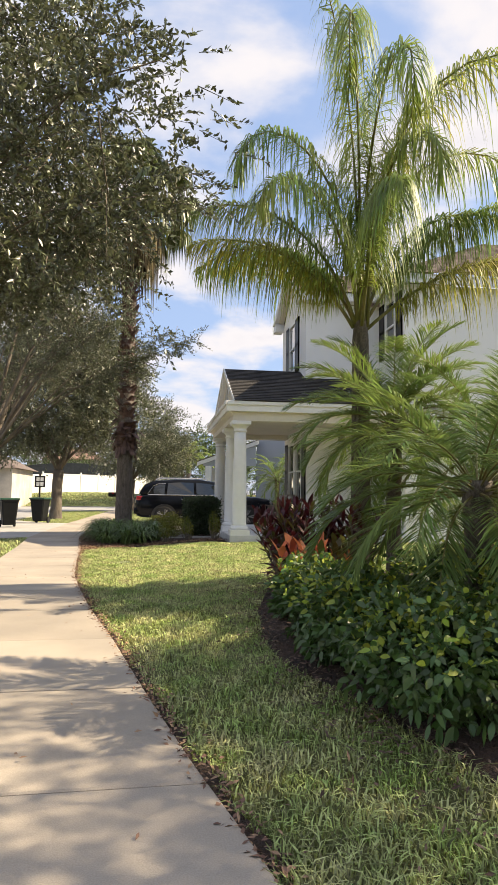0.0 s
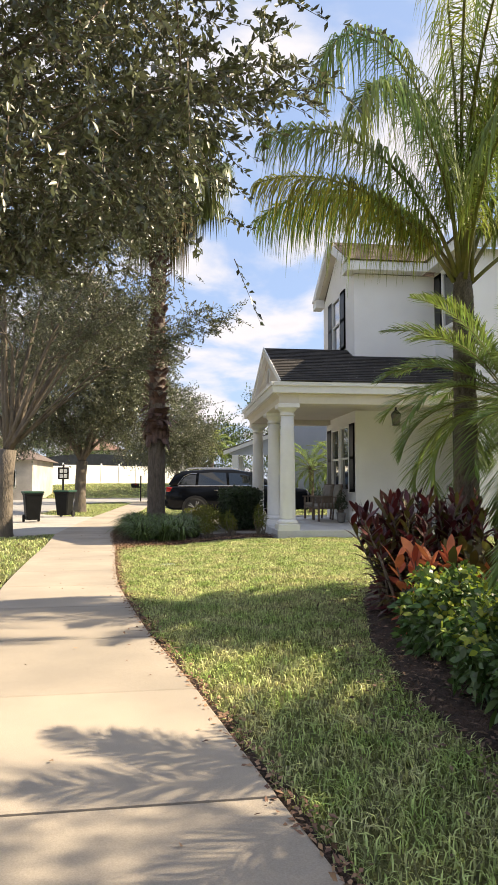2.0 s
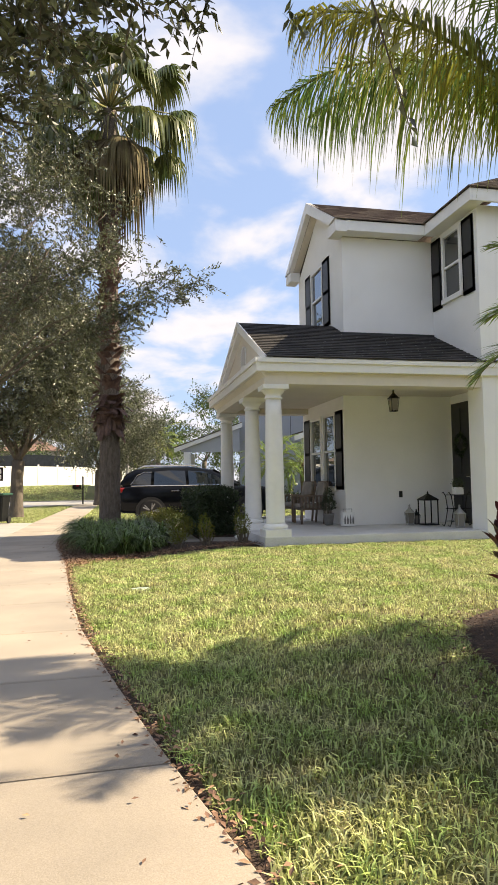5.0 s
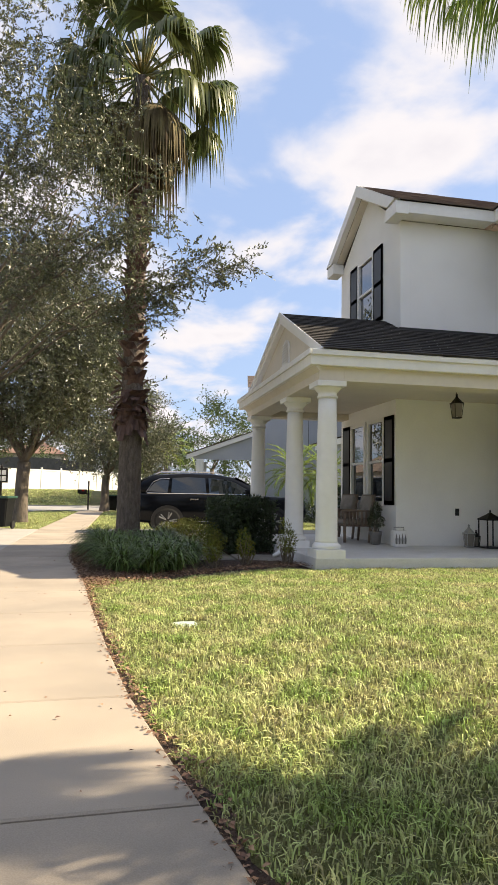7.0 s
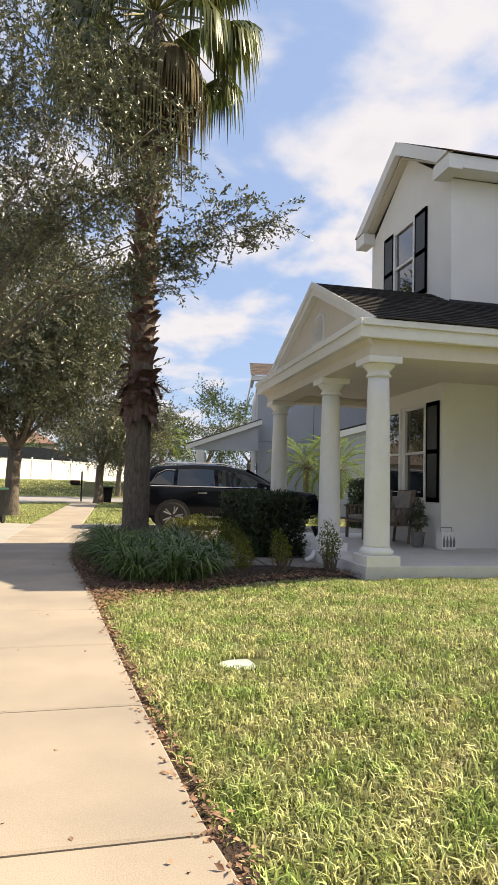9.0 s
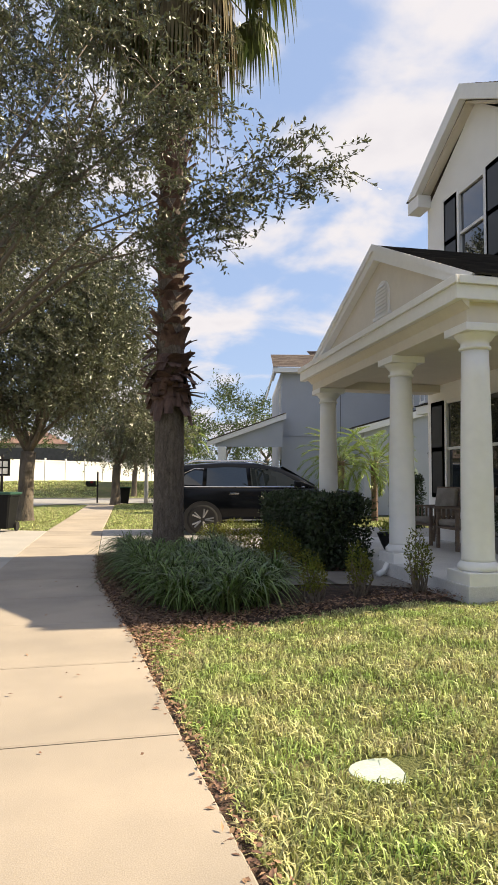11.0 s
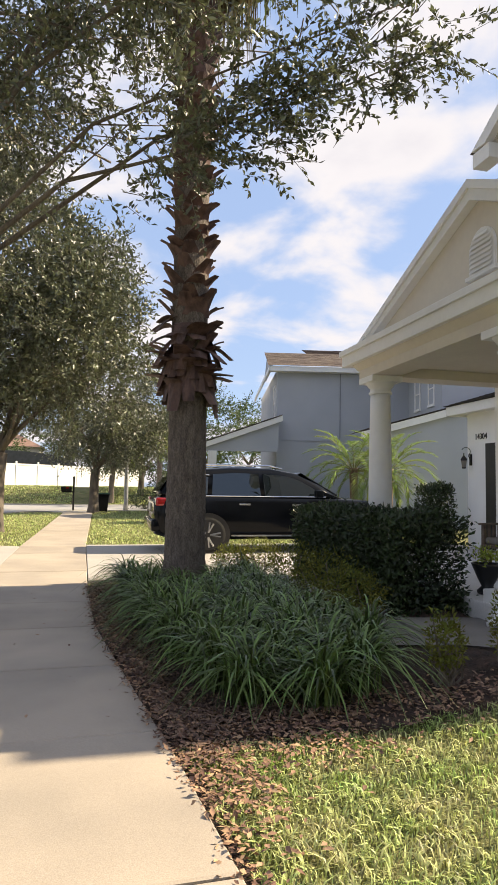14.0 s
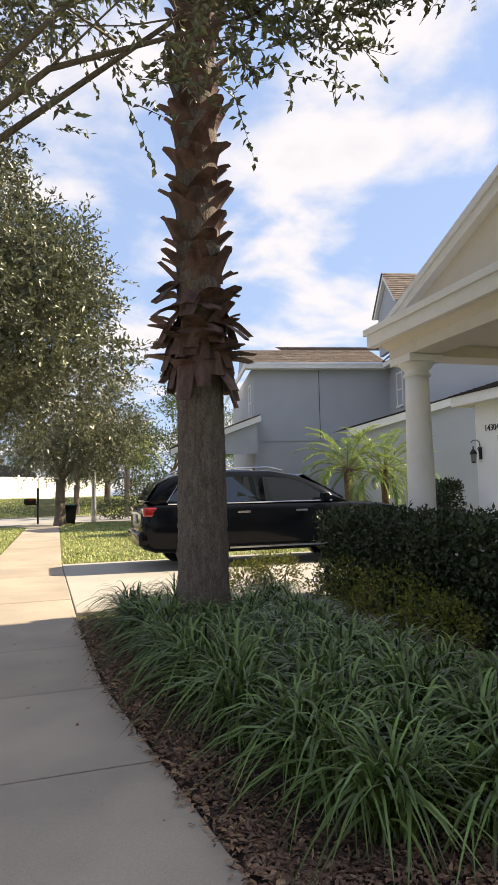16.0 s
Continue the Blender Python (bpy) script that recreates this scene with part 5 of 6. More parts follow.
def build_neighbour():
    # side wall facing the driveway, then a recessed wing and the garage wing
    npart("wall", boxbm(0.6, 40.0, 0.0, 14.0, 50.0, 6.75))
    npart("wall", boxbm(6.6, 35.6, 0.0, 16.0, 39.99, 6.75))
    npart("wall_band", boxbm(0.58, 39.97, 3.52, 6.59, 39.998, 3.57), "grey")
    npart("joint", boxbm(3.45, 39.98, 3.58, 3.47, 39.999, 6.6), "black")
    # eaves
    npart("fascia", boxbm(0.25, 39.6, 6.6, 6.4, 39.66, 6.82, bevel=0.006), "trim")
    npart("soffit", boxbm(0.25, 39.661, 6.6, 6.4, 39.998, 6.64), "trim")
    npart("fascia", boxbm(6.2, 35.2, 6.6, 6.26, 39.59, 6.82, bevel=0.006), "trim")
    npart("fascia", boxbm(6.261, 35.2, 6.6, 16.3, 35.26, 6.82, bevel=0.006), "trim")
    npart("soffit", boxbm(6.261, 35.261, 6.6, 6.598, 39.59, 6.64), "trim")
    npart("fascia", boxbm(0.19, 39.6, 6.6, 0.249, 50.3, 6.82, bevel=0.006), "trim")
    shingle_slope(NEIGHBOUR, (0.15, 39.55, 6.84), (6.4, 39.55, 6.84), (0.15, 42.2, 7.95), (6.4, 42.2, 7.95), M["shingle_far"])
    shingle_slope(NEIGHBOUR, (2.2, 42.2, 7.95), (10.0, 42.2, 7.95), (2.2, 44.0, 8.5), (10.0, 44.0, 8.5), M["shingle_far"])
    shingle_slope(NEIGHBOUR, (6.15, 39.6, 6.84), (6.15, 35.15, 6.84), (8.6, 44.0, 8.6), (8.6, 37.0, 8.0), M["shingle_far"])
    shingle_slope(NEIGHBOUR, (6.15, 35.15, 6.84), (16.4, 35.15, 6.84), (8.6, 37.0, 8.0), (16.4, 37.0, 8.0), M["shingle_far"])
    npart("gable_wall", prism(bmesh.new(), [(39.9, 6.83), (44.0, 6.83), (42.2, 7.9)], 0.3, 0.4, "x"))
    # small front gable over the wing
    npart("gable_wall", prism(bmesh.new(), [(36.0, 6.83), (38.4, 6.83), (38.4, 8.6), (37.2, 9.8), (36.0, 8.6)], 5.7, 5.85, "x"))
    for a in (35.75, 38.65):
        npart("rake_board", prism(bmesh.new(), [(a, 8.45), (37.2, 9.96), (37.2, 9.72), (a + (0.2 if a < 37 else -0.2), 8.45)], 5.55, 5.69, "x"), "trim")
        shingle_slope(NEIGHBOUR, (5.5, a, 8.47), (10.5, a, 8.47), (5.5, 37.2, 9.98), (10.5, 37.2, 9.98), M["shingle_far"])
    # windows of the recessed wing and street side
    for a, b in ((38.3, 38.95), (36.5, 37.15)):
        sash_window(NEIGHBOUR, 6.6, a, b, 4.85, 6.2)
    sash_window(NEIGHBOUR, 0.6, 40.9, 41.7, 4.6, 6.1)
    # lean-to garage roof along the side, with its pale rake
    npart("wall", prism(bmesh.new(), [(3.6, 0.0), (9.4, 0.0), (9.4, 5.0), (3.6, 3.38)], 34.6, 35.59, "y"))
    npart("rake_board", prism(bmesh.new(), [(3.2, 3.22), (9.7, 5.04), (9.7, 5.32), (3.2, 3.48)], 34.4, 34.59, "y"), "trim")
    shingle_slope(NEIGHBOUR, (3.1, 34.35, 3.5), (3.1, 36.2, 3.5), (9.7, 34.35, 5.34), (9.7, 36.2, 5.34), M["shingle_far"])
    # front porch with its shed gable
    npart("porch_gable", prism(bmesh.new(), [(-2.6, 2.95), (0.59, 2.95), (0.59, 4.25), (-2.6, 3.1)], 39.0, 39.12, "y"))
    npart("rake_board", prism(bmesh.new(), [(-2.95, 2.95), (0.75, 4.28), (0.75, 4.52), (-2.95, 3.17)], 38.85, 38.998, "y"), "trim")
    shingle_slope(NEIGHBOUR, (-3.0, 38.8, 3.2), (-3.0, 42.5, 3.2), (0.75, 38.8, 4.55), (0.75, 42.5, 4.55), M["shingle_far"])
    for yc in (39.1, 42.1):
        npart("porch_post", boxbm(-2.45, yc - 0.18, 0.0, -2.08, yc + 0.18, 2.949, bevel=0.01), "trim")
    npart("porch_slab", boxbm(-2.6, 38.9, 0.0, 0.58, 42.4, 0.16), "porchfloor")
    npart("window", boxbm(0.55, 40.3, 0.9, 0.598, 41.6, 2.4), "glass")


build_neighbour()
NEIGHBOUR.matrix_world = pose(1.35, 40.0, 0) @ pose(0, 0, 0, 0, 0, -11) @ pose(-0.6, -40.0, 0)


def lantern(name, label, at, s=1.0, hang=False, metal="iron"):
    """A four-sided metal lantern with glass panes, a peaked cap and a ring."""
    t = thing(name, label, "lantern", at=at)
    w, h = 0.085 * s, 0.27 * s
    part("base", boxbm(-w * 0.8, -w * 0.8, 0, w * 0.8, w * 0.8, 0.025 * s, bevel=0.004), M[metal], t)
    bm = bmesh.new()
    for a, b in ((-1, -1), (1, -1), (1, 1), (-1, 1)):
        tube(bm, [(a * w * 0.72, b * w * 0.72, 0.02 * s), (a * w, b * w, h)], 0.007 * s, 5)
    box(bm, -w * 1.1, -w * 1.1, h, w * 1.1, w * 1.1, h + 0.018 * s)
    part("cage", bm, M[metal], t)
    bm = bmesh.new()
    lathe(bm, [(w * 0.95, 0.03 * s), (w * 1.25, h)], 4, caps=False)
    bmesh.ops.rotate(bm, verts=bm.verts, matrix=Matrix.Rotation(radians(45), 3, "Z"))
    part("pane", bm, M["lampglass"], t)
    part("cap", lathe(bmesh.new(), [(w * 1.35, h + 0.018 * s), (w * 0.8, h + 0.07 * s), (w * 0.35, h + 0.11 * s), (w * 0.2, h + 0.15 * s), (w * 0.3, h + 0.165 * s), (0.004, h + 0.19 * s)], 8), M[metal], t)
    part("candle", lathe(bmesh.new(), [(0.018 * s, 0.026 * s), (0.018 * s, 0.13 * s), (0.004 * s, 0.14 * s)], 10), M["plate"], t)
    if hang:
        bm = bmesh.new()
        tube(bm, [(0, 0, h + 0.18 * s), (0, 0, h + 0.34 * s)], 0.006 * s, 6)
        part("chain", bm, M[metal], t)
    return t


def wall_lantern(at, label):
    """A lantern on a scrolled bracket fixed to a wall that faces the street."""
    t = thing("wall_lantern", label, "wall lamp", at=at)
    part("backplate", boxbm(-0.02, -0.05, -0.12, 0.0, 0.05, 0.16, bevel=0.006), M["iron"], t)
    pts = [(-0.02, 0, -0.02)]
    for k in range(12):
        a = radians(-60 + 20 * k)
        pts.append((-0.14 + 0.12 * math.cos(a) * 1.0, 0, 0.22 + 0.10 * math.sin(a)))
    part("bracket", tube(bmesh.new(), pts, 0.009, 6), M["iron"], t)
    w = 0.075
    bm = bmesh.new()
    lathe(bm, [(w * 0.6, -0.26), (w * 0.7, -0.24), (w, -0.06), (w * 1.25, -0.05), (w * 0.7, 0.02), (w * 0.2, 0.06), (w * 0.2, 0.12)], 6, at=(-0.2, 0, 0.06))
    part("lantern_body", bm, M["iron"], t)
    bm = bmesh.new()
    lathe(bm, [(w * 0.74, -0.23), (w * 1.02, -0.065)], 6, at=(-0.2, 0, 0.06), caps=False)
    part("pane", bm, M["lampglass"], t)
    return t


# ---- things on the porch ----
lantern("hanging_lantern", "black iron lantern hanging from the porch ceiling", (0.05, 16.75, 2.66), 1.0, hang=True)
wall_lantern((2.249, 26.15, 2.12), "black scrolled wall lantern beside the garage")


def chair(at, rz):
    """A slatted wooden armchair with seat and back cushions."""
    t = thing("armchair", "weathered wooden armchair with taupe cushions on the porch", "chair", "porch chairs", at=at, rz=rz)
    for sx in (-0.3, 0.3):
        part("leg", boxbm(sx - 0.025, -0.3, 0, sx + 0.025, -0.25, 0.62, bevel=0.004), M["wood"], t)
        bm = bmesh.new()
        tube(bm, [(sx, 0.24, 0), (sx, 0.28, 0.4), (sx, 0.36, 0.95)], 0.027, 6)
        part("leg", bm, M["wood"], t)
        part("armrest", boxbm(sx - 0.04, -0.34, 0.621, sx + 0.04, 0.32, 0.65, bevel=0.006), M["wood"], t)
        for k in range(5):
            y = -0.18 + k * 0.09
            part("slat", boxbm(sx - 0.01, y - 0.018, 0.36, sx + 0.01, y + 0.018, 0.62), M["wood"], t)
    part("seat", boxbm(-0.32, -0.31, 0.32, 0.32, 0.28, 0.36, bevel=0.006), M["wood"], t)
    for k in range(7):
        x = -0.24 + k * 0.08
        bm = bmesh.new()
        tube(bm, [(x, 0.29, 0.36), (x, 0.35, 0.92)], 0.014, 5)
        part("slat", bm, M["wood"], t)
    part("back_rail", boxbm(-0.31, 0.33, 0.90, 0.31, 0.38, 0.97, bevel=0.006), M["wood"], t)
    part("cushion", boxbm(-0.27, -0.29, 0.36, 0.27, 0.24, 0.46, bevel=0.035), M["cushion"], t, smooth=True)
    bm = boxbm(-0.26, -0.05, 0, 0.26, 0.05, 0.48, bevel=0.035)
    part("cushion", bm, M["cushion"], t, smooth=True, m=pose(0, 0.25, 0.47, -10))
    return t


chair((-1.2, 18.75, FLOOR), -90)
chair((-1.2, 19.75, FLOOR), -80)


def pot_tree(at, h, r, label, seed):
    t = leafy_mass("potted_plant", label, "potted plant", [((0, 0, 0.30 + h * 0.28), (r, r, h * 0.3)), ((0, 0, 0.30 + h * 0.62), (r * 0.65, r * 0.65, h * 0.3))], 1300, 0.035, seed, "hedge", at=at)
    part("pot", lathe(bmesh.new(), [(0.085, 0.0), (0.095, 0.02), (0.12, 0.22), (0.13, 0.23), (0.13, 0.25), (0.11, 0.25), (0.10, 0.22)], 16), M["pot"], t, "small grey pot", smooth=True)
    return t


pot_tree((-0.98, 18.05, FLOOR), 0.55, 0.16, "small dark conifer in a grey pot on the porch", 120)


def picture_box():
    t = thing("lantern_box", "white box lantern with grey tree silhouettes on the porch", "box", at=(-0.72, 17.55, FLOOR))
    part("body", boxbm(-0.13, -0.09, 0, 0.13, 0.09, 0.30, bevel=0.006), M["trim"], t)
    for k in range(4):
        x = -0.09 + k * 0.06
        bm = prism(bmesh.new(), [(x - 0.018, 0.05), (x + 0.018, 0.05), (x + 0.022, 0.14), (x, 0.25 - 0.02 * (k % 2)), (x - 0.022, 0.14)], -0.094, -0.0905, "y")
        part("silhouette", bm, M["pot"], t)
    part("handle", tube(bmesh.new(), [(-0.1, 0, 0.30), (-0.1, 0, 0.36), (0.1, 0, 0.36), (0.1, 0, 0.30)], 0.006, 6), M["iron"], t)


picture_box()
lantern("floor_lantern", "grey metal lantern on the porch floor", (0.62, 17.35, FLOOR), 0.95, metal="steel")
lantern("floor_lantern", "small black lantern on the porch floor", (0.80, 17.40, FLOOR), 0.72)
lantern("floor_lantern", "silver lantern with a peaked top on the porch floor", (1.12, 16.15, FLOOR), 1.0, metal="steel")


def cage_lantern():
    t = thing("candle_cage", "tall open black iron cage with a peaked roof", "lantern", at=(0.98, 17.2, FLOOR))
    w, h = 0.15, 0.52
    for a, b in ((-1, -1), (1, -1), (1, 1), (-1, 1)):
        part("post", boxbm(a * w - 0.01, b * w - 0.01, 0.02, a * w + 0.01, b * w + 0.01, h), M["iron"], t)
    part("base", boxbm(-w - 0.02, -w - 0.02, 0, w + 0.02, w + 0.02, 0.02), M["iron"], t)
    bm = bmesh.new()
    for z in (h, ):
        for s in (-1, 1):
            box(bm, -w - 0.02, s * w - 0.012, z, w + 0.02, s * w + 0.012, z + 0.03)
            box(bm, s * w - 0.012, -w + 0.013, z, s * w + 0.012, w - 0.013, z + 0.03)
    part("rail", bm, M["iron"], t)
    part("roof", lathe(bmesh.new(), [(w * 1.5, h + 0.031), (w * 0.5, h + 0.11), (0.012, h + 0.15), (0.018, h + 0.17), (0.004, h + 0.20)], 4), M["iron"], t, m=pose(0, 0, 0, 0, 0, 45))


cage_lantern()


def plant_stand():
    t = thing("plant_stand", "black wrought-iron plant stand with scrolled feet", "plant stand", at=(1.35, 16.55, FLOOR))
    for sx in (-0.26, 0.26):
        for sy in (-0.12, 0.12):
            g = 1 if sx > 0 else -1
            pts = [(sx + g * 0.07, sy, 0.03), (sx + g * 0.03, sy, 0.0), (sx, sy, 0.06), (sx - g * 0.06, sy, 0.35), (sx - g * 0.02, sy, 0.62), (sx + g * 0.03, sy, 0.70), (sx + g * 0.06, sy, 0.68)]
            part("leg", tube(bmesh.new(), pts, 0.010, 6), M["iron"], t)
    for z in (0.10, 0.36, 0.64):
        bm = bmesh.new()
        for sy in (-0.12, 0.12):
            tube(bm, [(-0.24, sy, z), (0.24, sy, z)], 0.008, 6)
        for k in range(5):
            tube(bm, [(-0.2 + k * 0.1, -0.12, z), (-0.2 + k * 0.1, 0.12, z)], 0.005, 5)
        part("shelf", bm, M["iron"], t)
    return t


plant_stand()
p = leafy_mass("potted_plant", "small plant in a square white pot on the iron stand", "potted plant", [((0, 0, 0.22), (0.12, 0.12, 0.1))], 260, 0.04, 121, "hedge", at=(1.33, 16.55, FLOOR + 0.65))
part("pot", boxbm(-0.09, -0.07, 0, 0.09, 0.07, 0.15, bevel=0.006), M["trim"], p, "square white pot")
o = tagged(part("outlet_box", boxbm(0.62, 17.84, 0.86, 0.70, 17.858, 1.0, bevel=0.004), M["black"]), "small black outlet cover on the porch wall", "outlet")
urn = thing("planter", "black urn planter with yellow-green plants by the porch step", "planter", at=(-2.72, 18.15, FLOOR))
part("urn", lathe(bmesh.new(), [(0.10, 0), (0.11, 0.03), (0.06, 0.08), (0.10, 0.16), (0.16, 0.30), (0.17, 0.32), (0.15, 0.32), (0.12, 0.26)], 18), M["black"], urn, smooth=True)
rr = np.random.default_rng(5)
pp = rr.normal(size=(260, 3)) * np.array((0.08, 0.08, 0.05)) + np.array((0, 0, 0.4))
link("foliage", leaves_mesh("foliage", pp, rr.normal(size=(260, 3)) + np.array((0, 0, .5)), rr.normal(size=(260, 3)), np.full(260, 0.05), np.full(260, 0.022)), M["ixora_new"], urn)
dp = thing("downpipe_end", "white block and drain bend at the foot of the column", "drain", at=(-3.04, 17.45, 0.1))
part("bend", tube(bmesh.new(), [(0, 0, 0.16), (-0.06, -0.01, 0.06), (-0.16, -0.04, 0.02)], 0.04, 8), M["trim"], dp, smooth=True)

wr = thing("door_wreath", "dark green leafy wreath on the front door", "wreath", at=(1.90, 17.34, 2.0))
rw = np.random.default_rng(9)
aw = rw.uniform(0, 2 * math.pi, 420)
pw = np.stack([rw.normal(size=420) * 0.02 - 0.02, np.cos(aw) * (0.2 + rw.normal(size=420) * 0.03), np.sin(aw) * (0.2 + rw.normal(size=420) * 0.03)], axis=1)
link("foliage", leaves_mesh("foliage", pw, rw.normal(size=(420, 3)), rw.normal(size=(420, 3)), np.full(420, 0.06), np.full(420, 0.025)), M["hedge"], wr)

# house number over the garage lamp
num = bpy.data.curves.new("house_number", "FONT")
num.body, num.size, num.extrude = "14304", 0.20, 0.006
num.align_x = "CENTER"
nob = new("house_number", num)
nob.matrix_world = pose(2.24, 25.72, 2.62, 90, 0, -90)
num.materials.append(M["black"])
tagged(nob, "black house number 14304 on the garage wall", "house number")

# ---- the parked car ----


def suv(at, rz):
    """A black SUV facing +x: lofted body, glass, wheels, lamps, trim."""
    t = thing("car", "black SUV with chrome window trim parked on the driveway", "car", at=at, rz=rz)
    L = 4.85
    st = [  # x, floor, belt, half width, shoulder drop
        (-2.42, 0.55, 0.95, 0.72, 0.06), (-2.38, 0.36, 1.06, 0.86, 0.05), (-2.2, 0.30, 1.12, 0.93, 0.05), (-1.6, 0.27, 1.13, 0.96, 0.05), (-0.8, 0.26, 1.12, 0.96, 0.05), (0.0, 0.26, 1.11, 0.96, 0.05),
        (0.7, 0.26, 1.10, 0.96, 0.06), (1.2, 0.27, 1.09, 0.95, 0.08), (1.8, 0.28, 1.06, 0.93, 0.09), (2.2, 0.32, 1.0, 0.87, 0.09), (2.38, 0.42, 0.88, 0.78, 0.08), (2.43, 0.52, 0.70, 0.62, 0.05)]

    def loft(rows, name, material, smooth=True, parent=t):
        bm = bmesh.new()
        rings = [[bm.verts.new(p) for p in r] for r in rows]
        n = len(rings[0])
        for a, b in zip(rings, rings[1:]):
            for i in range(n):
                bm.faces.new((a[i], a[(i + 1) % n], b[(i + 1) % n], b[i]))
        bm.faces.new(rings[0][::-1])
        bm.faces.new(rings[-1])
        return part(name, bm, material, parent, smooth=smooth)

    rows = []
    for x, lo, hi, w, dr in st:
        half = [(0, lo), (w * 0.8, lo), (w * 0.95, lo + 0.08), (w * 0.985, lo + 0.25), (w, (lo + hi) / 2), (w * 0.985, hi - dr * 2.2), (w * 0.95, hi - dr * 0.5), (w * 0.88, hi), (w * 0.5, hi + 0.02), (0, hi + 0.03)]
        rows.append([(x, y, z) for y, z in half] + [(x, -y, z) for y, z in half[-2:0:-1]])
    loft(rows, "body", M["carpaint"])
    gh = [(-2.3, 1.16, 1.20, 0.80, 0.78), (-2.12, 1.10, 1.50, 0.84, 0.72), (-1.85, 1.10, 1.64, 0.87, 0.70), (-1.0, 1.10, 1.71, 0.89, 0.71), (-0.2, 1.10, 1.71, 0.89, 0.71), (0.35, 1.09, 1.62, 0.88, 0.70), (0.8, 1.08, 1.40, 0.86, 0.74), (1.25, 1.06, 1.12, 0.82, 0.80)]
    rows = []
    for x, lo, hi, wb, wt in gh:
        half = [(0, lo), (wb, lo), (wb * 0.4 + wt * 0.6, lo * 0.4 + hi * 0.6), (wt, hi - 0.05), (wt - 0.08, hi - 0.01), (0, hi + 0.015)]
        rows.append([(x, y, z) for y, z in half] + [(x, -y, z) for y, z in half[-2:0:-1]])
    loft(rows, "cabin", M["carpaint"])

    def on_side(x, z, sgn, out=0.012):
        lo = np.interp(x, [g[0] for g in gh], [g[1] for g in gh]); hi = np.interp(x, [g[0] for g in gh], [g[2] for g in gh])
        wb = np.interp(x, [g[0] for g in gh], [g[3] for g in gh]); wt = np.interp(x, [g[0] for g in gh], [g[4] for g in gh])
        f = (z - lo) / max(0.01, hi - lo)
        w = wb * (1 - f) + wt * f if f < 0.9 else wt
        return (x, sgn * (w + out), z)

    panes = {"quarter_window": [(-2.0, 1.18), (-1.45, 1.15), (-1.42, 1.50), (-1.62, 1.52), (-1.8, 1.42)], "rear_window": [(-1.36, 1.15), (-0.42, 1.14), (-0.45, 1.58), (-0.9, 1.595), (-1.33, 1.56)],
             "front_window": [(-0.34, 1.14), (0.86, 1.12), (0.72, 1.26), (0.38, 1.46), (0.12, 1.55), (-0.36, 1.585)]}
    for sgn in (-1, 1):
        for nm, pl in panes.items():
            bm = bmesh.new()
            a = [bm.verts.new(on_side(x, z, sgn)) for x, z in pl]
            b = [bm.verts.new(on_side(x, z, sgn, -0.02)) for x, z in pl]
            bm.faces.new(a)
            for i in range(len(a)):
                j = (i + 1) % len(a)
                bm.faces.new((a[i], a[j], b[j], b[i]))
            part(nm, bm, M["carglass"], t)
        pts = [on_side(x, 1.125, sgn, 0.02) for x in np.linspace(-2.0, 0.9, 12)]
        part("chrome_trim", tube(bmesh.new(), pts, 0.012, 6), M["chrome"], t, "chrome window strip")
        part("chrome_trim", tube(bmesh.new(), [on_side(x, z, sgn, 0.018) for x, z in ((-2.02, 1.16), (-1.83, 1.45), (-1.62, 1.55), (-1.4, 1.545))], 0.010, 6), M["chrome"], t)
        part("roof_rail", tube(bmesh.new(), [(-1.75, sgn * 0.66, 1.68), (-1.6, sgn * 0.66, 1.745), (-0.2, sgn * 0.66, 1.755), (0.05, sgn * 0.66, 1.69)], 0.016, 6), M["chrome"], t)
        m = part("mirror", boxbm(0.62, sgn * 0.93 - 0.02, 1.12, 0.78, sgn * 1.10, 1.27, bevel=0.03), M["carpaint"], t, smooth=True)
        for x in (-0.75, 0.28):
            part("door_handle", boxbm(x - 0.11, sgn * 0.962, 0.95, x + 0.11, sgn * 0.985, 0.985, bevel=0.006), M["chrome"], t)
        part("sill_strip", boxbm(-1.0, sgn * 0.945, 0.33, 0.95, sgn * 0.972, 0.36), M["chrome"], t)
        part("tail_lamp", boxbm(-2.40, sgn * 0.70 - 0.2, 0.92, -2.16, sgn * 0.70 + 0.215, 1.08, bevel=0.03), M["redlens"], t, "red tail lamp", smooth=True)
        part("headlamp", boxbm(1.95, sgn * 0.68 - 0.14, 0.80, 2.32, sgn * 0.68 + 0.17, 0.92, bevel=0.03), M["lampglass"], t, smooth=True)
        for x in (-1.45, 1.42):
            w = new("wheel")
            w.parent = t
            w.matrix_local = pose(x, sgn * 0.86, 0.36, 90, 0, 0)
            part("arch", lathe(bmesh.new(), [(0.30, -0.118), (0.43, -0.118), (0.43, 0.118), (0.30, 0.118)], 28), M["black"], w)
            part("tyre", lathe(bmesh.new(), [(0.25, -0.11), (0.34, -0.125), (0.36, -0.09), (0.36, 0.09), (0.34, 0.125), (0.25, 0.11)], 28), M["rubber"], w, smooth=True)
            part("rim", lathe(bmesh.new(), [(0.255, -0.115), (0.255, 0.115)], 28), M["black"], w)
            zz = -sgn * 0.122
            for k in range(10):
                a, da = (k // 2) * 2 * math.pi / 5, 0.16 * (-1) ** k
                part("spoke", tube(bmesh.new(), [(0.05 * math.cos(a), 0.05 * math.sin(a), zz), (0.25 * math.cos(a + da), 0.25 * math.sin(a + da), zz)], 0.02, 5), M["alloy"], w)
    bm = bmesh.new()
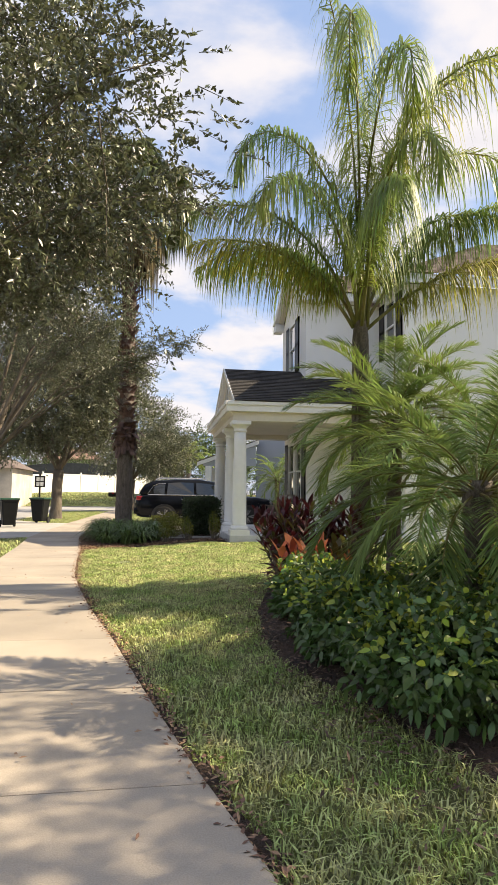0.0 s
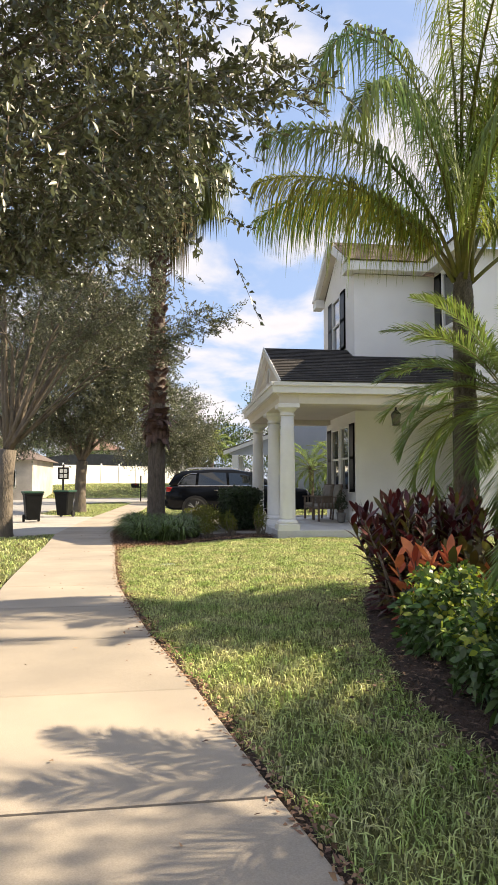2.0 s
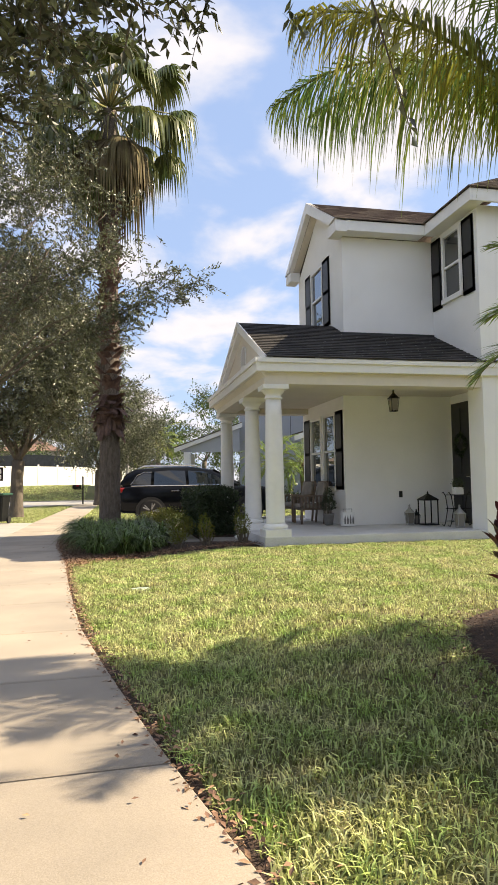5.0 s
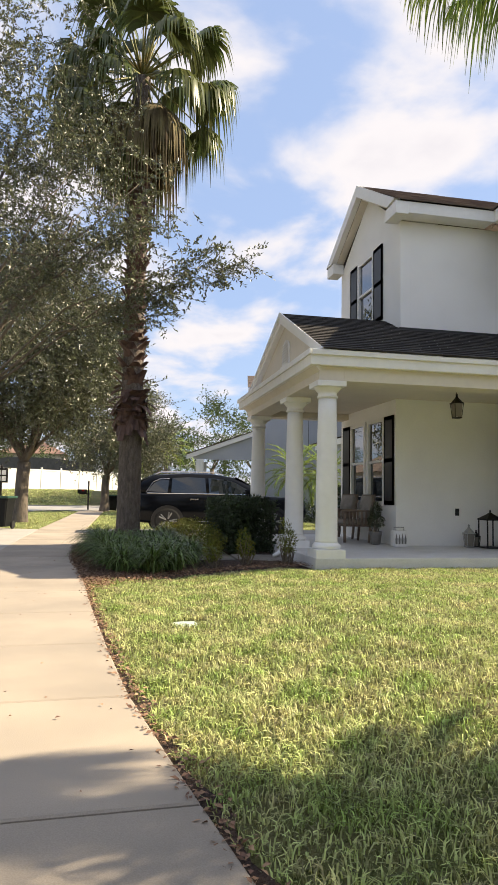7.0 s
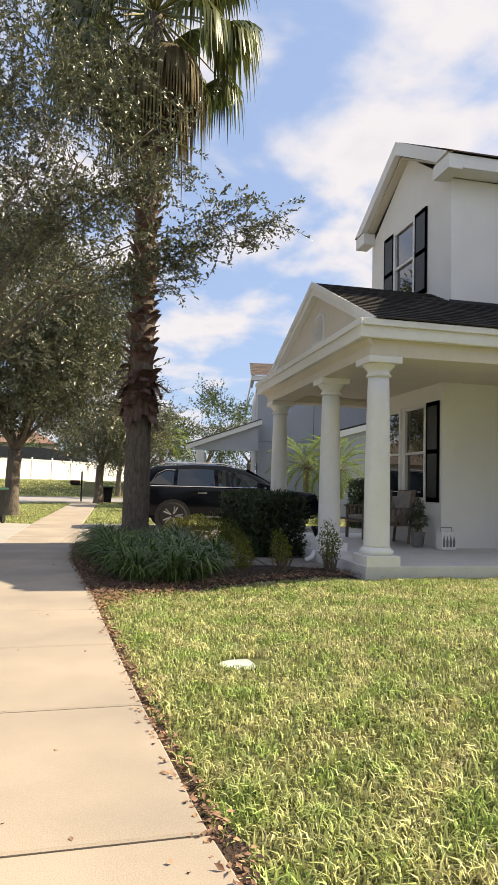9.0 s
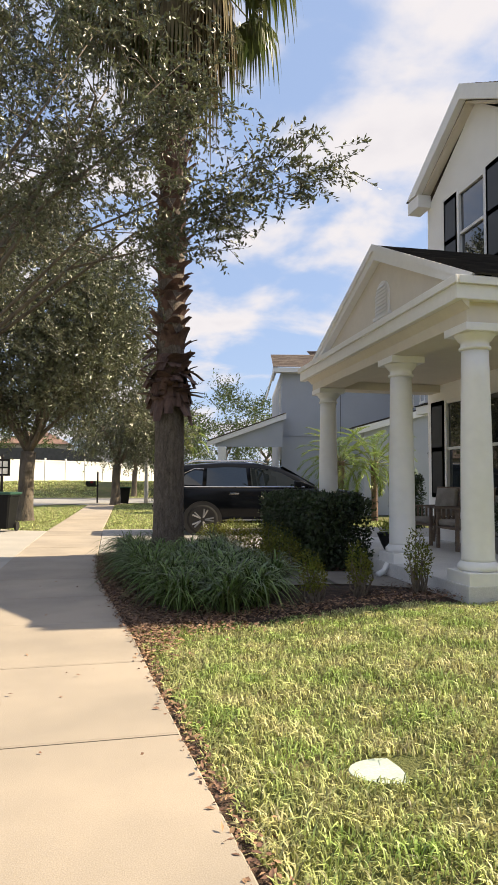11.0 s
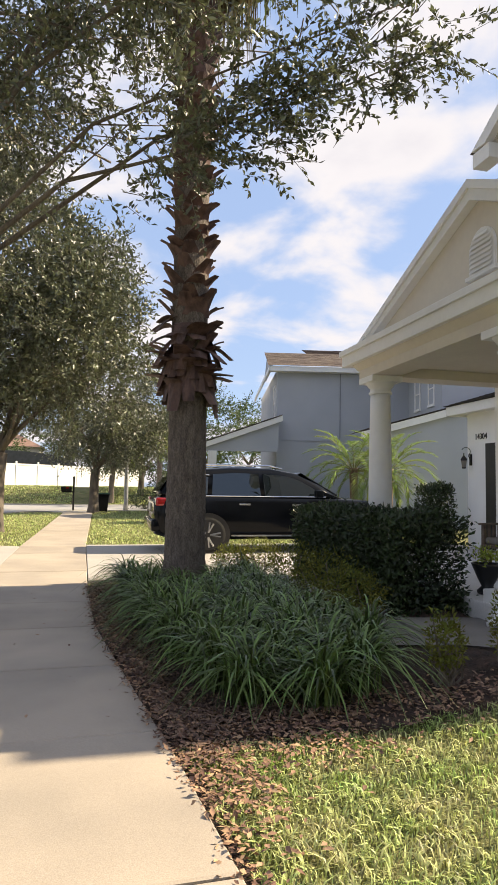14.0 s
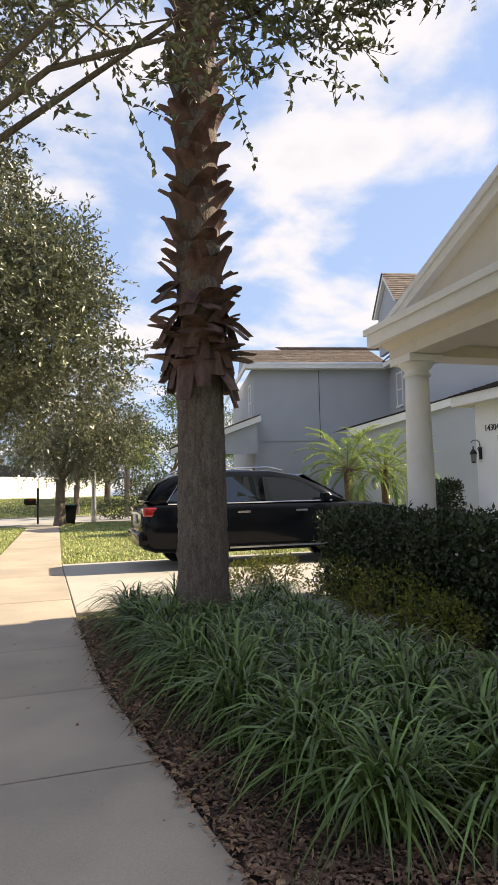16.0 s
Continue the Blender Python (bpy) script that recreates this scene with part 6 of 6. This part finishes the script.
    v = [bm.verts.new(q) for q in ((-2.315, -0.66, 1.20), (-2.315, 0.66, 1.20), (-2.125, 0.6, 1.50), (-2.125, -0.6, 1.50))]
    bm.faces.new(v)
    part("rear_glass", bm, M["carglass"], t, m=pose(-0.012, 0, 0.004))
    part("bumper", boxbm(-2.47, -0.86, 0.42, -2.30, 0.86, 0.66, bevel=0.05), M["carpaint"], t, smooth=True)
    part("number_plate", boxbm(-2.445, -0.16, 0.82, -2.425, 0.16, 0.96, bevel=0.004), M["plate"], t)
    part("windscreen", prism(bmesh.new(), [(0.42, 1.615), (1.2, 1.16), (1.21, 1.175), (0.43, 1.63)], -0.66, 0.66, "y"), M["carglass"], t)
    return t


suv((-2.85, 26.15, 0.02), 0).scale = (1.11, 1.0, 1.04)

# ---- street furniture ----


def wheelie_bin(at, rz):
    t = thing("wheelie_bin", "black wheelie bin with a green lid", "bin", "bins at the kerb", at=at, rz=rz)
    bm = bmesh.new()
    rings = []
    for z, a, b in ((0.08, 0.20, 0.24), (0.3, 0.225, 0.27), (0.88, 0.28, 0.33), (0.9, 0.30, 0.35), (0.94, 0.30, 0.35)):
        rings.append([bm.verts.new((x * a, y * b, z)) for x, y in ((-1, -.85), (-.85, -1), (.85, -1), (1, -.85), (1, .85), (.85, 1), (-.85, 1), (-1, .85))])
    for a, b in zip(rings, rings[1:]):
        for i in range(8):
            bm.faces.new((a[i], a[(i + 1) % 8], b[(i + 1) % 8], b[i]))
    bm.faces.new(rings[0][::-1])
    bm.faces.new(rings[-1])
    part("body", bm, M["bin"], t)
    part("lid", boxbm(-0.32, -0.36, 0.941, 0.32, 0.40, 1.01, bevel=0.03), M["binlid"], t, "dark green lid")
    part("handle", tube(bmesh.new(), [(-0.22, 0.4, 0.92), (-0.22, 0.45, 0.9), (0.22, 0.45, 0.9), (0.22, 0.4, 0.92)], 0.016, 6), M["bin"], t)
    for sx in (-0.24, 0.24):
        part("wheel", lathe(bmesh.new(), [(0.02, -0.03), (0.12, -0.03), (0.12, 0.03), (0.02, 0.03)], 16), M["rubber"], t, m=pose(sx, 0.25, 0.12, 0, 90, 0))
    part("label_patch", boxbm(-0.08, -0.352, 0.66, 0.08, -0.30, 0.74), M["plate"], t, "pale printed mark", m=pose(0, 0.045, 0.0))
    return t


wheelie_bin((-9.85, 23.9, 0.01), 20)
wheelie_bin((-9.35, 27.2, 0.01), -15)
wheelie_bin((-6.0, 46.9, -0.02), 10)


def mailbox(at, rz):
    t = thing("mailbox", "black mailbox on a slim black post", "mailbox", at=at, rz=rz)
    part("post", lathe(bmesh.new(), [(0.05, -0.05), (0.05, 1.75), (0.07, 1.76), (0.02, 1.85)], 10), M["iron"], t)
    o = [(-0.1, 1.05), (0.1, 1.05), (0.1, 1.2)] + [(0.1 * math.cos(a), 1.2 + 0.1 * math.sin(a)) for a in np.linspace(0.3, math.pi - 0.3, 7)] + [(-0.1, 1.2)]
    part("box", prism(bmesh.new(), o, -0.66, -0.1, "x"), M["iron"], t)
    part("arm", boxbm(-0.6, -0.03, 0.98, 0.04, 0.03, 1.049), M["iron"], t)
    part("flag", boxbm(-0.4, -0.115, 1.18, -0.25, -0.102, 1.28), M["redlens"], t)
    return t


mailbox((-7.5, 48.2, 0.0), 0)


def street_sign(at, rz):
    t = thing("street_sign", "square black framed sign on a slim post", "sign", at=at, rz=rz)
    part("post", lathe(bmesh.new(), [(0.045, -0.05), (0.04, 2.0), (0.06, 2.01), (0.01, 2.08)], 10), M["iron"], t)
    part("frame", boxbm(-0.22, -0.03, 1.45, 0.22, 0.03, 1.95, bevel=0.01), M["iron"], t)
    for z in (1.51, 1.72):
        part("panel", boxbm(-0.15, -0.036, z, 0.15, -0.0305, z + 0.16), M["plate"], t, "pale sign panel")


street_sign((-9.8, 29.6, 0.0), 10)
lp = thing("light_pole", "tall pale concrete street lamp post", "street lamp", at=(-4.6, 50.5, -0.02))
part("pole", lathe(bmesh.new(), [(0.14, -0.05), (0.13, 0.5), (0.10, 4.0), (0.08, 5.2)], 12), M["steel"], lp, smooth=True)
part("lamp_head", lathe(bmesh.new(), [(0.06, 5.2), (0.18, 5.35), (0.2, 5.6), (0.05, 5.8)], 10), M["iron"], lp)

cov = thing("utility_cover", "pale green plastic meter box lid in the lawn", "utility cover", at=(-5.28, 12.3, gz(-5.28, 12.3) - 0.079), rz=-8)
part("lid", lathe(bmesh.new(), [(0.20, -0.04), (0.235, -0.02), (0.235, 0.035), (0.22, 0.045), (0.0, 0.046)], 24, caps=False), M["cover"], cov, m=Matrix.Diagonal((0.9, 0.62, 1, 1)))

# ---- distance ----


def fence():
    """Panels and posts along a line that runs away from the street."""
    t = thing("fence", "white vinyl privacy fence along the far lawn", "fence", at=(-27.0, 60.8, 0), rz=43)
    x = 0.0
    while x < 34:
        zb = gz(0, 60.8 + x * math.sin(radians(43)))
        part("panel", boxbm(x + 0.08, 0, zb + 0.12, x + 2.32, 0.05, zb + 2.0), M["vinyl"], t)
        part("post", boxbm(x - 0.07, -0.05, zb - 0.3, x + 0.07, 0.1, zb + 2.2, bevel=0.01), M["vinyl"], t)
        part("rail", boxbm(x + 0.08, -0.03, zb + 1.85, x + 2.32, -0.002, zb + 2.0), M["vinyl"], t)
        part("rail", boxbm(x + 0.08, -0.03, zb - 0.1, x + 2.32, -0.002, zb + 0.15), M["vinyl"], t)
        x += 2.4


fence()


def far_house(at, w, d, h, label, roofmat, wallmat="farwall"):
    t = thing("house", label, "house", at=at)
    part("wall", boxbm(-w / 2, 0, -0.1, w / 2, d, h), M[wallmat], t)
    for k in range(3):
        x = -w / 2 + w * (k + 0.5) / 3
        wd = part("window", boxbm(x - 0.55, -0.05, h * 0.3, x + 0.55, -0.01, h * 0.75), M["trim"], t)
        for a, b in ((-0.5, -0.03), (0.03, 0.5)):
            part("pane", boxbm(x + a, -0.07, h * 0.32, x + b, -0.051, h * 0.73), M["glass"], wd)
    bm = bmesh.new()
    e = 0.5
    b = [bm.verts.new(p) for p in ((-w / 2 - e, -e, h), (w / 2 + e, -e, h), (w / 2 + e, d + e, h), (-w / 2 - e, d + e, h))]
    c = [bm.verts.new(p) for p in ((-w / 2 + d / 2.4, d / 2, h + d * 0.25), (w / 2 - d / 2.4, d / 2, h + d * 0.25))]
    bm.faces.new((b[0], b[1], c[1], c[0])); bm.faces.new((b[2], b[3], c[0], c[1])); bm.faces.new((b[1], b[2], c[1])); bm.faces.new((b[3], b[0], c[0])); bm.faces.new(b[::-1])
    part("roof", bm, M[roofmat], t)
    return t


far_house((-17.5, 104.0, 1.2), 9, 8, 5.2, "far cream house with a terracotta hipped roof", "tile")
far_house((-22.0, 56.0, 0), 11, 9, 3.2, "pale single-storey house across the street", "shingle_far")
far_house((-40.0, 84.0, 1.2), 12, 9, 5.2, "far cream house behind the fence", "shingle_far")
sc = thing("pool_enclosure", "dark screened pool enclosure behind the fence", "pool enclosure", at=(-16.0, 90.0, 1.1))
arch = [(-8, 0.0), (8, 0.0)] + [(8 * math.cos(a), 2.6 + 1.5 * math.sin(a)) for a in np.linspace(0, math.pi, 13)]
part("screen", prism(bmesh.new(), arch, 0, 6, "y"), M["screen"], sc)


def far_tree(at, r, h, seed, label="distant leafy tree against the sky", n=650):
    return oak(at, h, [((at[0], at[1], at[2] + h * 0.62), (r, r, h * 0.4)), ((at[0] + r * 0.5, at[1], at[2] + h * 0.5), (r * 0.7, r * 0.7, h * 0.3))], n, 0.28, seed, 0.25, label=label, fork=h * 0.28, mats=("bark", "farleaf"), per=9)


for k, (fx, fy, fr, fh) in enumerate(((-2.5, 66, 4.0, 7.0), (3.5, 70, 4.5, 8.5), (-6, 98, 6, 9), (-21, 95, 6, 8), (-30, 66, 4, 6), (-27, 100, 6, 9), (9, 76, 5, 9), (-42, 70, 6, 9), (-14.5, 105, 6, 8), (-38, 50, 5, 9), (-26, 30, 4, 7), (-28, 10, 5, 8))):
    far_tree((fx, fy, gz(fx, fy) - 0.05), fr, fh, 300 + k)["group"] = "far trees"
# unseen houses and trees added behind the walker, to darken the car's reflections
far_house((-6.0, -26.0, 0), 14, 9, 5.4, "unseen pale two-storey house added behind the start of the walk", "shingle_far")
far_house((10.0, -8.0, 0), 12, 10, 5.4, "unseen pale house added behind the planting bed", "shingle_far")
for k, (fx, fy, fr, fh) in enumerate(((-10, -8, 4, 8), (-1, -14, 4, 8), (-14, -22, 5, 9), (6, -14, 4, 8))):
    far_tree((fx, fy, 0), fr, fh, 380 + k, n=400)["group"] = "street trees behind"
feather_palm("palm_tree", "distant palm above the roofs", (-2.0, 57.0, 0), [(0.2, 0), (0.17, 4.4)], 18, 330, 2.6, 0.6, 0.05, 0.7, (80, 5), (70, 110), 40, "queen", stem_r=0.03)
for k, (px, py) in enumerate(((0.8, 30.0), (2.1, 30.3))):
    feather_palm("date_palm", "small date palm beside the grey house", (px, py, 0.0), [(0.12, 0), (0.10, 0.9), (0.13, 2.0)], 30, 340 + k, 1.7, 0.36, 0.026, 0.4, (80, -5), (65, 105), 44, "pygmy", stem_r=0.012, trunkmat="boot")["group"] = "palms by the driveway"
leafy_mass("topiary", "dark clipped square bush by the garage", "shrub", [((0, 0, 0.76), (0.36, 0.36, 0.74))], 5200, 0.085, 350, "hedge", at=(1.72, 26.95, 0.0), box_lobe=True)
for k, (hx, hy, rx, ry, hh) in enumerate(((-3.2, 52.6, 1.4, 0.9, 0.6), (-1.0, 52.9, 2.2, 1.0, 1.3), (-18.5, 52.8, 1.3, 1.0, 1.0), (-21.5, 53.5, 2.6, 0.9, 0.8), (1.5, 33.2, 1.6, 0.5, 0.5))):
    leafy_mass("bush", "rounded green garden bush", "shrub", [((0, 0, hh * 0.9), (rx, ry, hh))], 1300, 0.14, 360 + k, "hedge", at=(hx, hy, 0))
# dark hedge at the end of the far fence
leafy_mass("hedge", "tall dark hedge beyond the street corner", "hedge", [((0, 0, 1.1), (5.0, 0.6, 1.1))], 3000, 0.2, 370, "hedge", at=(3.6, 72.0, 1.1), box_lobe=True)

# ---- lawns, litter ----


def in_poly(px, py, poly):
    inside = np.zeros(len(px), bool)
    n = len(poly)
    for i in range(n):
        x0, y0 = poly[i]
        x1, y1 = poly[(i + 1) % n]
        c = ((y0 > py) != (y1 > py)) & (px < (x1 - x0) * (py - y0) / (y1 - y0 + 1e-12) + x0)
        inside ^= c
    return inside


WE_Y = np.linspace(-6, 50, 300)
WE_X = np.array([walk_edge(v) for v in WE_Y])


def lawn(name, label, poly, density, seed, height=0.05, width=0.006, holes=()):
    rng = np.random.default_rng(seed)
    a = np.array(poly)
    lo, hi = a.min(0), a.max(0)
    n = int((hi[0] - lo[0]) * (hi[1] - lo[1]) * density)
    x, y = rng.uniform(lo[0], hi[0], n), rng.uniform(lo[1], hi[1], n)
    keep = in_poly(x, y, poly)
    for h in holes:
        keep &= ~in_poly(x, y, h)
    # patchy growth
    g = np.sin(x * 3.1 + 1.7 * np.sin(y * 2.3)) * np.sin(y * 2.7 + 1.3 * np.sin(x * 1.9)) + 0.5 * np.sin(x * 9 + y * 7)
    keep &= rng.uniform(size=n) < 0.82 + 0.18 * g
    edge = np.interp(y, WE_Y, WE_X)
    keep &= ~((x > edge - WALK_W - 0.03) & (x < edge + 0.06 + 0.03 * np.sin(y * 11) + 0.02 * np.sin(y * 37)))
    keep &= ((x + 5.28) / 0.215) ** 2 + ((y - 12.3) / 0.14) ** 2 > 1
    x, y, g = x[keep], y[keep], g[keep]
    m = len(x)
    az = rng.uniform(0, 2 * math.pi, m)
    d = np.stack([np.cos(az), np.sin(az), np.zeros(m)], axis=1)
    h = height * rng.uniform(0.5, 1.3, m) * (1 + 0.25 * g)
    lean = rng.uniform(0.3, 1.5, m)
    b = np.stack([x, y, gz_np(x, y) - 0.04], axis=1)
    up = np.array((0, 0, 1.0))
    mid = b + up * (h * 0.6 + 0.01)[:, None] + d * (h * lean * 0.35)[:, None]
    tip = b + up * (h * (1.05 - 0.3 * lean) + 0.01)[:, None] + d * (h * lean * 1.1)[:, None]
    pts = np.stack([b, mid, tip], axis=1)
    s = unit(np.stack([-np.sin(az), np.cos(az), rng.normal(size=m) * 0.3], axis=1))
    w = width * np.array((1.0, 0.9, 0.12))[None, :] * rng.uniform(0.7, 1.4, (m, 1))
    ob = link(name, strips_mesh(name, pts, s, w), M["grass"])
    return tagged(ob, label, "grass", kind="stuff")


LAWN = [(-4.1, -1.0)] + [(walk_edge(v) + 0.04, v) for v in np.linspace(-1, 15.4, 24)] + [(-5.5, 15.5), (-4.6, 15.6), (-2.9, 15.55), (1.6, 15.5), (1.6, 10.4), (0.2, 9.6), (-1.2, 9.6), (-2.3, 9.5), (-2.9, 9.1), (-3.35, 8.2), (-3.75, 6.6), (-3.9, 5.4), (-3.85, 4.6), (-3.55, 3.6), (-3.35, 2.6), (-3.4, -1.0)]
lawn("lawn_grass", "short yellow-green lawn grass with dry patches", LAWN, 4400, 400, 0.045, 0.0068)
VERGE = [(walk_edge(v) - WALK_W - 0.03, v) for v in np.linspace(-1, 18.6, 16)] + [(-9.0, 17.8), (-10.8, 16.5), (-10.8, -1.0)]
lawn("verge_grass", "short grass on the roadside verge", VERGE, 550, 401, 0.06, 0.014)
FAR_VERGE = [(walk_edge(v) - WALK_W - 0.03, v) for v in np.linspace(27.5, 45.5, 8)] + [(-9.4, 46.0), (-10.8, 43.8), (-10.8, 30.1), (-9.2, 27.7)]
lawn("verge_grass", "short grass on the roadside verge beyond the driveway", FAR_VERGE, 450, 402, 0.07, 0.017)
FAR_LAWN = [(walk_edge(v) + 0.04, v) for v in np.linspace(27.5, 45.5, 8)] + [(-6.0, 48.5), (0.0, 48.6), (0.0, 43.0), (-2.7, 42.5), (-2.7, 38.8), (0.4, 34.0), (2.2, 33.5), (2.2, 27.5)]
lawn("lawn_grass", "neighbour's short sunlit lawn beside the driveway", FAR_LAWN, 420, 403, 0.07, 0.017)
CORNER_LAWN = [(-30, 60.6), (4, 60.6), (4, 84), (-1, 84), (-26, 61.5)]
lawn("lawn_grass", "far grass bank before the white fence", CORNER_LAWN, 110, 404, 0.10, 0.04)


def soil_edge():
    """The narrow dark trench cut between turf and pavement."""
    bm = bmesh.new()
    rows = []
    for v in np.linspace(-2, 15.4, 90):
        e = walk_edge(float(v))
        a = 0.05 + 0.025 * math.sin(v * 9) + 0.015 * math.sin(v * 23)
        rows.append((bm.verts.new((e - 0.004, v, -0.008)), bm.verts.new((e + a * 0.5, v, -0.03)), bm.verts.new((e + a + 0.04, v, -0.015))))
    for p, q in zip(rows, rows[1:]):
        bm.faces.new((p[0], p[1], q[1], q[0]))
        bm.faces.new((p[1], p[2], q[2], q[1]))
    return tagged(part("soil_edge", bm, M["mulch"], smooth=True), "dark cut soil edge between lawn and pavement", "lawn edge", kind="structure")


soil_edge()


def litter(name, label, spots, n, size, seed, material, lift=0.01, aspect=0.5):
    """Loose flat leaves or chips scattered round the given (x, y, spread) spots."""
    rng = np.random.default_rng(seed)
    sp = np.array(spots)
    i = rng.integers(0, len(sp), n)
    x = sp[i, 0] + rng.normal(size=n) * sp[i, 2]
    y = sp[i, 1] + rng.normal(size=n) * sp[i, 3]
    on_bed = (x > np.interp(y, WE_Y, WE_X) - 0.06) | (n < 100)
    x, y = x[on_bed], y[on_bed]
    n = len(x)
    p = np.stack([x, y, gz_np(x, y) + lift + rng.uniform(0, 0.02, n)], axis=1)
    al = unit(np.stack([rng.normal(size=n), rng.normal(size=n), rng.normal(size=n) * 0.25], axis=1))
    nr = np.array((0, 0, 1.0)) + rng.normal(size=(n, 3)) * 0.35
    ob = link(name, leaves_mesh(name, p, al, nr, size * rng.uniform(0.5, 1.4, n), size * aspect * rng.uniform(0.7, 1.3, n), fold=0.18), M[material])
    return tagged(ob, label, "litter", kind="stuff")


litter("leaf_litter", "dry brown leaves along the pavement's edge", [(walk_edge(v) + 0.03, v, 0.045, 0.15) for v in np.linspace(0, 15.4, 60)], 2400, 0.036, 410, "deadleaf", lift=0.0)
litter("leaf_litter", "dry brown leaves on the mulch and grass round the palm bed", [(walk_edge(v) + 0.15, v, 0.09, 0.3) for v in np.linspace(15.6, 20.8, 9)] + [(-5.8, 15.65, 0.3, 0.14), (-5.2, 15.7, 0.4, 0.15), (-4.3, 15.75, 0.6, 0.14), (-3.6, 15.8, 0.4, 0.15), (-5.75, 15.3, 0.3, 0.18), (-6.2, 14.9, 0.1, 0.35), (-5.6, 15.95, 0.35, 0.15), (-5.0, 15.9, 0.4, 0.15)], 7600, 0.042, 411, "deadleaf", lift=0.015)
litter("mulch_chips", "loose brown wood chips of the mulch", [(walk_edge(v) + 0.2, v, 0.1, 0.35) for v in np.linspace(15.7, 20.9, 7)] + [(-3.8, 5.2, 0.2, 0.9), (-3.55, 3.6, 0.2, 0.8), (-3.4, 7.5, 0.3, 0.9), (-2.7, 8.6, 0.3, 0.35), (-5.0, 15.9, 0.9, 0.25), (-6.0, 15.8, 0.3, 0.12), (-4.75, 18.0, 0.15, 1.2), (-3.4, 15.95, 0.3, 0.25)], 11000, 0.042, 412, "chip", lift=0.03, aspect=0.3)
litter("leaf_litter", "a few dry leaves lying on the pavement", [(walk_edge(v) - 0.5, v, 0.4, 0.8) for v in np.linspace(2, 20, 14)], 90, 0.034, 413, "deadleaf", lift=0.008)
